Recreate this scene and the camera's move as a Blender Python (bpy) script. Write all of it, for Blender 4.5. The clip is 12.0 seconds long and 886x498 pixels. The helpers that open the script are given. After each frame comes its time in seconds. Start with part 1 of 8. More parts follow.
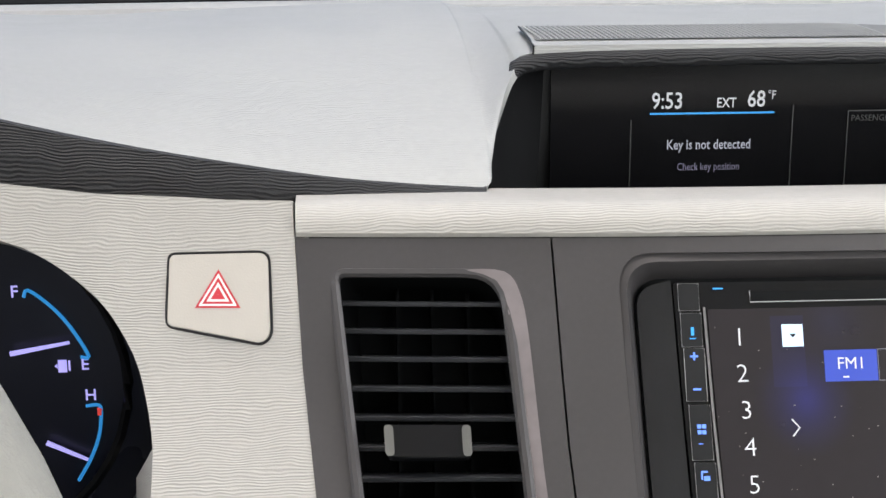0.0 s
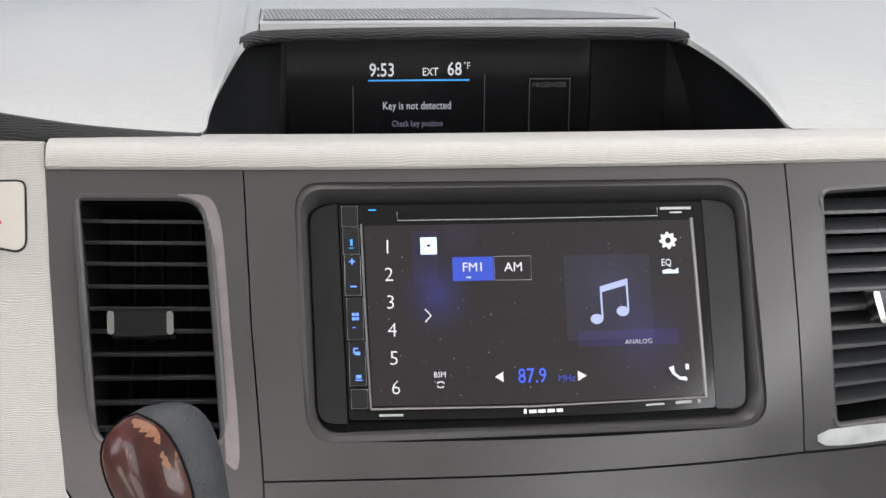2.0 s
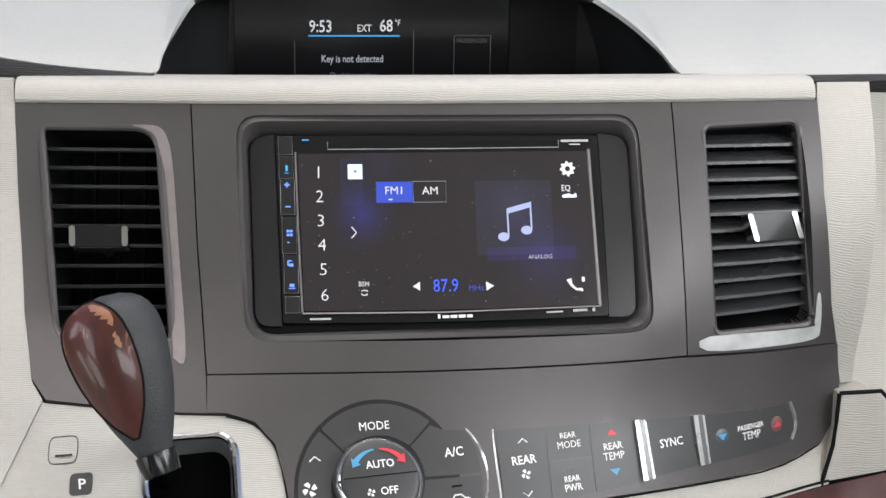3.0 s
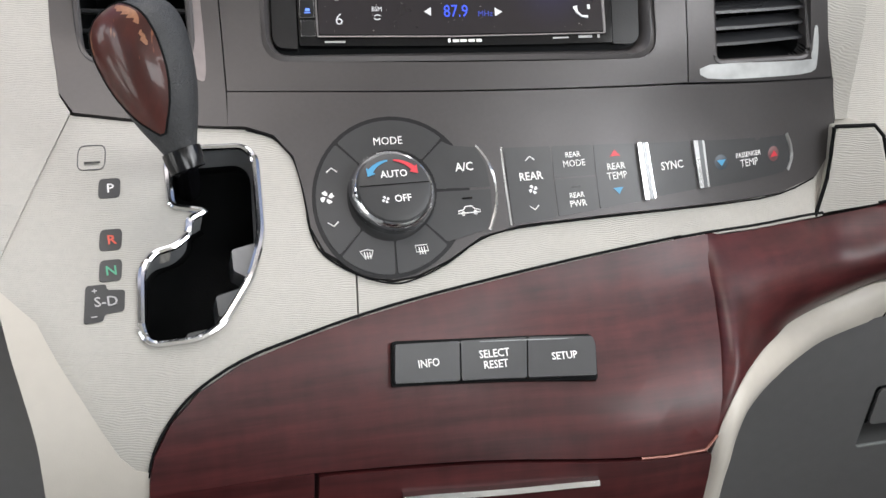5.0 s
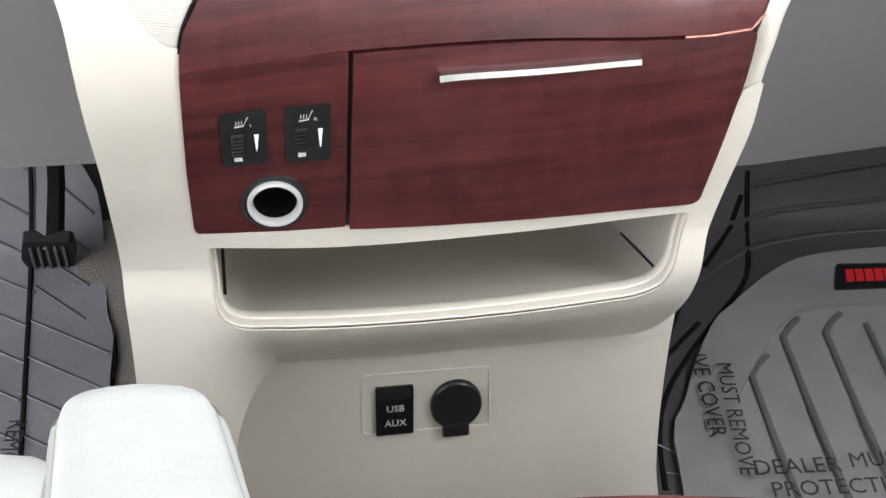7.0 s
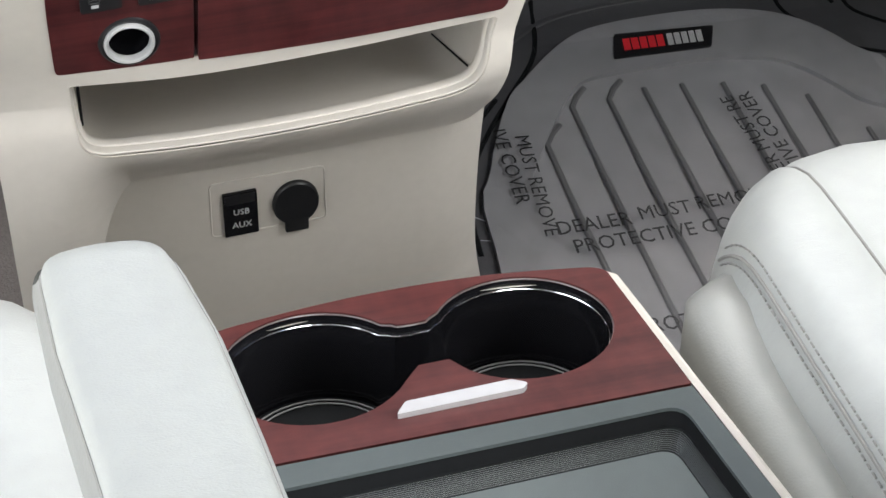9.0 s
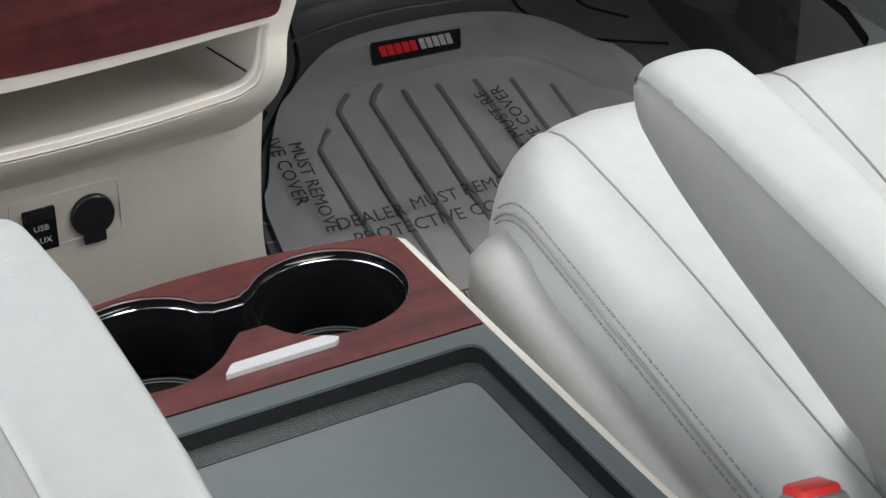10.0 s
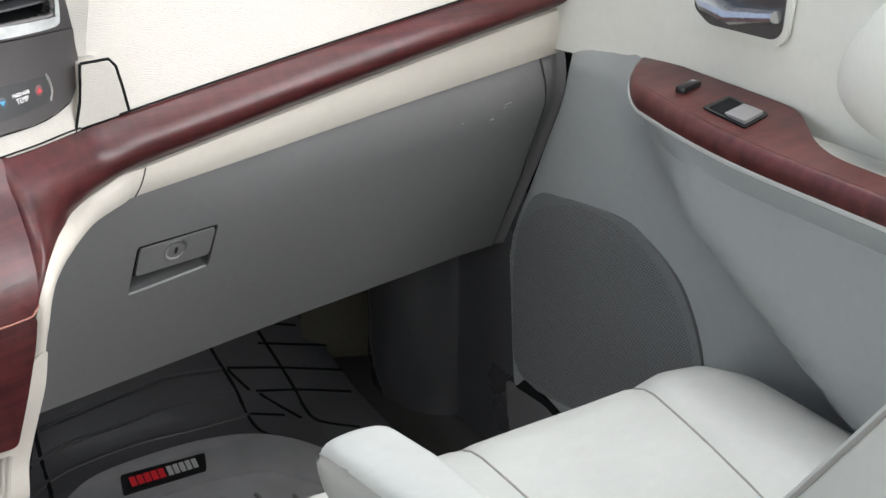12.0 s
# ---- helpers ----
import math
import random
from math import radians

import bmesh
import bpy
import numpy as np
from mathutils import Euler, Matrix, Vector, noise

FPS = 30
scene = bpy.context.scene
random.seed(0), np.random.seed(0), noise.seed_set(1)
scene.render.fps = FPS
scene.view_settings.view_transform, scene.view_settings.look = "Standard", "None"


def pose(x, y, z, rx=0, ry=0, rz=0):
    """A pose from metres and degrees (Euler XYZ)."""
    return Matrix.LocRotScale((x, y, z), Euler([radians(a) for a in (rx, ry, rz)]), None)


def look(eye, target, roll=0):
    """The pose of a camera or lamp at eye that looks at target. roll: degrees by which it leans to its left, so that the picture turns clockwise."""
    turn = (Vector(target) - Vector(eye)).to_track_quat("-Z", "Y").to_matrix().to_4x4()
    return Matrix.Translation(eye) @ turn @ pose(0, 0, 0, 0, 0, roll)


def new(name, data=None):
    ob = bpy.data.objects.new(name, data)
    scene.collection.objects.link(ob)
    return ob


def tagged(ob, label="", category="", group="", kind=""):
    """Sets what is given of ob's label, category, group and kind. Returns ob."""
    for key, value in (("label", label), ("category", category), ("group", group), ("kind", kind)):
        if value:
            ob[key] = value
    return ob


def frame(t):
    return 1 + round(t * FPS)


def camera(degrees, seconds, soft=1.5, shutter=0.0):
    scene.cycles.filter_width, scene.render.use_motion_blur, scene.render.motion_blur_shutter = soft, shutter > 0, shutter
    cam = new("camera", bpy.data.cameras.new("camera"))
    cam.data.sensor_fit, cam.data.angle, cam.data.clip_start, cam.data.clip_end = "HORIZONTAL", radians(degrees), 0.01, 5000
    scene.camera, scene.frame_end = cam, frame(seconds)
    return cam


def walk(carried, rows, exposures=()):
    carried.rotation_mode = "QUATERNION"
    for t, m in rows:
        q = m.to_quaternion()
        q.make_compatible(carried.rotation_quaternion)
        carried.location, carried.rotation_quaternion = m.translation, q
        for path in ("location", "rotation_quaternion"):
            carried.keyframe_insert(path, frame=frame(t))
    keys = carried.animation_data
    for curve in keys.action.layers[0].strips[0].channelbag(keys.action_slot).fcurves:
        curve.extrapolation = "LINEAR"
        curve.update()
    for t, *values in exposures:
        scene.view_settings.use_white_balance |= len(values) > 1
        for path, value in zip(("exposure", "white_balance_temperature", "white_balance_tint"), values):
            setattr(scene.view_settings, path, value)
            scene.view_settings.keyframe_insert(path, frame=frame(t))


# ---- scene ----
cam = camera(32.34, 12.0)
PATH = [
    (0, (-0.2013, -0.4923, 0.8996), (-0.1526, 0.2797, 0.6959), -0.17),
    (0.5, (-0.1472, -0.5249, 0.9144), (-0.0851, 0.2470, 0.7138), 0.06),
    (1, (-0.1210, -0.5713, 0.9218), (-0.0547, 0.1998, 0.7192), 0.21),
    (1.5, (-0.1084, -0.6260, 0.9259), (-0.0416, 0.1437, 0.7182), 0.31),
    (2, (-0.1007, -0.6673, 0.9149), (-0.0298, 0.1017, 0.7063), 0.37),
    (2.5, (-0.0892, -0.7174, 0.9036), (-0.0109, 0.0519, 0.6985), 0.47),
    (2.7, (-0.0811, -0.7395, 0.9011), (0.0012, 0.0303, 0.6994), 0.61),
    (4.3, (-0.1096, -0.8480, 0.8476), (-0.0227, -0.0799, 0.6413), 0.98),
    (4.5, (-0.1047, -0.8401, 0.8419), (-0.0185, -0.0765, 0.6194), 0.98),
    (5, (-0.0942, -0.8254, 0.8251), (-0.0110, -0.0744, 0.5623), 0.67),
    (5.5, (-0.0874, -0.8180, 0.8086), (-0.0114, -0.0837, 0.5002), 0.28),
    (6, (-0.0856, -0.8032, 0.7928), (-0.0101, -0.0911, 0.4362), 0.36),
    (6.5, (-0.1024, -0.8057, 0.7991), (-0.0321, -0.1159, 0.4001), 0.28),
    (7, (-0.1065, -0.8083, 0.7956), (-0.0346, -0.1447, 0.3547), 0.61),
    (7.2, (-0.1064, -0.8061, 0.7922), (-0.0301, -0.1524, 0.3374), 0.79),
    (8.8, (-0.1459, -0.8510, 0.8686), (0.0093, -0.2770, 0.3335), 1.75),
    (9, (-0.1614, -0.8606, 0.8766), (0.0178, -0.2967, 0.3381), 2.60),
    (9.5, (-0.1870, -0.8987, 0.8963), (0.0525, -0.3557, 0.3599), 3.78),
    (10, (-0.2133, -0.9349, 0.9058), (0.0866, -0.4043, 0.3876), 4.82),
    (10.5, (-0.2226, -0.9731, 0.9173), (0.1284, -0.4394, 0.4356), 4.57),
    (11, (-0.2240, -1.0098, 0.9367), (0.1706, -0.4654, 0.5033), 4.19),
    (11.5, (-0.2288, -1.0450, 0.9482), (0.1978, -0.4815, 0.5734), 3.50),
    (12, (-0.2415, -1.0804, 0.9609), (0.2046, -0.4983, 0.6411), 2.71),
]
walk(cam, [(t, look(eye, target, roll)) for t, eye, target, roll in PATH], [(0, 0.16), (2.5, 0.14), (4.5, 0.10), (5.5, 0.32), (6.0, 0.58), (6.5, 1.0), (7.0, 1.34), (8.8, 1.1), (10.0, 0.80), (11.0, 0.74), (12.0, 0.78)])

# depth of the centre stack's front over x (across) and z (up)
XS = (-0.26, -0.18, -0.09, 0.0, 0.09, 0.17, 0.25)
ZS = (0.18, 0.25, 0.30, 0.34, 0.42, 0.48, 0.54, 0.60, 0.66, 0.72, 0.80)
YS = (
    (-0.062, -0.058, -0.054, -0.050, -0.049, -0.048, -0.048),
    (-0.072, -0.068, -0.064, -0.060, -0.058, -0.056, -0.056),
    (-0.112, -0.118, -0.124, -0.120, -0.108, -0.098, -0.090),
    (-0.116, -0.120, -0.128, -0.121, -0.108, -0.098, -0.090),
    (-0.164, -0.153, -0.145, -0.137, -0.124, -0.104, -0.083),
    (-0.186, -0.172, -0.151, -0.135, -0.127, -0.096, -0.047),
    (-0.166, -0.154, -0.129, -0.101, -0.069, -0.029, 0.021),
    (-0.098, -0.086, -0.071, -0.055, -0.033, -0.004, 0.038),
    (-0.019, -0.020, -0.022, -0.022, -0.014, 0.002, 0.023),
    (0.027, 0.019, 0.012, 0.011, 0.012, 0.016, 0.023),
    (0.053, 0.049, 0.045, 0.044, 0.046, 0.050, 0.055),
)


def cubic(p0, p1, p2, p3, t):
    """Catmull-Rom between p1 and p2."""
    return p1 + 0.5 * t * (p2 - p0 + t * (2 * p0 - 5 * p1 + 4 * p2 - p3 + t * (3 * (p1 - p2) + p3 - p0)))


def face_y(x, z):
    """Depth of the centre stack's front surface."""
    x, z = min(max(x, XS[0]), XS[-1]), min(max(z, ZS[0]), ZS[-1])
    i = max(k for k in range(len(XS) - 1) if XS[k] <= x)
    j = max(k for k in range(len(ZS) - 1) if ZS[k] <= z)
    a, b = (x - XS[i]) / (XS[i + 1] - XS[i]), (z - ZS[j]) / (ZS[j + 1] - ZS[j])
    cl = lambda k, n: min(max(k, 0), n - 1)
    rows = []
    for dj in (-1, 0, 1, 2):
        row = YS[cl(j + dj, len(ZS))]
        rows.append(cubic(*(row[cl(i + di, len(XS))] for di in (-1, 0, 1, 2)), a))
    return cubic(*rows, b)

# ---- light ----
world = bpy.data.worlds.new("sky")
scene.world = world
world.use_nodes = True
wn = world.node_tree.nodes
sky = wn.new("ShaderNodeTexSky")
sky.sky_type = "NISHITA"
sky.sun_disc = False
sky.sun_elevation = radians(76)
sky.sun_rotation = radians(200)
sky.air_density, sky.dust_density, sky.ozone_density = 1.0, 4.0, 1.5
world.node_tree.links.new(sky.outputs[0], wn["Background"].inputs[0])
wn["Background"].inputs[1].default_value = 0.15
sun = new("sun", bpy.data.lights.new("sun", "SUN"))
sun.data.energy, sun.data.angle, sun.data.color = 1.2, radians(45), (1.0, 0.985, 0.965)
sun.matrix_world = look((0.25, 0.60, 3.0), (0.0, 0.0, 0.4))


def daylight(name, at, to, wide, high, watts):
    """The sky's light in a window or an open doorway."""
    la = bpy.data.lights.new(name, "AREA")
    la.shape, la.size, la.size_y, la.energy, la.color = "RECTANGLE", wide, high, watts, (0.98, 0.99, 1.0)
    new(name, la).matrix_world = look(at, to)


daylight("driver_doorway_daylight", (-1.30, -0.60, 0.66), (0.4, -0.20, 0.35), 1.3, 1.15, 16)
daylight("rear_window_daylight", (0.0, -2.55, 1.00), (0.0, 0.0, 0.45), 1.4, 0.5, 16)
daylight("passenger_window_daylight", (0.79, -0.55, 1.08), (-0.05, -0.25, 0.25), 0.8, 0.34, 6.5)
daylight("side_window_daylight", (0.80, -1.30, 1.02), (-0.1, -0.3, 0.35), 1.1, 0.42, 11)


# ---- mesh helpers ----
def part(name, bm, material, parent=None, label="", sharp=35):
    """Links a bmesh as one mesh object under a thing or a part."""
    me = bpy.data.meshes.new(name)
    for f in bm.faces:
        f.smooth = True
    bm.to_mesh(me)
    bm.free()
    me.set_sharp_from_angle(angle=radians(sharp))
    me.materials.append(material)
    ob = new(name, me)
    if parent:
        ob.parent = parent
        ob.matrix_parent_inverse = base_of(parent).inverted()
    return tagged(ob, label)


def base_of(ob):
    """Where a thing's own space lies; parts lie in the world's."""
    return Matrix() if ob.parent else Matrix.Translation(ob.location)


def thing(name, at, label, category, group="", kind=""):
    ob = new(name)
    ob.empty_display_size = 0.02
    ob.location = at
    return tagged(ob, label, category, group, kind)


def spline(points, n=5, closed=True):
    """A smooth curve through the points."""
    p = [Vector(q) for q in points]
    out, k = [], len(p)
    for i in range(k if closed else k - 1):
        q = [p[(i + d) % k] if closed else p[min(max(i + d, 0), k - 1)] for d in (-1, 0, 1, 2)]
        out += [cubic(*q, j / n) for j in range(n)]
    return out if closed else out + [p[-1]]


def rounded(corners, r=0.003, n=4):
    """A polygon with rounded corners; r is one radius or one for each corner."""
    c = [Vector(q) for q in corners]
    out = []
    for i, q in enumerate(c):
        a, b = (c[i - 1] - q), (c[(i + 1) % len(c)] - q)
        rr = r[i] if isinstance(r, (list, tuple)) else r
        if rr <= 0:
            out.append(q)
            continue
        ka, kb = min(rr, a.length * 0.48), min(rr, b.length * 0.48)
        s, e = q + a.normalized() * ka, q + b.normalized() * kb
        for j in range(n + 1):
            t = j / n
            out.append(s * (1 - t) ** 2 + q * 2 * t * (1 - t) + e * t * t)
    return out


def rect(u0, u1, v0, v1, r=0.002, n=4):
    return rounded([(u0, v0), (u1, v0), (u1, v1), (u0, v1)], r, n)


def ring_pts(cu, cv, ru, rv, n=32, a0=0.0, a1=360.0):
    full = abs(a1 - a0) >= 360
    return [Vector((cu + ru * math.cos(radians(a0 + (a1 - a0) * k / (n if full else n - 1))),
                    cv + rv * math.sin(radians(a0 + (a1 - a0) * k / (n if full else n - 1))))) for k in range(n)]


class Surf:
    """A surface u, v -> place, with a height above it along its normal."""

    def __init__(self, fn):
        self.fn = fn

    def basis(self, u, v):
        e = 0.002
        p = Vector(self.fn(u, v))
        du = (Vector(self.fn(u + e, v)) - Vector(self.fn(u - e, v))) / (2 * e)
        dv = (Vector(self.fn(u, v + e)) - Vector(self.fn(u, v - e))) / (2 * e)
        return p, du, dv, du.cross(dv).normalized()

    def at(self, u, v, off=0.0):
        p, _, _, n = self.basis(u, v)
        return p + n * off


def plate(outline, surf, off=0.0, thick=0.004, bevel=0.0008, holes=(), step=0.015, slope=1.0):
    """A plate with the outline given on a surface, its edges chamfered and its sides thick."""
    bm = bmesh.new()
    edges = []
    for loop in (outline, *holes):
        vs = [bm.verts.new((q[0], q[1], 0)) for q in loop]
        edges += [bm.edges.new((a, b)) for a, b in zip(vs, vs[1:] + vs[:1])]
    bmesh.ops.triangle_fill(bm, use_beauty=True, edges=edges)
    bmesh.ops.recalc_face_normals(bm, faces=bm.faces)
    if sum(f.normal.z * f.calc_area() for f in bm.faces) < 0:
        bmesh.ops.reverse_faces(bm, faces=bm.faces)
    us, vs = [q[0] for q in outline], [q[1] for q in outline]
    for lo, hi, axis in ((min(us), max(us), 0), (min(vs), max(vs), 1)):
        for k in range(1, int((hi - lo) / step) + 1):
            co, no = [0, 0, 0], [0, 0, 0]
            co[axis], no[axis] = lo + (hi - lo) * k / (int((hi - lo) / step) + 1), 1
            bmesh.ops.bisect_plane(bm, geom=bm.verts[:] + bm.edges[:] + bm.faces[:], plane_co=co, plane_no=no)
    if bevel > 0:
        bmesh.ops.inset_region(bm, faces=bm.faces[:], thickness=bevel, depth=bevel * slope, use_even_offset=True)
    rim = [e for e in bm.edges if e.is_boundary]
    if thick > 0:
        ret = bmesh.ops.extrude_edge_only(bm, edges=rim)
        for v in ret["geom"]:
            if isinstance(v, bmesh.types.BMVert):
                v.co.z -= thick
    bmesh.ops.recalc_face_normals(bm, faces=bm.faces)
    for v in bm.verts:
        v.co = surf.at(v.co.x, v.co.y, off + v.co.z)
    return bm


def sheet(rows, thick=0.0, closed=False):
    """A skin over rows of points; thick gives it a back, along its normals."""
    bm = bmesh.new()
    vs = [[bm.verts.new(q) for q in row] for row in rows]
    for a, b in zip(vs, vs[1:]):
        for i in range(len(a) if closed else len(a) - 1):
            j = (i + 1) % len(a)
            bm.faces.new((a[i], a[j], b[j], b[i]))
    bm.normal_update()
    if thick:
        bmesh.ops.solidify(bm, geom=bm.faces[:], thickness=thick)
    return bm


def cap(bm, loop):
    bm.faces.new(loop)


def tube(points, r, n=8, closed=False, flat=1.0, ends=True):
    """A round bar along points; r is a radius or a function of the way along (0 to 1)."""
    pts = [Vector(p) for p in points]
    bm = bmesh.new()
    rings, up = [], Vector((0.03, 0.02, 1))
    for i, p in enumerate(pts):
        a = pts[i - 1] if i or closed else p
        b = pts[(i + 1) % len(pts)] if i < len(pts) - 1 or closed else p
        d = (b - a).normalized()
        s = d.cross(up)
        s = s.normalized() if s.length > 1e-4 else d.orthogonal().normalized()
        w = s.cross(d).normalized()
        rad = r(i / max(1, len(pts) - 1)) if callable(r) else r
        rings.append([bm.verts.new(p + s * rad * math.cos(2 * math.pi * k / n) + w * rad * flat * math.sin(2 * math.pi * k / n)) for k in range(n)])
    m = len(rings)
    for i in range(m if closed else m - 1):
        a, b = rings[i], rings[(i + 1) % m]
        for k in range(n):
            bm.faces.new((a[k], a[(k + 1) % n], b[(k + 1) % n], b[k]))
    if ends and not closed:
        bm.faces.new(rings[0][::-1])
        bm.faces.new(rings[-1])
    bmesh.ops.recalc_face_normals(bm, faces=bm.faces)
    return bm


def lathe(profile, m, n=40):
    """A turned shape: profile of (radius, height), about the z axis of the pose m."""
    bm = bmesh.new()
    rings = []
    for r, h in profile:
        rings.append([bm.verts.new(m @ Vector((max(r, 1e-5) * math.cos(2 * math.pi * k / n), max(r, 1e-5) * math.sin(2 * math.pi * k / n), h))) for k in range(n)])
    for a, b in zip(rings, rings[1:]):
        for k in range(n):
            bm.faces.new((a[k], a[(k + 1) % n], b[(k + 1) % n], b[k]))
    bmesh.ops.remove_doubles(bm, verts=bm.verts, dist=2e-5)
    bmesh.ops.recalc_face_normals(bm, faces=bm.faces)
    return bm


def block(size, m, r=0.002, seg=2):
    """A box with rounded edges, at the pose m."""
    bm = bmesh.new()
    bmesh.ops.create_cube(bm, size=1)
    for v in bm.verts:
        v.co = Vector((v.co.x * size[0], v.co.y * size[1], v.co.z * size[2]))
    if r > 0:
        bmesh.ops.bevel(bm, geom=bm.edges[:], offset=r, segments=seg, profile=0.5, affect="EDGES")
    bm.transform(m)
    return bm


def merge(*bms):
    """Several bmeshes as one."""
    out = bms[0]
    for b in bms[1:]:
        me = bpy.data.meshes.new("merge")
        b.to_mesh(me)
        b.free()
        out.from_mesh(me)
        bpy.data.meshes.remove(me)
    return out


def facing(surf, u, v, off=0.0, turn=0.0):
    """The pose on a surface: x along u, y up the surface, z out of it."""
    p, du, dv, n = surf.basis(u, v)
    x = du.normalized()
    y = n.cross(x).normalized()
    m = Matrix((x, y, n)).transposed().to_4x4()
    return Matrix.Translation(p + n * off) @ m @ pose(0, 0, 0, 0, 0, turn)


FONT = {}


def letters(text, size, m, depth=0.0002, bold=0.0, space=1.0, width=1.0, align="CENTER"):
    """Lettering in the built-in font, lying in the pose m's x-y plane; size is the height of a capital."""
    cu = bpy.data.curves.new("letters", "FONT")
    cu.body, cu.align_x, cu.align_y = text, align, "CENTER"
    cu.size, cu.extrude, cu.offset, cu.space_character, cu.resolution_u = 1.0, 0.0, 0.0 if "M" in text else bold, space, 2
    ob = bpy.data.objects.new("letters", cu)
    scene.collection.objects.link(ob)
    bpy.context.view_layer.update()
    me = bpy.data.meshes.new_from_object(ob)
    bpy.data.objects.remove(ob)
    bpy.data.curves.remove(cu)
    bm = bmesh.new()
    bm.from_mesh(me)
    bpy.data.meshes.remove(me)
    k = size / 0.70
    for v in bm.verts:
        v.co = m @ Vector((v.co.x * k * width, v.co.y * k, depth))
    return bm


def flat(points, m, depth=0.0002):
    """A thin printed shape in the pose m's x-y plane."""
    bm = bmesh.new()
    vs = [bm.verts.new(m @ Vector((q[0], q[1], depth))) for q in points]
    f = bm.faces.new(vs)
    bmesh.ops.triangulate(bm, faces=[f])
    return bm


def bars(specs, m, depth=0.0002):
    """Printed bars (centre, size) in the pose m's x-y plane."""
    return merge(*[flat([(x - w / 2, y - h / 2), (x + w / 2, y - h / 2), (x + w / 2, y + h / 2), (x - w / 2, y + h / 2)], m, depth) for x, y, w, h in specs])


# ---- materials ----
def shade(name, base, rough=0.5, metal=0.0, vary=0.12, grain=120.0, bump=0.0, bump_scale=900.0, stretch=(1, 1, 1), coat=0.0, spec=0.5, emit=0.0, dirt=None):
    """A surface of one colour with mottling at two scales and fine relief."""
    mat = bpy.data.materials.new(name)
    mat.use_nodes = True
    nt = mat.node_tree
    nd, ln = nt.nodes, nt.links
    bs = nd["Principled BSDF"]
    bs.inputs["Roughness"].default_value = rough
    bs.inputs["Metallic"].default_value = metal
    bs.inputs["Coat Weight"].default_value = coat
    bs.inputs["Coat Roughness"].default_value = 0.08
    bs.inputs["Specular IOR Level"].default_value = spec
    co = nd.new("ShaderNodeTexCoord")
    mp = nd.new("ShaderNodeMapping")
    mp.inputs["Scale"].default_value = stretch
    ln.new(co.outputs["Object"], mp.inputs[0])
    big, small = nd.new("ShaderNodeTexNoise"), nd.new("ShaderNodeTexNoise")
    big.inputs["Scale"].default_value, big.inputs["Detail"].default_value = 14.0, 4
    small.inputs["Scale"].default_value, small.inputs["Detail"].default_value = grain, 3
    ln.new(co.outputs["Object"], big.inputs[0])
    ln.new(mp.outputs[0], small.inputs[0])
    mix = nd.new("ShaderNodeMath")
    mix.operation = "ADD"
    ln.new(big.outputs[0], mix.inputs[0])
    ln.new(small.outputs[0], mix.inputs[1])
    ramp = nd.new("ShaderNodeMapRange")
    ramp.inputs["From Min"].default_value, ramp.inputs["From Max"].default_value = 0.6, 1.4
    ramp.inputs["To Min"].default_value, ramp.inputs["To Max"].default_value = 1 - vary, 1 + vary
    ln.new(mix.outputs[0], ramp.inputs[0])
    mul = nd.new("ShaderNodeVectorMath")
    mul.operation = "SCALE"
    mul.inputs[0].default_value = base
    ln.new(ramp.outputs[0], mul.inputs["Scale"])
    ln.new(mul.outputs[0], bs.inputs["Base Color"])
    rr = nd.new("ShaderNodeMapRange")
    rr.inputs["From Min"].default_value, rr.inputs["From Max"].default_value = 0.3, 0.7
    rr.inputs["To Min"].default_value, rr.inputs["To Max"].default_value = max(0.02, rough * 0.82), min(1, rough * 1.18)
    ln.new(big.outputs[0], rr.inputs[0])
    ln.new(rr.outputs[0], bs.inputs["Roughness"])
    if bump:
        fine = nd.new("ShaderNodeTexNoise")
        fine.inputs["Scale"].default_value, fine.inputs["Detail"].default_value = bump_scale, 2
        ln.new(mp.outputs[0], fine.inputs[0])
        bp = nd.new("ShaderNodeBump")
        bp.inputs["Strength"].default_value, bp.inputs["Distance"].default_value = bump, 0.001
        ln.new(fine.outputs[0], bp.inputs["Height"])
        ln.new(bp.outputs[0], bs.inputs["Normal"])
    if emit:
        bs.inputs["Emission Color"].default_value = (*base, 1)
        bs.inputs["Emission Strength"].default_value = emit
    return mat


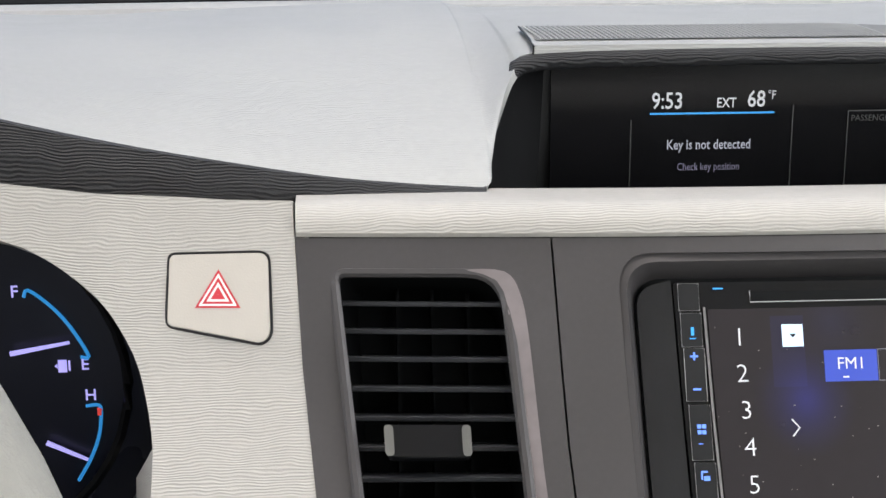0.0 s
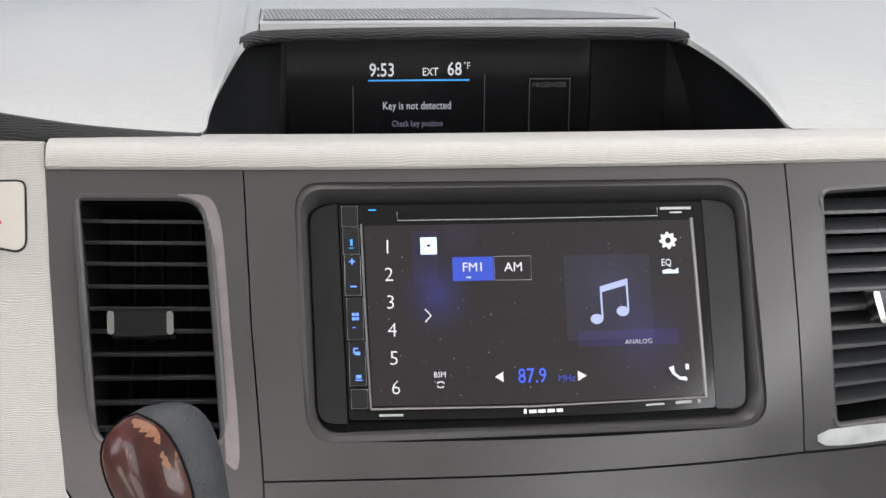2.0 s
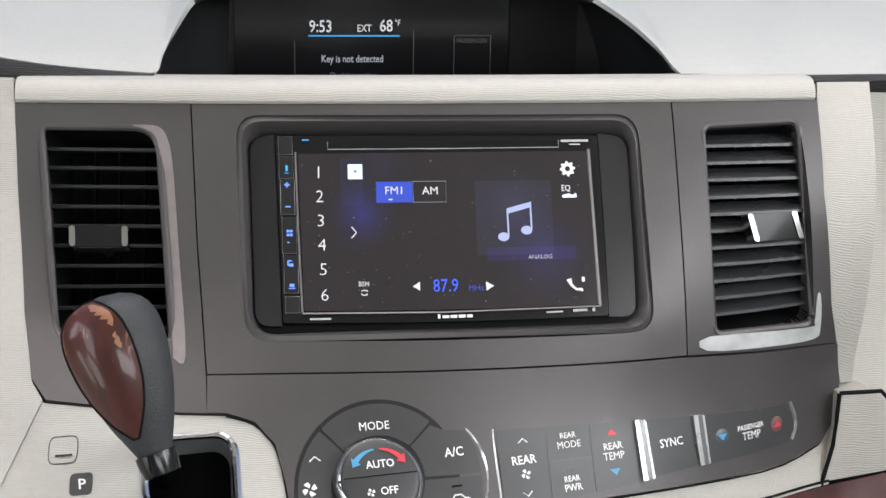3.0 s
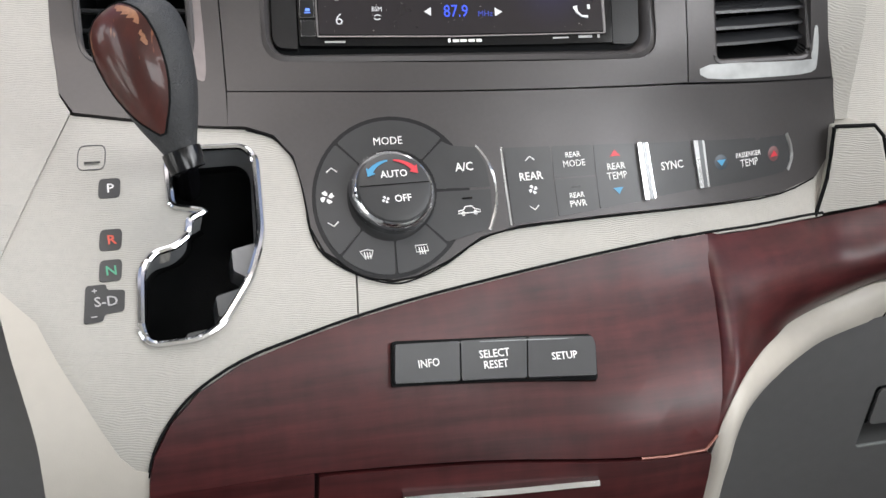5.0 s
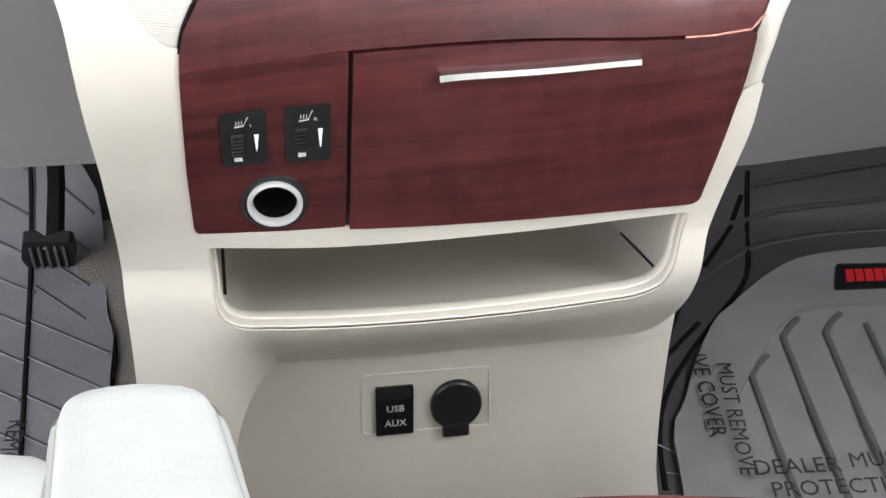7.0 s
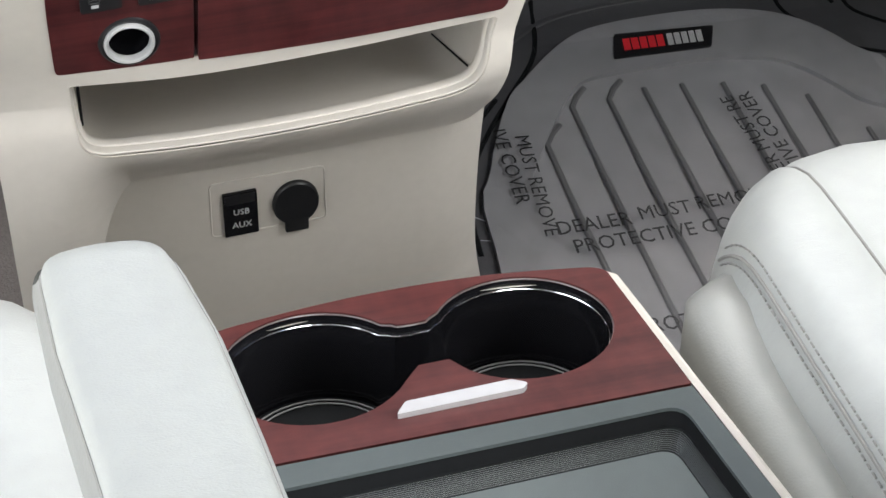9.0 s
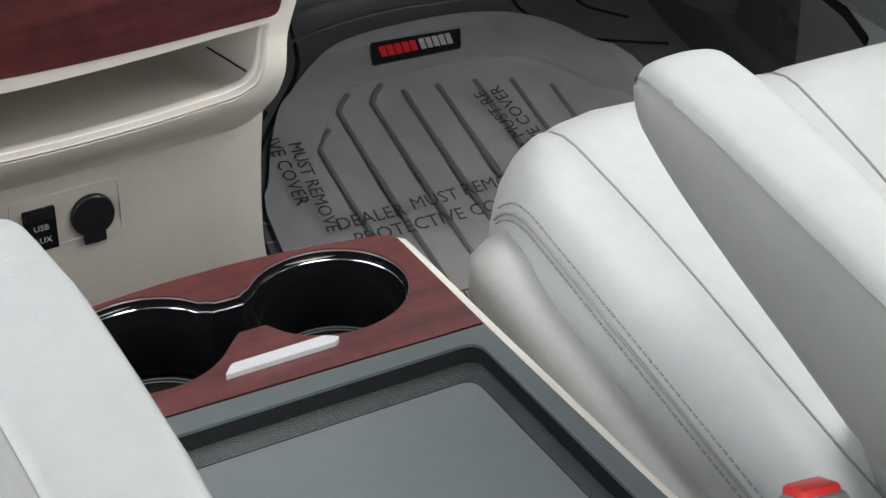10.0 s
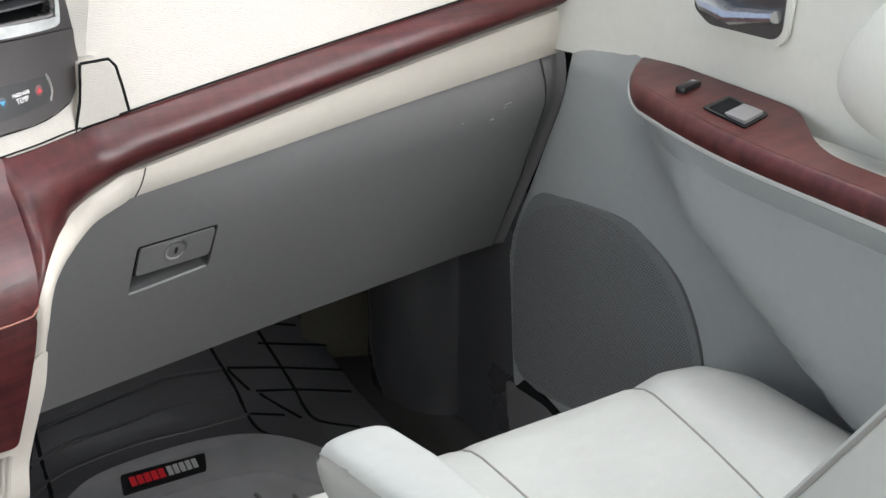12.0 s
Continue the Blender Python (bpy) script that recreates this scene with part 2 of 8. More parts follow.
def grained(name, base, rough, wave=0.34, vary=0.06):
    """Moulded plastic with a wavy, hide-like relief of short ripples running across it."""
    mat = shade(name, base, rough, vary=vary, grain=300)
    nd, ln = mat.node_tree.nodes, mat.node_tree.links

    def math_node(op, a, b):
        n = nd.new("ShaderNodeMath")
        n.operation = op
        for i, v in enumerate((a, b)):
            if isinstance(v, float):
                n.inputs[i].default_value = v
            else:
                ln.new(v, n.inputs[i])
        return n.outputs[0]

    def noise(scale, size, detail):
        mp = nd.new("ShaderNodeMapping")
        mp.inputs["Scale"].default_value = scale
        tx = nd.new("ShaderNodeTexNoise")
        tx.inputs["Scale"].default_value, tx.inputs["Detail"].default_value = size, detail
        ln.new(co.outputs["Object"], mp.inputs[0])
        ln.new(mp.outputs[0], tx.inputs[0])
        return tx.outputs[0]

    co = nd.new("ShaderNodeTexCoord")
    xyz = nd.new("ShaderNodeSeparateXYZ")
    ln.new(co.outputs["Object"], xyz.inputs[0])
    run = math_node("ADD", xyz.outputs["Z"], math_node("MULTIPLY", xyz.outputs["Y"], 0.9))
    bend = math_node("MULTIPLY", noise((0.6, 1, 1), 95.0, 2), 0.0062)
    ripple = math_node("SINE", math_node("MULTIPLY", math_node("ADD", run, bend), 4300.0), 0.0)
    depth = math_node("MULTIPLY", noise((0.5, 1, 1), 150.0, 1), 1.6)
    height = math_node("ADD", math_node("MULTIPLY", ripple, depth), noise((1, 3, 3), 900.0, 1))
    bp = nd.new("ShaderNodeBump")
    bp.inputs["Strength"].default_value, bp.inputs["Distance"].default_value = wave, 0.00032
    ln.new(height, bp.inputs["Height"])
    ln.new(bp.outputs[0], nd["Principled BSDF"].inputs["Normal"])
    return mat


def wood(name, dark, light, axis):
    """Lacquered red-brown veneer: long streaks with paler cross figure."""
    mat = shade(name, dark, 0.40, coat=0.12, spec=0.32)
    nd, ln = mat.node_tree.nodes, mat.node_tree.links
    bs = nd["Principled BSDF"]
    bs.inputs["Coat Roughness"].default_value = 0.22
    co = nd.new("ShaderNodeTexCoord")
    mp = nd.new("ShaderNodeMapping")
    mp.inputs["Scale"].default_value = axis
    mp.inputs["Rotation"].default_value = (0, radians(-6), 0)
    ln.new(co.outputs["Object"], mp.inputs[0])
    streak, figure = nd.new("ShaderNodeTexNoise"), nd.new("ShaderNodeTexNoise")
    streak.inputs["Scale"].default_value, streak.inputs["Detail"].default_value, streak.inputs["Roughness"].default_value = 1.0, 6, 0.65
    ln.new(mp.outputs[0], streak.inputs[0])
    m2 = nd.new("ShaderNodeMapping")
    m2.inputs["Scale"].default_value = (105, 60, 34)
    m2.inputs["Rotation"].default_value = (0, radians(24), 0)
    ln.new(co.outputs["Object"], m2.inputs[0])
    figure.inputs["Scale"].default_value, figure.inputs["Detail"].default_value = 1.0, 4
    ln.new(m2.outputs[0], figure.inputs[0])
    mix = nd.new("ShaderNodeMath")
    mix.operation = "MULTIPLY_ADD"
    mix.inputs[1].default_value = 0.42
    ln.new(figure.outputs[0], mix.inputs[0])
    ln.new(streak.outputs[0], mix.inputs[2])
    ramp = nd.new("ShaderNodeValToRGB")
    ramp.color_ramp.elements[0].position, ramp.color_ramp.elements[1].position = 0.44, 0.98
    ramp.color_ramp.elements[0].color, ramp.color_ramp.elements[1].color = (*dark, 1), (*light, 1)
    ln.new(mix.outputs[0], ramp.inputs[0])
    ln.new(ramp.outputs[0], bs.inputs["Base Color"])
    return mat


BEIGE = grained("beige grained plastic", (0.40, 0.384, 0.352), 0.5)
BEIGE_SMOOTH = shade("beige satin plastic", (0.485, 0.452, 0.402), 0.42, vary=0.04, bump=0.08, bump_scale=1500)
# Light put into colour: pale dash skin on top, near-black for the shaded lip.
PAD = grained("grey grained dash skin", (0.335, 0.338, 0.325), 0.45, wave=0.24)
PAD_SHADED = grained("shaded grained dash skin", (0.013, 0.0135, 0.015), 0.62, wave=0.8)
FASCIA = shade("bronze-grey painted plastic", (0.067, 0.0625, 0.063), 0.42, metal=0.35, vary=0.06, grain=500, bump=0.05, bump_scale=2500)
# Highlight on the left vent's bevel, painted as a paler tone.
FASCIA_HIGHLIGHT = shade("pale bevel highlight", (0.20, 0.175, 0.176), 0.4, metal=0.2, vary=0.15, grain=160)
BLACK = shade("black satin plastic", (0.010, 0.010, 0.011), 0.42, vary=0.2, bump=0.06, spec=0.3)
BLACK_GLOSS = shade("black gloss plastic", (0.006, 0.006, 0.007), 0.14, vary=0.2, spec=0.35)
CAVE = shade("matte black liner", (0.006, 0.0065, 0.007), 0.75, vary=0.2, bump=0.1, spec=0.12)
BUTTON = shade("dark grey button plastic", (0.034, 0.0345, 0.036), 0.40, vary=0.08, bump=0.05, bump_scale=2500)
CHROME = shade("chrome", (0.66, 0.66, 0.67), 0.12, metal=1.0, vary=0.05)
STEP = shade("smoked silver", (0.16, 0.165, 0.17), 0.3, metal=0.7, vary=0.1)
SATIN = shade("satin metal", (0.52, 0.52, 0.52), 0.28, metal=0.9, vary=0.06)
PRINT = shade("white print", (0.80, 0.80, 0.79), 0.6, vary=0.03)
PRINT_DIM = shade("grey print", (0.40, 0.40, 0.40), 0.6, vary=0.03)
RED = shade("red print", (0.55, 0.035, 0.05), 0.5, vary=0.05)
BLUE = shade("blue print", (0.06, 0.27, 0.46), 0.5, vary=0.05)
WOOD = wood("red-brown veneer", (0.0190, 0.0030, 0.0036), (0.080, 0.0162, 0.0168), (6, 34, 130))
WOOD_TOP = wood("red-brown veneer along the console", (0.030, 0.0068, 0.0068), (0.088, 0.0225, 0.0205), (12, 90, 60))


def hide(name, base, rough):
    """Upholstery leather: fine pores and shallow stretch creases."""
    mat = shade(name, base, rough, vary=0.05, grain=90)
    nd, ln = mat.node_tree.nodes, mat.node_tree.links
    co, mp = nd.new("ShaderNodeTexCoord"), nd.new("ShaderNodeMapping")
    mp.inputs["Scale"].default_value = (1.0, 2.2, 1.0)
    ln.new(co.outputs["Object"], mp.inputs[0])
    pores, creases, soft = (nd.new("ShaderNodeTexNoise") for _ in range(3))
    for tx, size, det in ((pores, 900.0, 1), (creases, 75.0, 3), (soft, 16.0, 1)):
        tx.inputs["Scale"].default_value, tx.inputs["Detail"].default_value = size, det
        ln.new(mp.outputs[0], tx.inputs[0])
    creases.inputs["Distortion"].default_value = 1.2
    last = None
    for tx, strength, size in ((soft, 0.4, 0.004), (creases, 0.20, 0.0014), (pores, 0.25, 0.0006)):
        bp = nd.new("ShaderNodeBump")
        bp.inputs["Strength"].default_value, bp.inputs["Distance"].default_value = strength, size
        ln.new(tx.outputs[0], bp.inputs["Height"])
        if last:
            ln.new(last.outputs[0], bp.inputs["Normal"])
        last = bp
    ln.new(last.outputs[0], nd["Principled BSDF"].inputs["Normal"])
    return mat


# Stone vinyl, its tone lowered to carry the shading of the arm rest sides.
LEATHER_SIDE_SHADED = shade("pale stone vinyl", (0.216, 0.218, 0.204), 0.5, vary=0.05, grain=90, bump=0.2, bump_scale=800)
LEATHER = hide("pale grey leather", (0.322, 0.332, 0.316), 0.44)
THREAD = shade("stone thread", (0.20, 0.197, 0.185), 0.7, vary=0.1)
GREY = shade("mid grey plastic", (0.165, 0.163, 0.165), 0.52, vary=0.06, bump=0.16, bump_scale=1300)
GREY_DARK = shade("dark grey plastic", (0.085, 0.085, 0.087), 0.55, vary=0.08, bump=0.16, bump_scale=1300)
DOOR_GREY = shade("cool grey door skin", (0.235, 0.25, 0.25), 0.5, vary=0.05, bump=0.18, bump_scale=1100)
LID = shade("slate plastic tray", (0.055, 0.066, 0.066), 0.36, vary=0.08, bump=0.12, bump_scale=2000)
CARPET = shade("charcoal carpet", (0.028, 0.027, 0.026), 0.95, vary=0.3, grain=400, bump=0.9, bump_scale=600)
INK = shade("black ink", (0.012, 0.012, 0.013), 0.5, vary=0.1)


# ---- surfaces of the dashboard ----
def glove_y(x, z):
    """The glovebox's face: a slanting plane whose head leans back to the strip above it."""
    x0 = max(x, 0.274)
    head = beige_low(x0)
    plane = 0.03 + 0.40 * (0.443 - z) + 0.06 * (x - 0.289)
    lean = max(0.0, strip_y(x0) - 0.002 - (0.03 + 0.40 * (0.443 - head) + 0.06 * (x0 - 0.289)))
    u = min(1.2, max(0.0, (z - head + 0.055) / 0.055))
    return plane + lean * u * u


def strip_y(x):
    return 0.015 + 0.06 * (x - 0.225)


FACE = Surf(lambda x, z: (x, face_y(x, z), z))
GLOVE = Surf(lambda x, z: (x, glove_y(x, z), z))
TOP = Surf(lambda x, y: (x, y, 0.327 - 0.15 * (y + 0.332)))


def floor_z(x, y):
    """The footwell: flat, then rising towards the bulkhead."""
    z = 0.016 + 0.15 * (y - 0.053)
    return z + 0.9 * max(0.0, y - 0.30) ** 1.5 if y > 0.053 else 0.016 + 0.03 * (y - 0.053)


MAT = Surf(lambda x, y: (x, y, floor_z(x, y)))


def door_x(y, z):
    """The passenger door's lower skin, swelling out above a slanting crease towards the arm rest."""
    crease = 0.452 + 0.53 * (y + 0.154)
    s = min(1.0, max(0.0, (z - crease + 0.02) / 0.095))
    return 0.738 - 0.078 * min(1.0, max(0.0, (-0.07 - y) / 0.17)) * s * s * (3 - 2 * s)



# ---- ground, car body ----
bm = sheet([[(x, y, -0.62) for x in (-400, -40, -6, 0, 6, 40, 400)] for y in (-400, -40, -6, 0, 6, 40, 400)])
DRY = shade("dry grass and leaves", (0.42, 0.365, 0.205), 0.9, vary=0.6, grain=3, bump=0.5, bump_scale=30)
tagged(part("ground", bm, DRY), "dry yellow grass outside the windscreen", "ground", kind="structure")

CLOTH = shade("pale grey headliner cloth", (0.52, 0.51, 0.48), 0.9, vary=0.06, grain=300, bump=0.3)
bm = sheet([[(x, y, 1.30 - 0.06 * (x / 0.8) ** 2) for x in (-0.80, -0.5, 0, 0.5, 0.80)] for y in (-2.7, -1.6, -0.8, -0.25)], thick=0.03)
tagged(part("ceiling", bm, CLOTH), "pale grey cloth headliner of the car", "ceiling", kind="structure")
bm = sheet([[(-0.9, y, floor_z(0, y) - 0.012), (0.9, y, floor_z(0, y) - 0.012)] for y in (-2.7, -1.5, -0.6, 0, 0.2, 0.3, 0.4, 0.5, 0.56)], thick=0.03)
tagged(part("floor", bm, CARPET), "charcoal carpet on the car floor", "carpet", kind="structure")
bm = sheet([[(-0.9, y, z), (0.9, y, z)] for y, z in ((0.55, 0.13), (0.60, 0.28), (0.62, 0.50), (0.62, 0.76))], thick=0.02)
tagged(part("wall_front", bm, CARPET), "dark bulkhead lining behind the dashboard", "bulkhead", kind="structure")
bm = merge(block((1.7, 0.05, 0.85), pose(0, -2.7, 0.42)), block((0.1, 0.08, 0.5), pose(-0.78, -2.7, 1.05)), block((0.1, 0.08, 0.5), pose(0.78, -2.7, 1.05)))
tagged(part("wall_rear", bm, CLOTH), "pale trim closing the rear of the cabin", "car trim", kind="structure")
bm = merge(block((0.05, 2.9, 0.10), pose(-0.83, -1.15, 0.03)), block((0.05, 0.10, 1.2), pose(-0.80, -1.05, 0.65)))
tagged(part("wall_left", bm, DOOR_GREY), "sill and post at the open driver's doorway", "car body", kind="structure")
bm = merge(block((0.05, 1.4, 0.80), pose(0.86, -1.95, 0.40)), block((0.05, 0.14, 0.50), pose(0.82, -1.15, 1.03)))
tagged(part("wall_right", bm, DOOR_GREY), "grey lining behind the passenger door", "car trim", kind="structure")
bm = sheet([[(0.795, y, z) for z in (0.0, 0.45, 0.86)] for y in (-0.25, 0.1, 0.62)], thick=0.02)
tagged(part("wall_jamb", bm, CAVE), "dark door jamb beside the dashboard end", "car body", kind="structure")
for sx, nm in ((-1, "pillar_left"), (1, "pillar_right")):
    tagged(part(nm, tube([(sx * 0.80, 0.50, 0.80), (sx * 0.74, 0.12, 1.04), (sx * 0.68, -0.27, 1.27)], 0.045, 10), CLOTH), "pale windscreen pillar trim", "pillar", kind="structure")

# ---- dashboard skin ----
dash = thing("dashboard", (0, 0.3, 0.4), "grey and beige moulded car dashboard with grained skin", "dashboard")
front = spline([(-0.80, 0.00, 0.850), (-0.60, 0.02, 0.850), (-0.42, 0.045, 0.832), (-0.326, 0.055, 0.806), (-0.286, 0.058, 0.796), (-0.246, 0.060, 0.788),
                (-0.205, 0.062, 0.781), (-0.160, 0.062, 0.777), (-0.149, 0.063, 0.7775), (-0.1465, 0.078, 0.784), (-0.141, 0.105, 0.797), (-0.133, 0.131, 0.8095), (-0.123, 0.141, 0.8165),
                (-0.06, 0.141, 0.818), (0.03, 0.141, 0.818), (0.095, 0.141, 0.817), (0.105, 0.134, 0.811), (0.119, 0.110, 0.801), (0.131, 0.085, 0.789), (0.139, 0.063, 0.777), (0.150, 0.061, 0.7755),
                (0.21, 0.060, 0.775), (0.35, 0.062, 0.777), (0.55, 0.07, 0.782), (0.80, 0.09, 0.79)], 5, closed=False)


def pad_point(p, t):
    rear = Vector((p.x * 1.02, 0.585 - 0.10 * p.x * p.x, 0.790))
    q = p.lerp(rear, t)
    edge = max(0.0, (0.818 - p.z)) * 0.75
    q.z += (edge + 0.010) * math.sin(math.pi * min(1, t * 1.02)) ** 0.8 * (1 - t) ** 0.5 * 1.25
    return q


rows = [[pad_point(p, t) for t in (0, 0.008, 0.02, 0.05, 0.1, 0.16, 0.24, 0.33, 0.44, 0.56, 0.7, 0.84, 1.0)] for p in front]
part("top_pad", sheet([r[::-1] for r in rows], thick=0.003), PAD, dash, "grey grained top pad, light from above in its pale tone")
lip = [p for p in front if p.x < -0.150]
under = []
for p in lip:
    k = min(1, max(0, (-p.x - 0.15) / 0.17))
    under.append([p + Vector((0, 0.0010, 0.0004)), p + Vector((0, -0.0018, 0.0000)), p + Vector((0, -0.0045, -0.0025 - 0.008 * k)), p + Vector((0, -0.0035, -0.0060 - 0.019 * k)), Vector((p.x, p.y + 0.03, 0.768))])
part("pad_lip", sheet(under), PAD_SHADED, dash, "grained rolled lip, its shade in the charcoal tone")
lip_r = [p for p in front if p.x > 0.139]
part("pad_lip", sheet([[p + Vector((0, 0.0010, 0.0004)), p + Vector((0, -0.0015, 0.0000)), p + Vector((0, -0.0035, -0.003)), p + Vector((0, 0.01, -0.012))] for p in lip_r]), PAD_SHADED, dash, "grained rolled lip, its shade in the charcoal tone")
# ridge and black band at the foot of the windscreen
part("defroster_ridge", tube([(x, 0.555 - 0.10 * x * x, 0.792) for x in np.linspace(-0.8, 0.8, 20)], 0.014, 10, flat=0.55), PAD, dash)
part("windscreen_seal", tube([(x, 0.615 - 0.10 * x * x, 0.790) for x in np.linspace(-0.85, 0.85, 20)], 0.008, 8), CAVE, dash, "black rubber windscreen seal")
glass = bpy.data.materials.new("clear glass")
glass.use_nodes = True
gb = glass.node_tree.nodes["Principled BSDF"]
gb.inputs["Base Color"].default_value = (1, 1, 1, 1)
gb.inputs["Transmission Weight"].default_value, gb.inputs["Roughness"].default_value, gb.inputs["IOR"].default_value = 1.0, 0.0, 1.005
ob = part("windscreen", sheet([[(x, 0.62 - 0.10 * x * x - 0.85 * s, 0.80 + 0.47 * s) for x in np.linspace(-0.74, 0.74, 9)] for s in (0, 0.5, 1)]), glass, None)
tagged(ob, "clear windscreen sloping up over the dashboard", "window", kind="structure")
ob.visible_shadow = False

# beige band above the centre panel
rows = []
for x in np.linspace(-0.2205, 0.2095, 40):
    y0 = face_y(x, 0.7645)
    rows.append([(x, y0 + 0.006, 0.7642), (x, y0 - 0.0022, 0.7648), (x, y0 - 0.0034, 0.7665), (x, y0 - 0.0030, 0.7690), (x, y0 - 0.0018, 0.7715), (x, y0 + 0.0002, 0.7738), (x, y0 + 0.0032, 0.7755), (x, y0 + 0.008, 0.7764), (x, y0 + 0.030, 0.7755), (x, y0 + 0.05, 0.770)])
part("trim_band", sheet(rows), BEIGE, dash, "beige grained band over the centre panel")

# beige surround of the instruments
bez = [(-0.2215, 0.7765), (-0.245, 0.777), (-0.29, 0.780), (-0.345, 0.788), (-0.42, 0.80), (-0.45, 0.77), (-0.45, 0.44), (-0.31, 0.43), (-0.246, 0.545), (-0.2335, 0.5685), (-0.216, 0.603), (-0.2005, 0.6315), (-0.2065, 0.6385), (-0.2125, 0.665), (-0.2185, 0.721)]
hole = spline([(-0.43, 0.762), (-0.38, 0.772), (-0.326, 0.766), (-0.296, 0.749), (-0.281, 0.730), (-0.274, 0.711), (-0.2715, 0.690), (-0.276, 0.655), (-0.30, 0.625), (-0.36, 0.61), (-0.42, 0.62), (-0.44, 0.69)], 4)
BEZ = Surf(lambda x, z: (x, face_y(x, z) - (0.35 * max(0, -0.27 - x) if z < 0.7 else 0.1 * max(0, -0.27 - x)), z))
part("cluster_bezel", plate(bez, BEZ, 0, 0.05, 0.002, holes=[hole], step=0.02), BEIGE, dash, "beige grained instrument surround")
part("cluster_well", sheet([[BEZ.at(q[0], q[1], 0.0) for q in hole], [Vector((q[0] * 0.985 - 0.012, 0.085, 0.69 + (q[1] - 0.69) * 0.92)) for q in hole]], closed=True), BLACK, dash, "black instrument well")

# beige panel round the gear gate, down to the veneer
gate = [(-0.152, 0.611), (-0.146, 0.6155), (-0.114, 0.6155), (-0.1075, 0.611), (-0.105, 0.578), (-0.111, 0.563), (-0.124, 0.5475), (-0.135, 0.5425), (-0.157, 0.5425), (-0.162, 0.5475), (-0.163, 0.570), (-0.158, 0.576), (-0.147, 0.5775), (-0.1405, 0.582), (-0.1405, 0.5875), (-0.133, 0.590), (-0.149, 0.5925)]
gate_loop = rounded(gate, [0.004, 0.004, 0.004, 0.005, 0.006, 0.004, 0.004, 0.005, 0.004, 0.004, 0.004, 0.004, 0.004, 0.003, 0.002, 0.0015, 0.003])
wood_top = [(0.226, 0.5465), (0.19, 0.5495), (0.156, 0.552), (0.123, 0.5535), (0.086, 0.553), (0.037, 0.5505), (-0.02, 0.546), (-0.058, 0.5415), (-0.089, 0.536), (-0.116, 0.530), (-0.137, 0.5205), (-0.150, 0.509), (-0.158, 0.495), (-0.1605, 0.484)]
climate_low = [(0.2335, 0.596), (0.2295, 0.580), (0.220, 0.569), (0.193, 0.5655), (0.14, 0.568), (0.085, 0.5705), (0.03, 0.571), (0.008, 0.568), (-0.010, 0.560), (-0.027, 0.5552), (-0.040, 0.5545), (-0.058, 0.560), (-0.074, 0.569), (-0.0805, 0.579), (-0.083, 0.593), (-0.088, 0.609), (-0.098, 0.6185), (-0.112, 0.6225), (-0.134, 0.6238), (-0.165, 0.627), (-0.199, 0.6308)]
side_seam = [(-0.2005, 0.6312), (-0.216, 0.603), (-0.2335, 0.5685), (-0.228, 0.5655), (-0.211, 0.5515), (-0.192, 0.524), (-0.175, 0.497), (-0.168, 0.490)]
low = climate_low[::-1]
left_panel = [Vector(q) for q in side_seam[:1]] + [Vector(q) for q in low if q[0] < -0.0585] + [Vector((-0.0585, 0.5598))] + [Vector((-0.0585, 0.5414))] + [Vector(q) for q in wood_top if q[0] < -0.0585] + [Vector(q) for q in side_seam[:0:-1]]
right_panel = [Vector((-0.0575, 0.5596))] + [Vector(q) for q in low if q[0] > -0.0575] + [Vector((0.2325, 0.585))] + [Vector(q) for q in wood_top if q[0] > -0.0575] + [Vector((-0.0575, 0.5418))]
right_panel = [q for q in right_panel if not (q.x > 0.229 and q.y > 0.583)]
part("shifter_panel", plate(left_panel, FACE, 0.0, 0.012, 0.0007, holes=[gate_loop]), BEIGE, dash, "beige grained panel round the gear gate")
part("beige_band", plate(right_panel, FACE, 0.0, 0.012, 0.0007), BEIGE, dash, "beige band under the climate controls")

# beige housing of the lower stack, with the open bin
housing = spline([(-0.2305, 0.5635), (-0.213, 0.515), (-0.2085, 0.482), (-0.205, 0.418), (-0.204, 0.350), (-0.2035, 0.292), (-0.2040, 0.255), (-0.2055, 0.20), (-0.2075, 0.11), (-0.2085, 0.03), (-0.190, 0.016), (-0.168, 0.026), (-0.1635, 0.11), (-0.1625, 0.165), (-0.1595, 0.200), (-0.1490, 0.2215), (-0.128, 0.2280), (-0.10, 0.2278), (-0.055, 0.226), (0.05, 0.228), (0.095, 0.233), (0.110, 0.250), (0.1145, 0.300), (0.1185, 0.335), (0.1275, 0.383), (0.1312, 0.403), (0.1326, 0.420), (0.1330, 0.431)], 4, closed=False)
housing += [Vector(q) for q in ((0.1300, 0.4330), (0.1215, 0.4290), (0.1155, 0.4020), (0.1075, 0.3680), (0.1045, 0.3615), (-0.1560, 0.3710), (-0.1575, 0.4140), (-0.1560, 0.4800), (-0.1600, 0.4860), (-0.1675, 0.4885), (-0.1745, 0.4955), (-0.1915, 0.5225), (-0.2105, 0.550))]
bin_open = rounded([(-0.1565, 0.3540), (-0.1550, 0.2955), (0.0970, 0.2945), (0.1050, 0.3490)], [0.003, 0.020, 0.026, 0.003], 7)
bin_open = [a.lerp(b, k / n) for a, b in zip(bin_open, bin_open[1:] + bin_open[:1]) for n in [max(1, int((b - a).length / 0.006))] for k in range(n)]


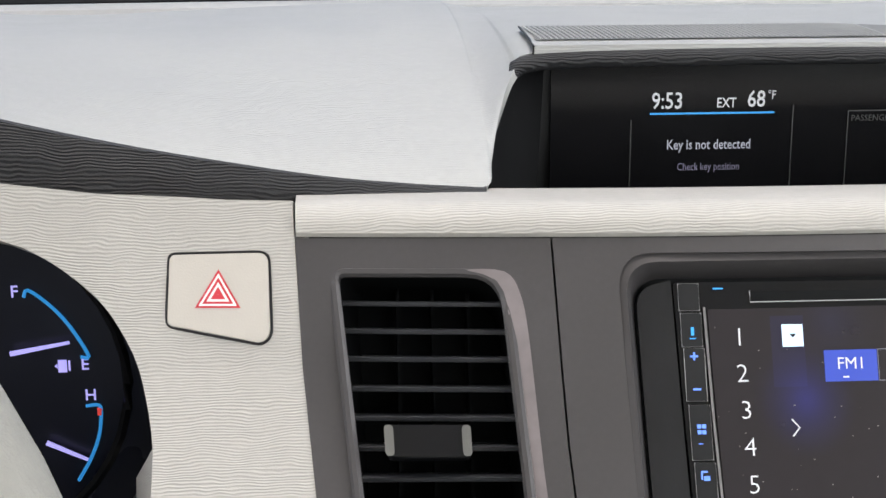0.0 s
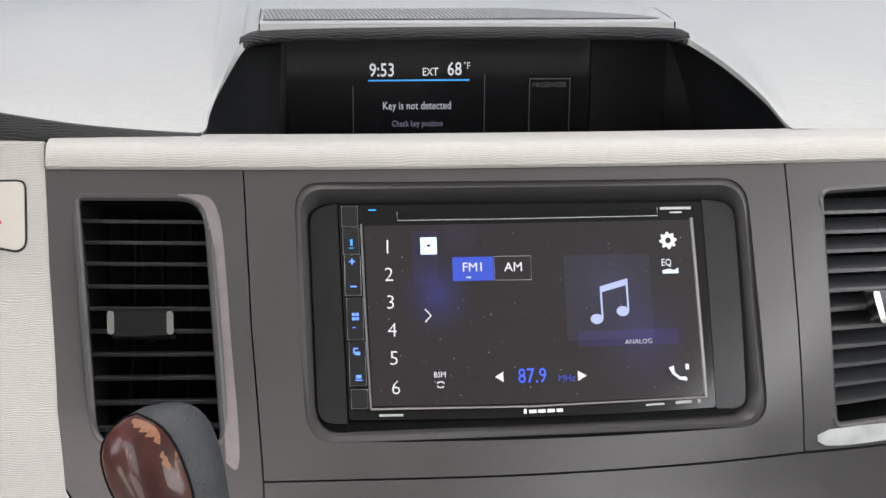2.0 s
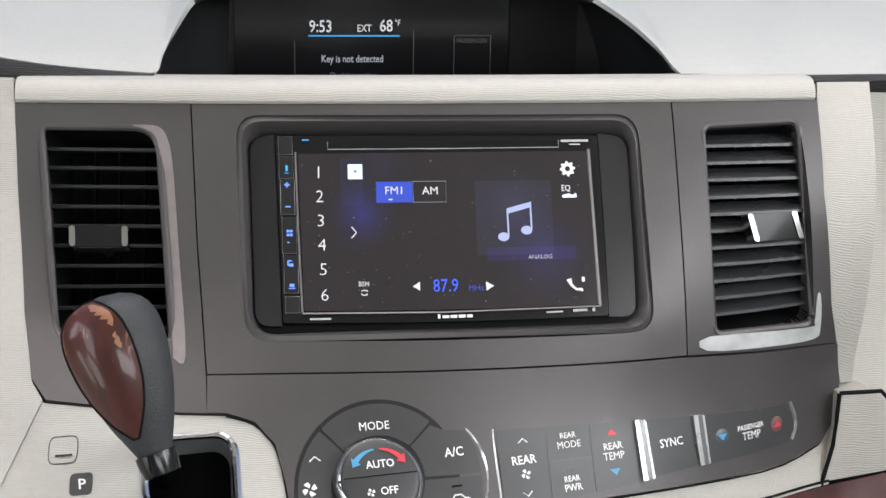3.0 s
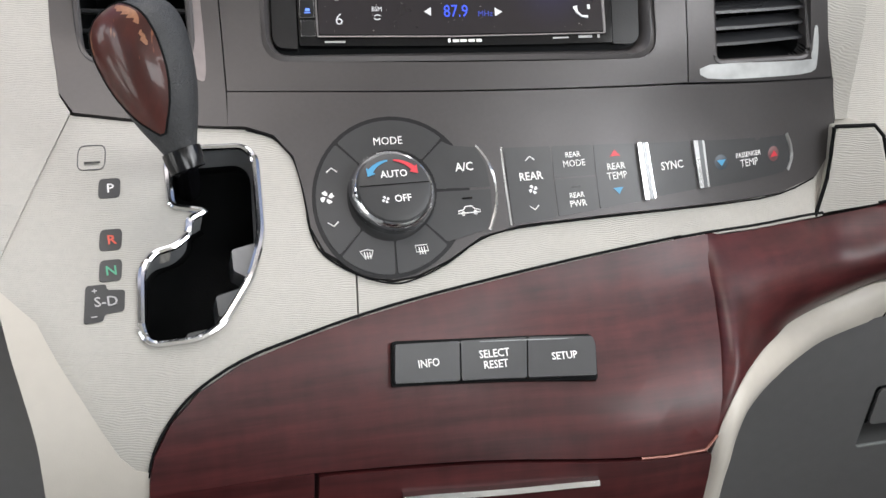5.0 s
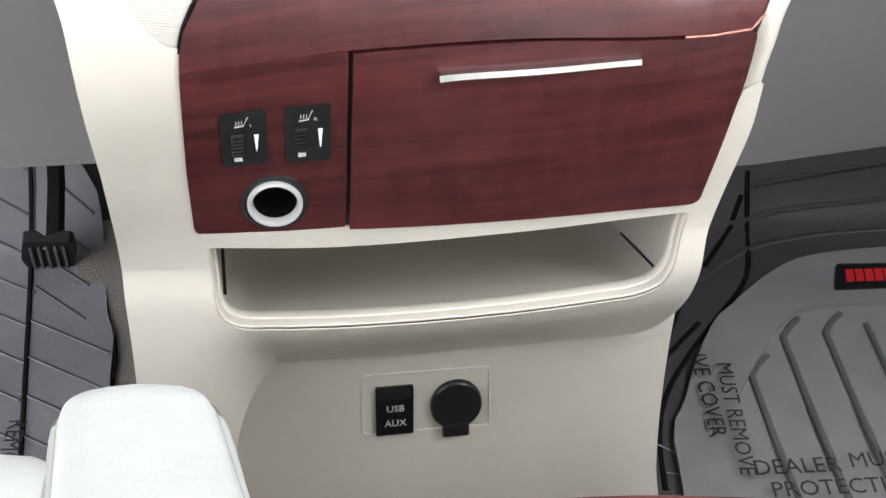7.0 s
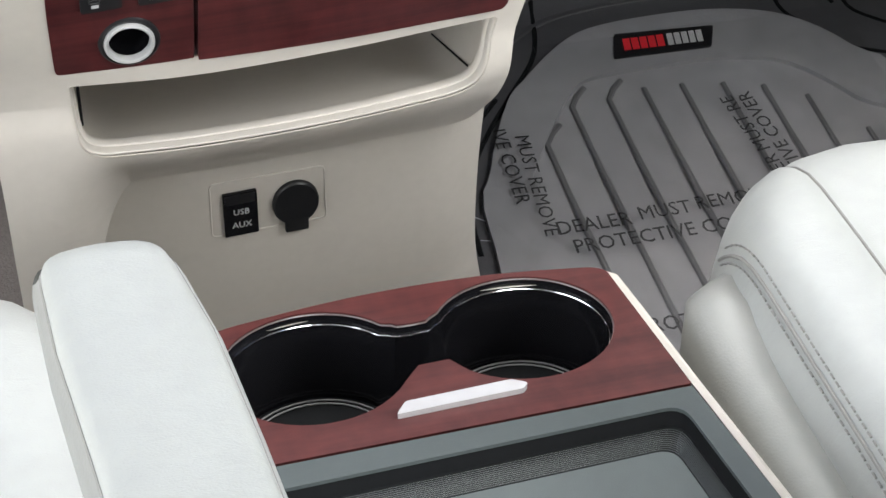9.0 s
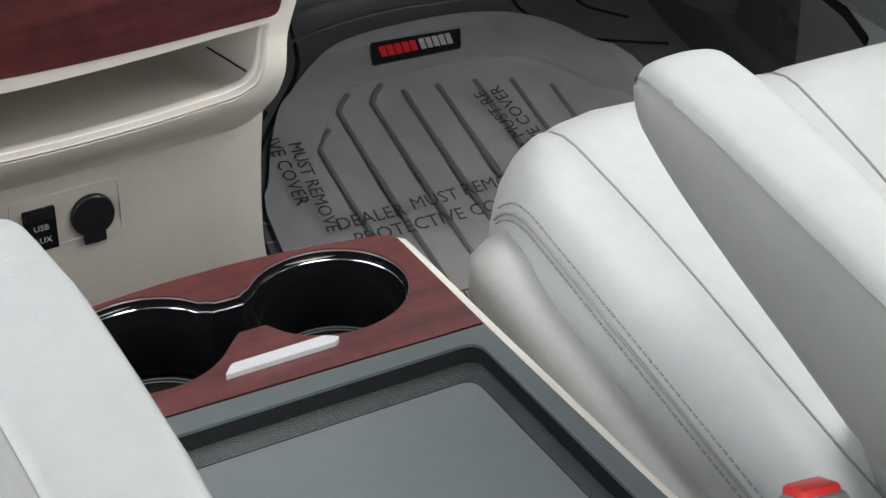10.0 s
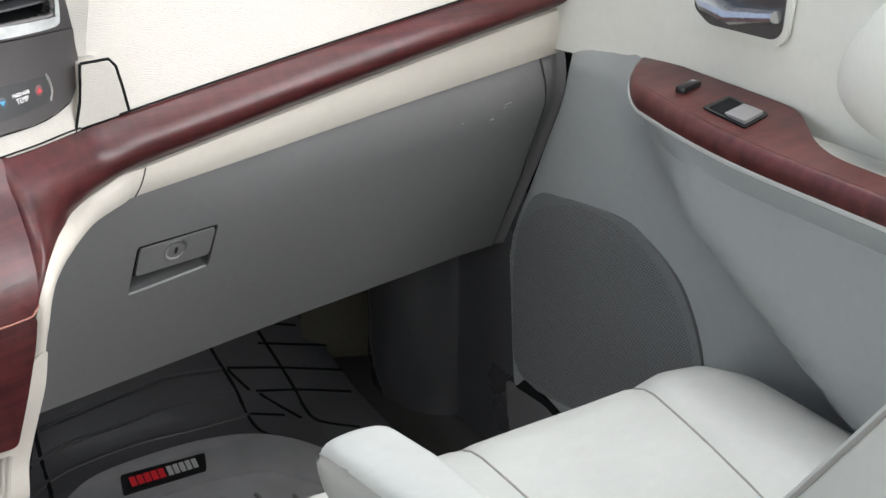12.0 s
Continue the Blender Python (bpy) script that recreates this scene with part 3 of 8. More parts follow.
def house_y(x, z):
    """The housing, its lower lip rolling under in a soft curve but for the edge that runs on down."""
    lip = face_y(x, z if z > 0.30 else 0.30 - (0.30 - z) * 0.72) + 0.009
    edge = face_y(x, max(z, 0.31)) + 0.009 + 0.10 * max(0.0, 0.31 - z)
    w = min(1.0, max(0.0, (-0.128 - x) / 0.044))
    return lip + (edge - lip) * w * w * (3 - 2 * w)


HOUSE = Surf(lambda x, z: (x, house_y(x, z), z))
part("stack_housing", plate(housing, HOUSE, 0.006, 0.0008, 0.006, holes=[bin_open], step=0.01, slope=0.8), BEIGE_SMOOTH, dash, "beige lower housing of the centre stack")
skirt = housing[:-13]
part("housing_side", sheet([[HOUSE.at(q[0], q[1], 0.004) for q in skirt], [HOUSE.at(q[0] * 0.99, q[1] + 0.002, -0.008) for q in skirt], [Vector((q[0] * 0.97, 0.06, q[1] + 0.012)) for q in skirt]]), BEIGE_SMOOTH, dash)
mid = Vector((-0.026, 0.323))


def drawn_in(d):
    """The bin's mouth, narrowed by d all round."""
    return [mid + Vector(((q[0] - mid.x) * (1 - d / 0.128), (q[1] - mid.y) * (1 - d / 0.028))) for q in bin_open]


bm = sheet([[HOUSE.at(q[0], q[1], 0.0066) + Vector((0, 0.0066 - h, 0)) for q in drawn_in(d)] for d, h in ((-0.0040, 0.0080), (-0.0014, 0.0098), (0.0002, 0.0103), (0.0010, 0.0094), (0.0015, 0.0072), (0.0017, 0.0042), (0.0027, 0.0032), (0.0032, 0.0016), (0.0033, -0.0015), (0.0016, -0.0052), (0.0000, -0.0060))], closed=True)
part("bin_lip", bm, BEIGE_SMOOTH, dash, "beige rounded lip of the storage bin")


mouth_in = [HOUSE.at(q[0], q[1], 0.0066) + Vector((0, 0.0126, 0)) for q in drawn_in(0.0)]


def bin_ring(d):
    """The bin's inside at depth d: the floor falls away from the mouth, the sides stay upright."""
    return [p + Vector((0, d, -0.37 * d * min(1.0, max(0.0, (0.340 - p.z) / 0.036)))) for p in mouth_in]


bm = sheet([bin_ring(d) for d in (-0.002, 0.0, 0.006, 0.02, 0.05, 0.09, 0.13, 0.165)], closed=True)
back = bin_ring(0.165)
bm.verts.ensure_lookup_table()
bm.faces.new([bm.verts[k] for k in range(len(bm.verts) - len(back), len(bm.verts))])
part("bin_liner", bm, BEIGE_SMOOTH, dash, "beige open storage bin", sharp=20)
corner = min(range(len(mouth_in)), key=lambda k: abs(mouth_in[k].x - 0.0925) + abs(mouth_in[k].z - 0.299))
part("joint", tube([bin_ring(d)[corner] + Vector((-0.0004, 0, 0.0005)) for d in (0.002, 0.03, 0.06, 0.085)], 0.0007, 5), CAVE, dash)
part("joint", tube([(-0.1512, -0.1010, 0.346), (-0.1522, -0.1000, 0.302)], 0.0010, 5), CAVE, dash)
# lower column down to the floor
col = spline([(-0.178, 0.234), (-0.178, 0.20), (-0.178, 0.12), (-0.178, 0.03)], 4, closed=False) + spline([(0.134, 0.03), (0.1225, 0.085), (0.1190, 0.13), (0.1190, 0.18), (0.1205, 0.225), (0.1208, 0.236)], 4, closed=False)
COLUMN = Surf(lambda x, z: (x, face_y(x, min(z, 0.228)) + 0.30 * max(0, -x - 0.162) + 14.0 * max(0, x - 0.090) ** 2, z))
part("lower_column", plate(col, COLUMN, 0.0, 0.20, 0.006, step=0.02), BEIGE_SMOOTH, dash, "beige lower column of the centre stack")
# passenger side: upper face, veneer strip, beige strip, glovebox surround
rows = []
for x in np.linspace(0.236, 0.760, 24):
    zt, zb = 0.772, 0.540 + 0.141 * (x - 0.225) - 0.035 * (x - 0.225) ** 2
    y = strip_y(x)
    rows.append([(x, y + 0.004 + 0.05 * s + 0.012 * math.sin(math.pi * s), zb + 0.006 + (zt - zb) * s) for s in (0, 0.02, 0.15, 0.3, 0.5, 0.7, 0.85, 0.97, 1.0)])
rows = [[Vector((r[0][0], r[0][1] + 0.02, r[0][2]))] + [Vector(q) for q in r] for r in rows]
part("passenger_face", sheet(rows), BEIGE, dash, "beige grained upper face on the passenger side")
end = [(0.2125, 0.772), (0.2115, 0.7645), (0.2115, 0.716), (0.2192, 0.655), (0.2278, 0.629), (0.2345, 0.6005), (0.243, 0.6005), (0.243, 0.772)]
part("passenger_face", plate(end, Surf(lambda x, z: (x, face_y(x, z) + 0.004, z)), 0.003, 0.02, 0.0008), BEIGE, dash)
end = rounded([(0.2305, 0.5995), (0.2295, 0.575), (0.2215, 0.5472), (0.2695, 0.5535), (0.2645, 0.575), (0.255, 0.5995)], [0.002, 0.002, 0.001, 0.001, 0.004, 0.006])
part("corner_cover", plate(end, Surf(lambda x, z: (x, min(face_y(min(x, 0.235), z), strip_y(x)) + 0.003, z)), 0.002, 0.03, 0.0008), BEIGE, dash, "small beige corner cover")


def wood_low(x):
    return 0.508 + 0.169 * (x - 0.281) - 0.03 * (x - 0.281) ** 2


def wood_high(x):
    return 0.5465 + 0.149 * (x - 0.226) - 0.04 * (x - 0.226) ** 2


def beige_low(x):
    return 0.4785 + 0.117 * (x - 0.274) - 0.03 * (x - 0.274) ** 2


sweep = np.linspace(0.281, 0.752, 22)
rows = [[(x, strip_y(x) + 0.012 - 0.034 * math.sin(math.pi * (0.10 + 0.72 * s)) ** 1.0 , wood_high(x) + (wood_low(x) - wood_high(x)) * s) for s in np.linspace(0, 1, 9)] for x in sweep]
# the veneer turns down from the strip onto the stack
crest = [(0.281, strip_y(0.281) + 0.0015, wood_high(0.281)), (0.255, 0.0165, 0.5500)] + [(x, face_y(x, z) - 0.0014, z) for x, z in ((0.226, 0.5465), (0.20, 0.5488), (0.17, 0.5510), (0.152, 0.5520), (0.1388, 0.5525), (0.1386, 0.5250), (0.1366, 0.5080), (0.1325, 0.4890), (0.1270, 0.4690))]
brim = [(0.281, strip_y(0.281) - 0.0062, wood_low(0.281)), (0.262, 0.0125, 0.5035), (0.245, 0.009, 0.4985), (0.224, -0.003, 0.4955), (0.198, -0.027, 0.4955), (0.184, -0.047, 0.4962), (0.169, -0.068, 0.4965), (0.150, -0.098, 0.4955), (0.141, -0.109, 0.488), (0.134, -0.115, 0.477), (0.130, -0.117, 0.465)]
lead = 0.330
bt = spline([(lead, strip_y(lead) + 0.0015, wood_high(lead))] + crest, 4, False)[4:]
bl = spline([(lead, strip_y(lead) - 0.0062, wood_low(lead))] + brim, 4, False)[4:]
turn = []
for i, (a, b) in enumerate(zip(bt, bl)):
    k = i / (len(bt) - 1)
    row = []
    for s in np.linspace(0, 1, 9):
        swell = math.sin(math.pi * (0.10 + 0.72 * s)) - (1 - s) * math.sin(0.10 * math.pi) - s * math.sin(0.82 * math.pi)
        row.append(a.lerp(b, s) + Vector((0.1 * k, -1, 0.15 * k)) * 0.034 * swell * min(1.0, (b - a).length / 0.045) * (1 - 0.92 * k ** 1.5) * (1 + 0.45 * math.sin(math.pi * min(1.0, k / 0.62))))
    turn.append(row)
part("veneer_strip", sheet([[Vector(q) for q in r] for r in rows[::-1]] + turn), WOOD, dash, "glossy red-brown veneer strip sweeping along the dash", sharp=80)
rows = []
for x in sweep:
    zb, zt = beige_low(x), wood_low(x) - 0.0008
    slant = 0.011 * max(0.0, 1 - (x - 0.281) / 0.10)
    rows.append([Vector((x - slant * s, strip_y(x) - 0.0066 + 0.0015 * s - 0.0035 * math.sin(math.pi * s) + 0.02 * (s > 0.99) + 0.012 * (s < 0.01), zt + (zb - zt) * s)) for s in (0, 0.06, 0.2, 0.4, 0.6, 0.8, 0.93, 1.0)])
part("beige_strip", sheet(rows[::-1]), BEIGE_SMOOTH, dash, "beige satin strip above the glovebox")
first = rows[0]
outer = [tuple(first[-2]), (0.2595, 0.0090, 0.4788), (0.245, 0.0030, 0.4768), (0.223, -0.011, 0.4752), (0.196, -0.043, 0.4775), (0.182, -0.062, 0.4790), (0.168, -0.080, 0.4790), (0.155, -0.098, 0.4775), (0.1485, -0.1065, 0.474), (0.1430, -0.112, 0.464), (0.140, -0.1145, 0.453), (0.1370, -0.115, 0.441), (0.1345, -0.113, 0.424), (0.1300, -0.104, 0.400)]
inner = [tuple(first[1])] + [(x, y, z - 0.001) for x, y, z in brim[1:]] + [(x, face_y(x, z) + 0.004, z) for x, z in ((0.127, 0.4530), (0.122, 0.4290), (0.1175, 0.4100))]
eo = spline([tuple(rows[2][-2])] + outer, 4, False)[4:]
ei = spline([tuple(rows[2][1])] + inner, 4, False)[4:]
bulge = [(p - first[1].lerp(first[-2], (k + 0.0) / 5)) for k, p in enumerate(first[1:-1])]
rows = []
for i, (a, b) in enumerate(zip(ei, eo)):
    k = i / (len(ei) - 1)
    m = min(1.0, k / 0.3) ** 2 * (3 - 2 * min(1.0, k / 0.3))
    row = [a + Vector((0.002, 0.008, 0.001))]
    for j, dev in enumerate(bulge):
        f = j / 5
        swell = Vector((0.2 * k, -1, -0.2)) * 0.009 * (math.sin(math.pi * (0.1 + 0.8 * f)) - 0.31) * (1 - 0.55 * k) + Vector((0, 0.0005, -0.0004))
        row.append(a.lerp(b, f) + dev.lerp(swell, m))
    row += [b + Vector((0.002, 0.012, -0.004)), b + Vector((0.004, 0.07, -0.002))]
    rows.append(row)
part("beige_strip", sheet(rows), BEIGE_SMOOTH, dash, "beige satin trim curving down the stack")
part("joint", tube([p + Vector((0, -0.0003, 0)) for p in first[1:-1]], 0.0006, 5), CAVE, dash)
fill = [(0.150, 0.252), (0.214, 0.2515), (0.47, 0.2765), (0.70, 0.2935), (0.7425, 0.2940), (0.7440, 0.391), (0.7415, 0.439), (0.7390, 0.481), (0.7270, 0.532)] + [(x, beige_low(x) + 0.004) for x in np.linspace(0.72, 0.28, 8)] + [(0.242, 0.476), (0.215, 0.470), (0.190, 0.455), (0.165, 0.42), (0.155, 0.364)]
part("glovebox_door", plate(fill, GLOVE, 0.0, 0.03, 0.002, step=0.014, holes=[rounded([(0.2805, 0.369), (0.361, 0.380), (0.3625, 0.4285), (0.2815, 0.4245)], 0.004)]), GREY, dash, "mid grey glovebox door")
SCUFF = shade("pale scuff", (0.34, 0.33, 0.32), 0.7, vary=0.3)
for x, z, w, tilt in ((0.687, 0.489, 0.010, 0.15), (0.684, 0.486, 0.005, 0.4), (0.669, 0.475, 0.005, 0.1), (0.631, 0.478, 0.003, 0.0), (0.735, 0.456, 0.004, 0.9), (0.7385, 0.440, 0.003, 1.2)):
    part("scuff", tube([GLOVE.at(x + w * f, z + w * f * tilt, 0.0021) for f in (-0.5, 0.0, 0.5)], 0.00035, 4), SCUFF, dash)
edge = [(0.7455, 0.2940), (0.7610, 0.2920), (0.7670, 0.412), (0.7640, 0.536), (0.7300, 0.533), (0.7420, 0.481), (0.7445, 0.439), (0.7470, 0.391)]
part("glovebox_side", plate(edge, GLOVE, -0.001, 0.03, 0.002, step=0.014), GREY, dash, "grey end panel beside the glovebox")
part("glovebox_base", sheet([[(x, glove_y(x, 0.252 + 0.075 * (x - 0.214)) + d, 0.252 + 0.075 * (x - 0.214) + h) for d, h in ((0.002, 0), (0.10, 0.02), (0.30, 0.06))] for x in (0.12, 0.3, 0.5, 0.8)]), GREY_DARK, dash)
# lower panel on the driver's side
part("knee_panel", plate([(-0.60, 0.30), (-0.212, 0.306), (-0.209, 0.42), (-0.214, 0.50), (-0.24, 0.55), (-0.31, 0.50), (-0.60, 0.52)], Surf(lambda x, z: (x, glove_y(0.2, z) - 0.03, z)), 0, 0.03, 0.002, step=0.03), GREY, dash, "mid grey knee panel")
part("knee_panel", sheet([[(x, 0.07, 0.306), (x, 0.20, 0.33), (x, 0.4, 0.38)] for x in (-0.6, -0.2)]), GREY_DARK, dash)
# dark joints between the trims
part("joint", tube([(x, strip_y(x) - 0.0005, wood_high(x) + 0.0014) for x in np.linspace(0.262, 0.75, 24)], 0.0010, 5), CAVE, dash)
part("joint", tube([(x, min(face_y(min(x, 0.235), z), strip_y(x)) + 0.0005, z) for x, z in ((0.2292, 0.6005), (0.2289, 0.585), (0.2279, 0.570), (0.2208, 0.5466))], 0.0013, 5), CAVE, dash)
part("joint", tube([(x, strip_y(x) + 0.001, z) for x, z in ((0.2300, 0.6008), (0.2545, 0.6010), (0.2610, 0.594), (0.2665, 0.575), (0.2715, 0.5540))], 0.0013, 5), CAVE, dash)

# ---- centre panel and vents ----
panel = thing("centre_fascia", (0, 0.02, 0.70), "bronze-grey satin centre panel with rounded openings", "fascia")
vent_l = rounded([(-0.2075, 0.7525), (-0.1965, 0.652), (-0.1385, 0.652), (-0.1465, 0.7525)], [0.005, 0.012, 0.005, 0.014], 6)
vent_r = rounded([(0.1435, 0.752), (0.147, 0.6445), (0.2085, 0.643), (0.199, 0.754)], [0.006, 0.005, 0.006, 0.006], 5)
recess = rounded([(-0.1065, 0.7585), (-0.1025, 0.652), (0.1125, 0.6495), (0.108, 0.758)], 0.013, 7)
lp = [(-0.2205, 0.7636), (-0.2185, 0.721), (-0.2125, 0.665), (-0.2065, 0.6395), (-0.199, 0.6314), (-0.165, 0.6275), (-0.134, 0.6243), (-0.1212, 0.6235), (-0.1220, 0.6385), (-0.1268, 0.697), (-0.1298, 0.7636)]
part("panel_left", plate(lp, FACE, 0.0004, 0.012, 0.0020, holes=[vent_l]), FASCIA, panel)
cp = [(-0.1290, 0.7636), (-0.1260, 0.697), (-0.1212, 0.6390), (0.1306, 0.6352), (0.1282, 0.713), (0.1272, 0.7636)]
part("panel_middle", plate(cp, FACE, 0.0004, 0.012, 0.0018, holes=[recess]), FASCIA, panel)
rp = [(0.1280, 0.7636), (0.1290, 0.713), (0.1313, 0.6352), (0.2265, 0.6297), (0.2190, 0.655), (0.2112, 0.716), (0.2108, 0.7636)]
part("panel_right", plate(rp, FACE, 0.0004, 0.012, 0.0020, holes=[vent_r]), FASCIA, panel)
kp = [Vector(q) for q in ((-0.1212, 0.6382), (-0.1212, 0.6236))] + [Vector((q[0], q[1] + 0.0006)) for q in low if q[0] > -0.12] + [Vector((0.2275, 0.6288)), Vector((0.123, 0.6343))]
part("joint", tube([FACE.at(q[0], q[1] - 0.0003, 0.0012) for q in spline([v for v in low if -0.118 < v[0] < 0.226], 3, False)], 0.0005, 5), CAVE, panel)
part("panel_lower", plate(kp, FACE, 0.0009, 0.012, 0.0018), FASCIA, panel)
rim = [(-0.1600, 0.7530), (-0.1515, 0.7505), (-0.1462, 0.7430), (-0.1436, 0.715), (-0.1385, 0.653), (-0.1375, 0.6455), (-0.1320, 0.647), (-0.1355, 0.690), (-0.1385, 0.730), (-0.1412, 0.7455), (-0.1465, 0.7525)]
part("vent_rim", plate(spline(rim, 4), FACE, 0.0012, 0.004, 0.0016), FASCIA_HIGHLIGHT, panel, "vent rim bevel, its pinkish highlight in the colour")
rim = [(0.1440, 0.6440), (0.1425, 0.6365), (0.1800, 0.6345), (0.2100, 0.6345), (0.2135, 0.6420), (0.2115, 0.6600), (0.2093, 0.6600), (0.2090, 0.6450), (0.2040, 0.6422)]
WORN = shade("rubbed silver paint", (0.50, 0.51, 0.51), 0.4, metal=0.3, vary=0.35, grain=90)
part("vent_rim", plate(spline(rim, 3), FACE, 0.0022, 0.004, 0.0006), WORN, panel, "silvery vent rim with rubbed paint")
inner = rounded([(-0.1000, 0.7515), (-0.0975, 0.6580), (0.1055, 0.6555), (0.1035, 0.7508)], 0.011, 7)
for loop in (vent_l, vent_r):
    part("vent_bezel", tube([FACE.at(q[0], q[1], 0.0008) for q in loop], 0.0021, 8, closed=True), FASCIA, panel, "rolled edge of the vent opening")
part("recess_wall", sheet([[FACE.at(q[0], q[1], 0.0008) for q in recess], [FACE.at(a[0] * 0.6 + b[0] * 0.4, a[1] * 0.6 + b[1] * 0.4, 0.0016) for a, b in zip(recess, inner)],
                           [FACE.at(a[0] * 0.35 + b[0] * 0.65, a[1] * 0.35 + b[1] * 0.65, -0.001) for a, b in zip(recess, inner)], [FACE.at(q[0], q[1], -0.009) for q in inner]], closed=True), FASCIA, panel, "rounded recess round the stereo")
part("recess_back", plate(inner, FACE, -0.008, 0.03, 0.0), CAVE, panel)


TAB_CHROME = shade("dulled chrome", (0.46, 0.46, 0.47), 0.14, metal=1.0, vary=0.1)


def vent(loop, x0, x1, zs, tilt, tab, label):
    v = thing("air_vent", FACE.at((x0 + x1) / 2, 0.65, 0), label, "air vent", "air vents in the centre panel")
    mid = sum(loop, Vector((0, 0))) / len(loop)
    deep = [FACE.at(mid.x + (q.x - mid.x) * 0.92, mid.y + (q.y - mid.y) * 0.92, -0.055) for q in loop]
    bm = sheet([[FACE.at(q.x, q.y, -0.001) for q in loop], [FACE.at(q.x, q.y, -0.012) for q in loop], deep], closed=True)
    bm.faces.new(bm.verts[-len(deep):])
    part("duct", bm, CAVE, v, "matte black duct")
    for k in range(3):
        x = x0 + (x1 - x0) * (0.3 + 0.22 * k)
        z0, z1 = min(q.y for q in loop), max(q.y for q in loop)
        part("vane", sheet([[FACE.at(x, z0 + (z1 - z0) * s, -0.034) + Vector((0, d, 0)) for d in (0, 0.018)] for s in (0, 0.5, 1)], thick=0.0012), CAVE, v)
    for z in zs:
        k = (z - 0.65) / 0.10
        a, b = x0[0] + (x0[1] - x0[0]) * k if isinstance(x0, tuple) else x0, x1
        part("slat", slat(loop, z, tilt), SLAT, v)
    a, b, c, d = (Vector(q) for q in tab)
    quad = lambda lo, hi: [a.lerp(b, lo), a.lerp(b, hi), d.lerp(c, hi), d.lerp(c, lo)]
    t = part("adjuster_tab", plate(rounded(quad(0.0, 1.0), 0.0022, 4), FACE, 0.0085, 0.011, 0.0026), BLACK_GLOSS, v, "black vent tab with chrome ends")
    for lo, hi in ((-0.015, 0.095), (0.905, 1.015)):
        part("chrome_end", plate(rounded(quad(lo, hi), 0.0016, 4), FACE, 0.0098, 0.010, 0.0020), TAB_CHROME, t, "chrome end cap")
    for lo, hi in ((a.lerp(d, 0.03), b.lerp(c, 0.03)), (a.lerp(d, 0.97), b.lerp(c, 0.97))):
        part("chrome_edge", tube([FACE.at(*lo.lerp(hi, k), 0.0090) for k in (0.1, 0.5, 0.9)], 0.0005, 5), CHROME, t)
    mid = (a + b + c + d) / 4
    part("tab_stalk", tube([FACE.at(mid.x, mid.y, 0.0), FACE.at(mid.x, mid.y, -0.02)], 0.003, 10), BLACK, t)
    return v


def slat(loop, z, tilt):
    """One louvre across the opening, its front edge rounded."""
    xs = []
    n = len(loop)
    for i in range(n):
        a, b = loop[i], loop[(i + 1) % n]
        if (a.y - z) * (b.y - z) < 0:
            xs.append(a.x + (b.x - a.x) * (z - a.y) / (b.y - a.y))
    x0, x1 = min(xs) + 0.0006, max(xs) - 0.0006
    t = radians(tilt)
    prof = [(0.0, 0.0008), (0.0006, 0.0011), (0.013, 0.0009), (0.013, -0.0009), (0.0006, -0.0011), (0.0, -0.0008)]
    rows = []
    for x in np.linspace(x0, x1, 5):
        p = FACE.at(x, z, -0.0045)
        rows.append([p + Vector((0, d * math.cos(t) - h * math.sin(t), -d * math.sin(t) + h * math.cos(t))) for d, h in prof])
    return sheet(rows, closed=True)


SLAT = shade("grey-black louvre plastic", (0.036, 0.037, 0.040), 0.28, vary=0.1)
tab = [(-0.1892, 0.6925), (-0.1605, 0.6927), (-0.1607, 0.7023), (-0.1895, 0.7021)]
vent(vent_l, -0.204, -0.143, [0.7425 - 0.00915 * k for k in range(10)], 15, tab, "black louvred air vent with level slats and a tab")
tab = [(0.1668, 0.6925), (0.1940, 0.6940), (0.1900, 0.7073), (0.1632, 0.7062)]
vent(vent_r, 0.146, 0.204, [0.7430 - 0.0089 * k for k in range(11)], -13, tab, "black louvred air vent with slats tilted upwards")

# ---- stereo ----
stereo = thing("car_stereo", (0, 0.0, 0.70), "black double-height touch-screen car stereo, switched on", "car stereo")
for q in ([(-0.0995, 0.7475), (-0.0970, 0.6605), (-0.0838, 0.6600), (-0.0866, 0.7505)], [(0.0873, 0.7500), (0.0893, 0.6585), (0.1045, 0.6575), (0.1028, 0.7480)]):
    part("side_filler", plate(rounded(q, [0.007, 0.007, 0.0008, 0.0008] if q[0][0] < 0 else [0.0008, 0.0008, 0.007, 0.007], 5), FACE, -0.005, 0.004, 0.001), BLACK, stereo, "matte black filler plate")
face_plate = part("face_plate", plate(rounded([(-0.0860, 0.7496), (-0.0830, 0.6612), (0.0887, 0.6592), (0.0868, 0.7488)], 0.0015), FACE, -0.004, 0.005, 0.0007), BLACK_GLOSS, stereo)


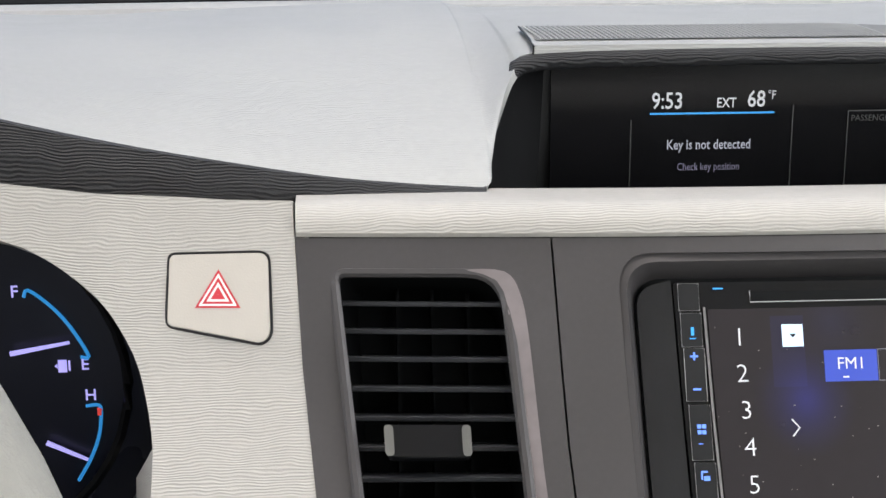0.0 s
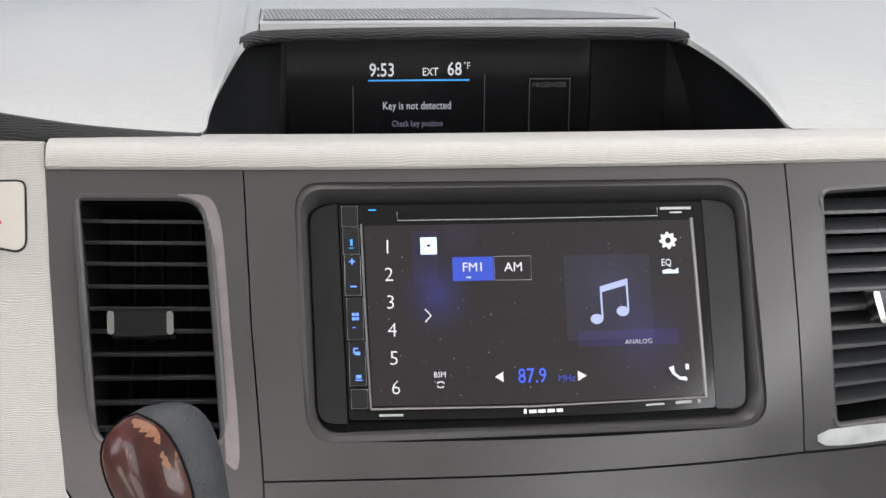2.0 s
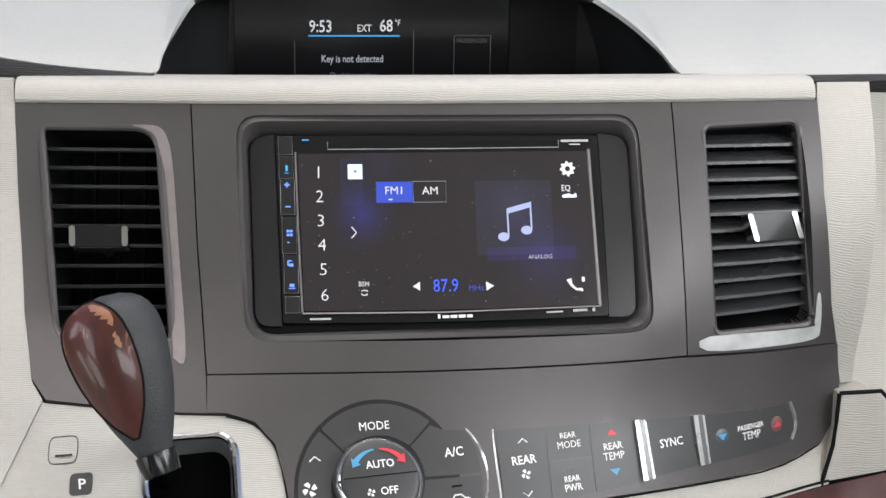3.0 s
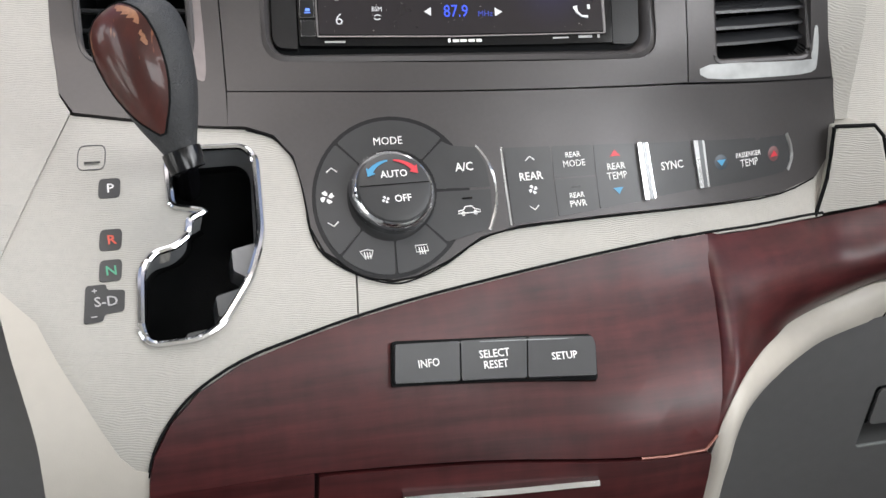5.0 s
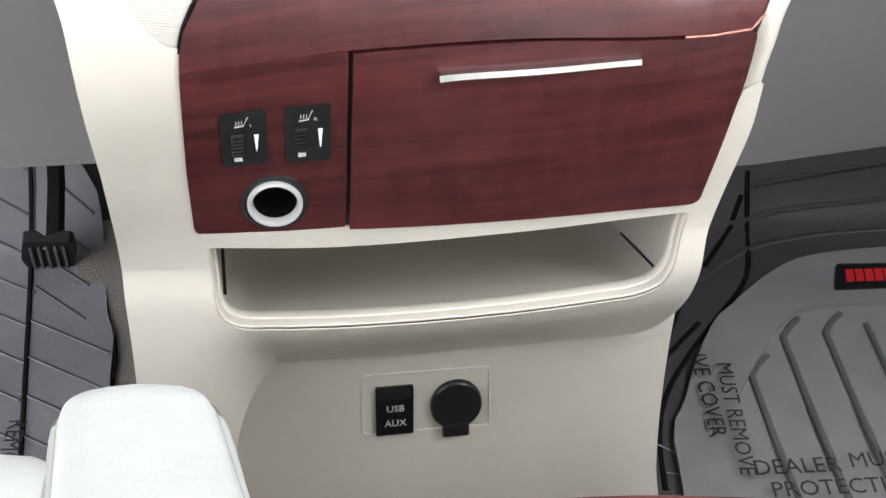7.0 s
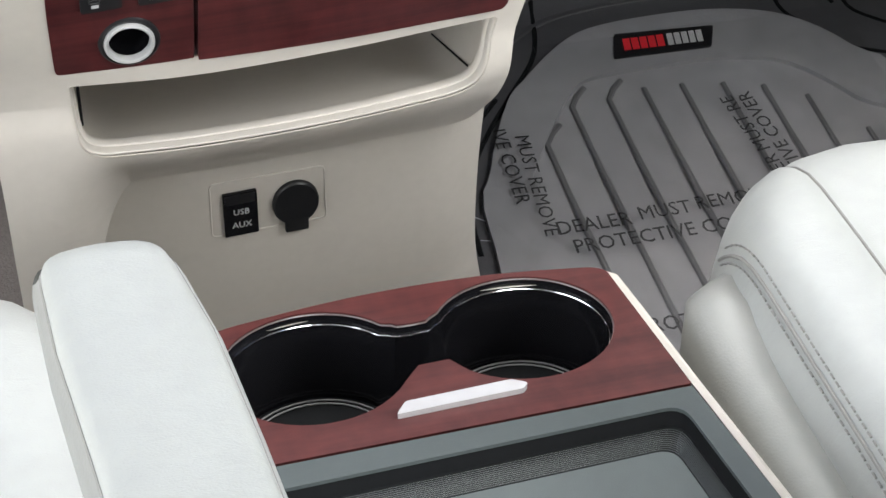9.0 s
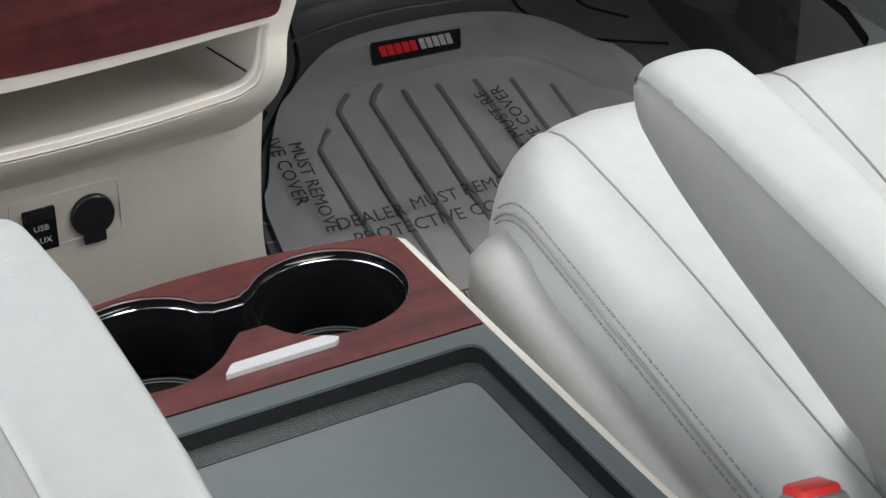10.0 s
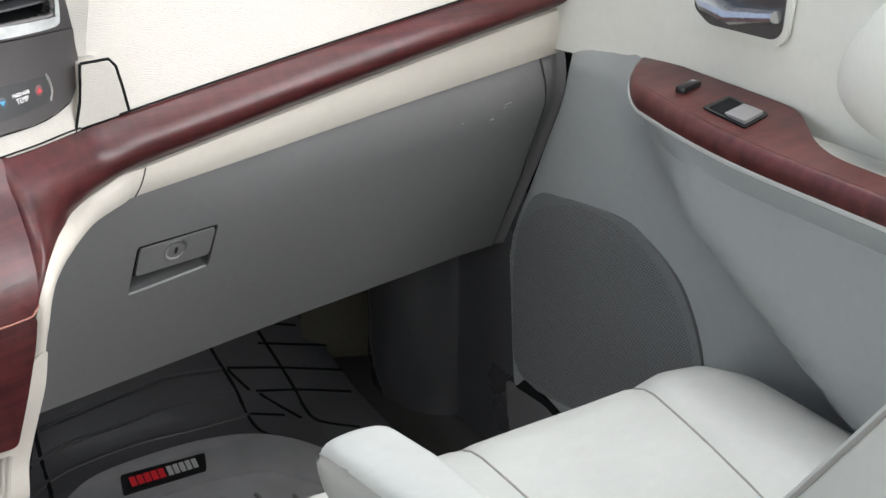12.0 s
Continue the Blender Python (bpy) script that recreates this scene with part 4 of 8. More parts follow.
def screen_material():
    """A lit display: near-black picture with two soft blue glows."""
    mat = shade("lit display", (0.014, 0.012, 0.014), 0.14, vary=0.1, spec=0.45)
    nd, ln = mat.node_tree.nodes, mat.node_tree.links
    co = nd.new("ShaderNodeTexCoord")
    last = None
    for x, z, r, col in ((-0.041, 0.710, 0.020, (0.008, 0.012, 0.13)), (0.055, 0.690, 0.030, (0.010, 0.009, 0.06)), (0.04, 0.712, 0.026, (0.012, 0.014, 0.035)), (-0.03, 0.735, 0.02, (0.003, 0.004, 0.02))):
        mp = nd.new("ShaderNodeMapping")
        mp.inputs["Location"].default_value = (-x / r, 0, -z / r)
        mp.inputs["Scale"].default_value = (1 / r, 0, 1 / r)
        gr = nd.new("ShaderNodeTexGradient")
        gr.gradient_type = "QUADRATIC_SPHERE"
        cl = nd.new("ShaderNodeVectorMath")
        cl.operation = "SCALE"
        cl.inputs[0].default_value = col
        ln.new(co.outputs["Object"], mp.inputs[0])
        ln.new(mp.outputs[0], gr.inputs[0])
        ln.new(gr.outputs["Fac"], cl.inputs["Scale"])
        if last:
            ad = nd.new("ShaderNodeVectorMath")
            ln.new(last.outputs[0], ad.inputs[0])
            ln.new(cl.outputs[0], ad.inputs[1])
            last = ad
        else:
            last = cl
    for x, z, w, h, col in ((0.0395, 0.7075, 0.0205, 0.0180, (0.007, 0.009, 0.020)), (0.0480, 0.6900, 0.0240, 0.0032, (0.006, 0.003, 0.045)), (-0.0460, 0.7255, 0.0060, 0.0115, (0.002, 0.003, 0.022))):
        mp = nd.new("ShaderNodeMapping")
        mp.inputs["Location"].default_value = (-x / w, 0, -z / h)
        mp.inputs["Scale"].default_value = (1 / w, 0, 1 / h)
        ln.new(co.outputs["Object"], mp.inputs[0])
        ab = nd.new("ShaderNodeVectorMath")
        ab.operation = "ABSOLUTE"
        ln.new(mp.outputs[0], ab.inputs[0])
        sx = nd.new("ShaderNodeSeparateXYZ")
        ln.new(ab.outputs[0], sx.inputs[0])
        mx = nd.new("ShaderNodeMath")
        mx.operation = "MAXIMUM"
        ln.new(sx.outputs["X"], mx.inputs[0])
        ln.new(sx.outputs["Z"], mx.inputs[1])
        lt = nd.new("ShaderNodeMath")
        lt.operation = "LESS_THAN"
        lt.inputs[1].default_value = 1.0
        ln.new(mx.outputs[0], lt.inputs[0])
        cl = nd.new("ShaderNodeVectorMath")
        cl.operation = "SCALE"
        cl.inputs[0].default_value = col
        ln.new(lt.outputs[0], cl.inputs["Scale"])
        ad = nd.new("ShaderNodeVectorMath")
        ln.new(last.outputs[0], ad.inputs[0])
        ln.new(cl.outputs[0], ad.inputs[1])
        last = ad
    base = nd.new("ShaderNodeVectorMath")
    base.inputs[1].default_value = (0.011, 0.0095, 0.010)
    ln.new(last.outputs[0], base.inputs[0])
    bs = nd["Principled BSDF"]
    ln.new(base.outputs[0], bs.inputs["Emission Color"])
    bs.inputs["Emission Strength"].default_value = 1.0
    return mat


def glow(name, col, k):
    return shade(name, col, 0.4, vary=0.02, emit=k)


LCD = screen_material()
G_WHITE, G_BLUE, G_DIM = glow("lit white", (0.56, 0.57, 0.59), 0.34), glow("lit blue", (0.018, 0.045, 0.34), 0.45), glow("lit grey", (0.30, 0.31, 0.36), 0.5)
G_NOTE, G_CYAN, G_LILAC = glow("lit pale blue", (0.24, 0.27, 0.42), 0.6), glow("lit cyan", (0.03, 0.26, 0.62), 0.6), glow("lit lilac", (0.42, 0.38, 0.85), 0.8)
G_ORANGE = glow("lit red", (0.75, 0.06, 0.05), 0.5)
G_ICE = glow("lit ice blue", (0.50, 0.66, 0.80), 0.7)
screen = part("screen", plate(rounded([(-0.0743, 0.7405), (-0.0722, 0.6662), (0.0830, 0.6652), (0.0803, 0.7410)], 0.001), FACE, -0.0026, 0.001, 0.0002), LCD, stereo, "dark lit radio screen")
SO = -0.0022


def on(surf, u, v, off=SO):
    return facing(surf, u, v, off)


SMOKED = shade("smoked metal trim", (0.15, 0.14, 0.14), 0.38, metal=0.5)
part("screen_edge", tube([FACE.at(u, v, -0.0022) for u, v in ((-0.0755, 0.7412), (-0.0746, 0.705), (-0.0731, 0.6653))], 0.0005, 6, flat=0.5), SMOKED, stereo, "silver screen edge")
part("screen_edge", tube([FACE.at(u, v, -0.0022) for u, v in ((-0.0731, 0.6650), (0.0, 0.6644), (0.0839, 0.6640))], 0.0010, 6, flat=0.5), SMOKED, stereo)
part("screen_edge", tube([FACE.at(u, v, -0.0022) for u, v in ((0.0839, 0.6642), (0.0825, 0.70), (0.0812, 0.7418))], 0.0009, 6, flat=0.5), SMOKED, stereo)
part("disc_slot", plate(rect(-0.058, 0.065, 0.7432, 0.7462, 0.0006), FACE, -0.0034, 0.002, 0.0003), CAVE, stereo, "black disc slot")
part("disc_slot_edge", tube([FACE.at(u, v, -0.0030) for u, v in ((-0.0585, 0.7465), (-0.0585, 0.7428), (0.0, 0.7428), (0.0652, 0.7431), (0.0652, 0.7465))], 0.00022, 5), PRINT_DIM, stereo)
for z0, z1 in ((0.7490, 0.7402), (0.7394, 0.7284), (0.7278, 0.7112), (0.7100, 0.6928), (0.6920, 0.6744), (0.6728, 0.6655)):
    k = (0.749 - (z0 + z1) / 2) / 0.087
    x = -0.0846 + 0.0030 * k
    b = part("key", plate(rect(x, x + 0.0074, z1, z0, 0.0008), FACE, -0.0030, 0.002, 0.0004), BLACK, stereo)
    part("key_outline", tube([FACE.at(u, v, -0.0028) for u, v in ((x, z1), (x + 0.0074, z1), (x + 0.0074, z0), (x, z0))], 0.00016, 4, closed=True), PRINT_DIM, b)
for name, sh in (("mic_icon", [(-0.0802, 0.7334, 0.0011, 0.0030), (-0.0802, 0.7310, 0.0022, 0.0004)]), ("plus_icon", [(-0.0801, 0.7252, 0.0028, 0.0007), (-0.0801, 0.7252, 0.0007, 0.0028)]), ("minus_icon", [(-0.0797, 0.7148, 0.0028, 0.0007)]),
                 ("home_icon", [(-0.0800, 0.7032, 0.0014, 0.0014), (-0.0783, 0.7032, 0.0014, 0.0014), (-0.0800, 0.7014, 0.0014, 0.0014), (-0.0783, 0.7014, 0.0014, 0.0014), (-0.0798, 0.6978, 0.0016, 0.0004)]),
                 ("window_icon", [(-0.0793, 0.6892, 0.0022, 0.0006), (-0.0802, 0.6880, 0.0006, 0.0026), (-0.0785, 0.6872, 0.0022, 0.0016)]), ("laptop_icon", [(-0.0783, 0.6778, 0.0024, 0.0016), (-0.0783, 0.6764, 0.0034, 0.0005)]), ("eject_icon", [(-0.0702, 0.7472, 0.0036, 0.0006)])):
    m = on(FACE, 0, 0.705, -0.0022)
    part(name, merge(*[flat([(-w / 2, -h / 2), (w / 2, -h / 2), (w / 2, h / 2), (-w / 2, h / 2)], on(FACE, x, z, -0.0022)) for x, z, w, h in sh]), G_CYAN if name in ("mic_icon", "eject_icon") else glow("lit key blue", (0.12, 0.25, 0.85), 0.6), stereo, "blue lit key symbol")
for i, z in enumerate((0.7310, 0.7193, 0.7078, 0.6963, 0.6848, 0.6730)):
    part("digit", letters(str(i + 1), 0.0066, on(FACE, -0.0635 + 0.0004 * i, z), bold=-0.014), G_WHITE, screen, "white preset number")
part("menu_box", flat([(-0.0038, -0.0040), (0.0038, -0.0040), (0.0038, 0.0040), (-0.0038, 0.0040)], on(FACE, -0.0443, 0.7315)), G_ICE, screen, "pale blue menu box")
part("menu_arrow", flat([(-0.0013, 0.0006), (0.0013, 0.0006), (0, -0.0008)], on(FACE, -0.0443, 0.7315, SO + 0.0003)), BLACK, screen)
fm = part("band_box", flat([(-0.0096, -0.0056), (0.0096, -0.0056), (0.0096, 0.0056), (-0.0096, 0.0056)], on(FACE, -0.0238, 0.7213)), G_BLUE, screen, "blue selected band box")
part("band_text", letters("FM1", 0.0042, on(FACE, -0.0238, 0.7218, SO + 0.0003)), G_WHITE, fm)
part("band_mark", bars([(-0.0022, 0.0, 0.0022, 0.0006)], on(FACE, -0.0238, 0.7178, SO + 0.0003)), G_WHITE, fm)
part("band_outline", tube([on(FACE, -0.0053, 0.7213, SO + 0.0002) @ Vector((x, y, 0)) for x, y in ((-0.0085, -0.0056), (0.0088, -0.0056), (0.0088, 0.0056), (-0.0085, 0.0056))], 0.0001, 4, closed=True), G_DIM, screen)
part("band_text", letters("AM", 0.0042, on(FACE, -0.0048, 0.7216)), G_WHITE, screen)
part("chevron", tube([on(FACE, -0.0455, 0.7023, SO + 0.0002) @ Vector(q) for q in ((-0.0014, 0.0030, 0), (0.0012, 0, 0), (-0.0014, -0.0030, 0))], 0.00032, 5), G_WHITE, screen)
m = on(FACE, 0.0693, 0.7320)
teeth = []
for k in range(32):
    r = 0.0042 if (k // 2) % 2 == 0 else 0.0032
    teeth.append(Vector((r * math.cos(k * math.pi / 16), r * math.sin(k * math.pi / 16), 0)))
bm = bmesh.new()
outer = [bm.verts.new(m @ (q + Vector((0, 0, 0.0002)))) for q in teeth]
hole_v = [bm.verts.new(m @ Vector((0.0014 * math.cos(k * math.pi / 16), 0.0014 * math.sin(k * math.pi / 16), 0.0002))) for k in range(32)]
for k in range(32):
    bm.faces.new((outer[k], outer[(k + 1) % 32], hole_v[(k + 1) % 32], hole_v[k]))
part("gear_icon", bm, G_WHITE, screen, "white settings cog")
part("eq_text", letters("EQ", 0.0032, on(FACE, 0.0680, 0.7222), width=0.85), G_WHITE, screen)
part("eq_icon", flat([(-0.0038, -0.0010), (0.0038, -0.0010), (0.0038, 0.0016), (0.0018, 0.0004), (-0.0004, 0.0012), (-0.0038, 0.0004)], on(FACE, 0.0698, 0.7186)), G_ICE, screen)
m = on(FACE, 0.0395, 0.7065)
note = [flat([(-0.0040, 0.0042), (0.0094, 0.0078), (0.0094, 0.0108), (-0.0040, 0.0072)], m), bars([(-0.0036, -0.0010, 0.0009, 0.0140), (0.0089, 0.0025, 0.0009, 0.0140)], m)]
note += [flat([(cx + 0.0030 * math.cos(a), cy + 0.0024 * math.sin(a)) for a in np.linspace(0, 2 * math.pi, 16, endpoint=False)], m) for cx, cy in ((-0.0063, -0.0082), (0.0062, -0.0048))]
part("note_icon", merge(*note), G_NOTE, screen, "pale blue music note")
part("source_text", letters("ANALOG", 0.0022, on(FACE, 0.0525, 0.6892)), G_DIM, screen)
part("frequency", letters("87.9", 0.0068, on(FACE, 0.0015, 0.6765), width=0.82), glow("lit deep blue", (0.03, 0.07, 0.62), 0.7), screen, "blue station frequency")
part("unit_text", letters("MHz", 0.0030, on(FACE, 0.0175, 0.6752)), glow("dim deep blue", (0.02, 0.04, 0.30), 0.4), screen)
part("seek_arrow", flat([(0.0018, 0.0024), (0.0018, -0.0024), (-0.0020, 0)], on(FACE, -0.0138, 0.6767)), G_WHITE, screen)
part("seek_arrow", flat([(-0.0020, 0.0024), (0.0022, 0), (-0.0020, -0.0024)], on(FACE, 0.0248, 0.6760)), G_WHITE, screen)
part("bsm_text", letters("BSM", 0.0026, on(FACE, -0.0412, 0.6780), width=0.85), G_WHITE, screen)
part("bsm_icon", merge(tube([on(FACE, -0.0410, 0.6741, SO + 0.0002) @ Vector((0.0018 * math.cos(a), 0.0013 * math.sin(a), 0)) for a in np.linspace(0.4, 2.6, 7)], 0.0003, 5), tube([on(FACE, -0.0410, 0.6741, SO + 0.0002) @ Vector((0.0018 * math.cos(a), 0.0013 * math.sin(a), 0)) for a in np.linspace(3.5, 5.7, 7)], 0.0003, 5)), G_WHITE, screen)
m = on(FACE, 0.0710, 0.6756)
part("phone_icon", merge(tube([m @ Vector(q) for q in ((-0.0036, 0.0026, 0.0003), (-0.0026, -0.0006, 0.0003), (0.0, -0.0030, 0.0003), (0.0032, -0.0034, 0.0003))], lambda s: 0.0012 + 0.0010 * abs(2 * s - 1), 6, flat=0.4), bars([(0.0042, 0.0022, 0.0016, 0.0026)], m)), G_WHITE, screen, "white telephone symbol")
part("maker_mark", bars([(-0.0085, 0, 0.0014, 0.0022), (-0.0050, -0.0002, 0.0036, 0.0016), (-0.0008, -0.0002, 0.0036, 0.0016), (0.0036, -0.0002, 0.0036, 0.0016), (0.0076, -0.0002, 0.0030, 0.0016)], on(FACE, 0.0060, 0.6626, -0.0030)), PRINT, stereo, "pale maker's mark as plain bars")
part("small_print", bars([(0, 0, 0.0080, 0.0014), (-0.0140, -0.0002, 0.0090, 0.0009), (0.0075, 0, 0.0016, 0.0018)], on(FACE, 0.0730, 0.6626, -0.0030)), PRINT_DIM, stereo)
part("small_print", bars([(0, 0, 0.0110, 0.0011)], on(FACE, -0.0640, 0.6626, -0.0030)), PRINT_DIM, stereo)
part("small_print", bars([(0, 0, 0.0150, 0.0013), (0, -0.0020, 0.0060, 0.0008)], on(FACE, 0.0740, 0.7462, -0.0030)), PRINT_DIM, stereo)

# ---- climate controls ----
climate = thing("climate_controls", (0.05, -0.05, 0.58), "dark grey climate control buttons round a chrome-ringed dial", "climate control")
CO = 0.0022


def key(outline, r=0.0012, label="", off=CO):
    b = part("button", plate(rounded(outline, r, 3), FACE, off, 0.004, 0.0008), BUTTON, climate, label)
    part("key_gap", tube([FACE.at(q[0], q[1], off - 0.0004) for q in rounded(outline, r, 3)], 0.00045, 5, closed=True), CAVE, b)
    return b


def print_on(parent, text, u, v, size, mat=PRINT, off=CO + 0.0010, width=0.92, bold=0.012):
    return part("lettering", letters(text, size, facing(FACE, u, v, off), width=width, bold=bold), mat, parent, "white lettering" if mat == PRINT else "")


def arc_key(r0, r1, a0, a1, cx=-0.0380, cz=0.5905, kz=0.84):
    out = [(cx + r1 * math.cos(radians(a)), cz + kz * r1 * math.sin(radians(a))) for a in np.linspace(a0, a1, 12)]
    return out + [(cx + r0 * math.cos(radians(a)), cz + kz * r0 * math.sin(radians(a))) for a in np.linspace(a1, a0, 10)]


part("dial_base", plate(ring_pts(-0.0380, 0.5905, 0.0415, 0.0350, 48), FACE, 0.0016, 0.004, 0.0012), BLACK, climate)
b = key(arc_key(0.0235, 0.0395, 46, 134))
print_on(b, "MODE", -0.0390, 0.6140, 0.0042)
b = key(arc_key(0.0235, 0.0395, 136, 224))
m = facing(FACE, -0.0718, 0.5908, CO + 0.0010)
part("fan_icon", merge(*[flat([((0.0008 + 0.0030 * s) * math.cos(a + w), (0.0008 + 0.0030 * s) * math.sin(a + w)) for s, w in ((0, 0), (0.5, -0.25), (1, 0.1), (1, 0.75), (0.6, 0.8), (0.15, 0.6))], m) for a in np.arange(4) * math.pi / 2]), PRINT, b, "white fan symbol")
for z, s in ((0.6025, 1), (0.5798, -1)):
    part("arrow_icon", tube([facing(FACE, -0.0690, z, CO + 0.0009) @ Vector((x, y * s, 0)) for x, y in ((-0.0028, -0.0012), (0, 0.0012), (0.0028, -0.0012))], 0.00035, 5), PRINT, b)
b = key(arc_key(0.0235, 0.0395, 226, 269))
part("defrost_icon", merge(tube([facing(FACE, -0.0526, 0.5665, CO + 0.0010) @ Vector(q) for q in ((-0.0034, 0.0018, 0), (0, 0.0026, 0), (0.0034, 0.0018, 0), (0.0020, -0.0014, 0), (-0.0020, -0.0014, 0))], 0.0003, 5, closed=True), *[tube([facing(FACE, -0.0526, 0.5665, CO + 0.0010) @ Vector((x, y, 0)) for y in (-0.0026, -0.0008, 0.0012)], 0.0003, 5) for x in (-0.0014, 0, 0.0014)]), PRINT, b, "white windscreen heating symbol")
b = key(arc_key(0.0235, 0.0395, 271, 314))
part("defrost_icon", merge(tube([facing(FACE, -0.0243, 0.5662, CO + 0.0010) @ Vector(q) for q in ((-0.0032, 0.0022, 0), (0.0032, 0.0022, 0), (0.0032, -0.0014, 0), (-0.0032, -0.0014, 0))], 0.0003, 5, closed=True), *[tube([facing(FACE, -0.0243, 0.5662, CO + 0.0010) @ Vector((x, y, 0)) for y in (-0.0028, -0.0008, 0.0012)], 0.0003, 5) for x in (-0.0014, 0, 0.0014)]), PRINT, b, "white rear screen heating symbol")
b = key(arc_key(0.0235, 0.0236, 44, 2)[:12] + [(0.0146, 0.5900), (0.0130, 0.6002), (0.0078, 0.6090), (-0.0050, 0.6105), (-0.0105, 0.6128)], 0.0006)
print_on(b, "A/C", 0.0010, 0.6000, 0.0046)
b = key([(0.0147, 0.5890), (0.0146, 0.5780), (0.0112, 0.5712), (-0.0040, 0.5690), (-0.0105, 0.5682)] + arc_key(0.0235, 0.0236, -44, -2)[:12], 0.0006)
m = facing(FACE, 0.0022, 0.5800, CO + 0.0010)
part("car_icon", merge(tube([m @ Vector(q) for q in ((-0.0062, -0.0008, 0), (-0.0058, 0.0006, 0), (-0.0030, 0.0010, 0), (-0.0016, 0.0028, 0), (0.0018, 0.0028, 0), (0.0034, 0.0010, 0), (0.0060, 0.0004, 0), (0.0062, -0.0010, 0))], 0.00036, 5, closed=True), *[tube([m @ Vector((x + 0.0010 * math.cos(a), -0.0010 + 0.0010 * math.sin(a), 0)) for a in np.linspace(0, 5.5, 8)], 0.0003, 5) for x in (-0.0034, 0.0034)]), PRINT, b, "white recirculation symbol")
part("lamp_slot", bars([(0, 0, 0.0056, 0.0009)], facing(FACE, 0.0015, 0.5858, CO + 0.0010)), BLACK_GLOSS, b)
part("chrome_arc", tube([FACE.at(u, v, CO) for u, v in spline([(0.0080, 0.6100), (0.0140, 0.6025), (0.0175, 0.5920), (0.0172, 0.5810), (0.0130, 0.5710)], 4, False)], 0.0010, 6), SATIN, climate, "thin chrome arc")
part("chrome_arc", tube([FACE.at(u, v, CO) for u, v in spline([(0.0218, 0.6085), (0.0222, 0.6000), (0.0236, 0.5850), (0.0248, 0.5718)], 4, False)], 0.0009, 6), SATIN, climate, "thin chrome edge")
b = key([(0.0232, 0.6078), (0.0490, 0.6070), (0.0508, 0.5728), (0.0260, 0.5722)])
print_on(b, "REAR", 0.0372, 0.5930, 0.0044)
m = facing(FACE, 0.0380, 0.5868, CO + 0.0010)
part("fan_icon", merge(*[flat([((0.0005 + 0.0022 * s) * math.cos(a + w), (0.0005 + 0.0022 * s) * math.sin(a + w)) for s, w in ((0, 0), (0.5, -0.25), (1, 0.1), (1, 0.75), (0.6, 0.8), (0.15, 0.6))], m) for a in np.arange(4) * math.pi / 2]), PRINT, b)
for z, s in ((0.6018, 1), (0.5784, -1)):
    part("arrow_icon", tube([facing(FACE, 0.0372 + (0.602 - z) * 0.05, z, CO + 0.0009) @ Vector((x, y * s, 0)) for x, y in ((-0.0026, -0.0011), (0, 0.0011), (0.0026, -0.0011))], 0.00032, 5), PRINT, b)
b = key([(0.0496, 0.6070), (0.0730, 0.6060), (0.0742, 0.5908), (0.0504, 0.5914)])
print_on(b, "REAR", 0.0615, 0.6018, 0.0029)
print_on(b, "MODE", 0.0620, 0.5974, 0.0036)
b = key([(0.0505, 0.5906), (0.0743, 0.5900), (0.0750, 0.5742), (0.0514, 0.5732)])
print_on(b, "REAR", 0.0625, 0.5820, 0.0029)
print_on(b, "PWR", 0.0630, 0.5780, 0.0036)
part("lamp_slot", bars([(0, 0, 0.0050, 0.0008)], facing(FACE, 0.0622, 0.5862, CO + 0.0010)), BLACK_GLOSS, b)
b = key([(0.0736, 0.6060), (0.0978, 0.6048), (0.1008, 0.5752), (0.0757, 0.5743)])
print_on(b, "REAR", 0.0862, 0.5940, 0.0036)
print_on(b, "TEMP", 0.0866, 0.5893, 0.0040)
part("up_arrow", flat([(-0.0032, -0.0014), (0.0032, -0.0014), (0, 0.0022)], facing(FACE, 0.0858, 0.6005, CO + 0.0010)), RED, b, "red arrow")
part("down_arrow", flat([(-0.0032, 0.0014), (0, -0.0022), (0.0032, 0.0014)], facing(FACE, 0.0870, 0.5822, CO + 0.0010)), BLUE, b, "blue arrow")
for q in ([(0.0986, 0.6050), (0.1048, 0.6044), (0.1086, 0.5756), (0.1016, 0.5752)], [(0.1326, 0.6030), (0.1394, 0.6024), (0.1422, 0.5772), (0.1360, 0.5770)]):
    part("chrome_key_edge", plate(rounded(q, 0.0008, 3), FACE, CO + 0.0012, 0.005, 0.0016), SATIN, climate, "bright silver divider")
    a, b, c, d = (Vector(v) for v in q)
    # Raised dark strip paints the reflection along the polished divider's middle.
    part("divider_stripe", plate([a.lerp(b, 0.42), a.lerp(b, 0.78), d.lerp(c, 0.78), d.lerp(c, 0.42)], FACE, CO + 0.0030, 0.001, 0), STEP, climate, "dark stripe painted as a reflection in the divider")
b = key([(0.1056, 0.6042), (0.1318, 0.6028), (0.1354, 0.5772), (0.1094, 0.5762)])
print_on(b, "SYNC", 0.1200, 0.5912, 0.0044)
b = key([(0.1402, 0.6022), (0.1955, 0.5985), (0.1995, 0.5830), (0.1945, 0.5772), (0.1430, 0.5768)])
print_on(b, "PASSENGER", 0.1690, 0.5915, 0.0027)
print_on(b, "TEMP", 0.1696, 0.5868, 0.0042)
part("down_arrow", flat([(-0.0032, 0.0012), (0, -0.0024), (0.0032, 0.0012)], facing(FACE, 0.1512, 0.5895, CO + 0.0010)), BLUE, b, "blue arrow")
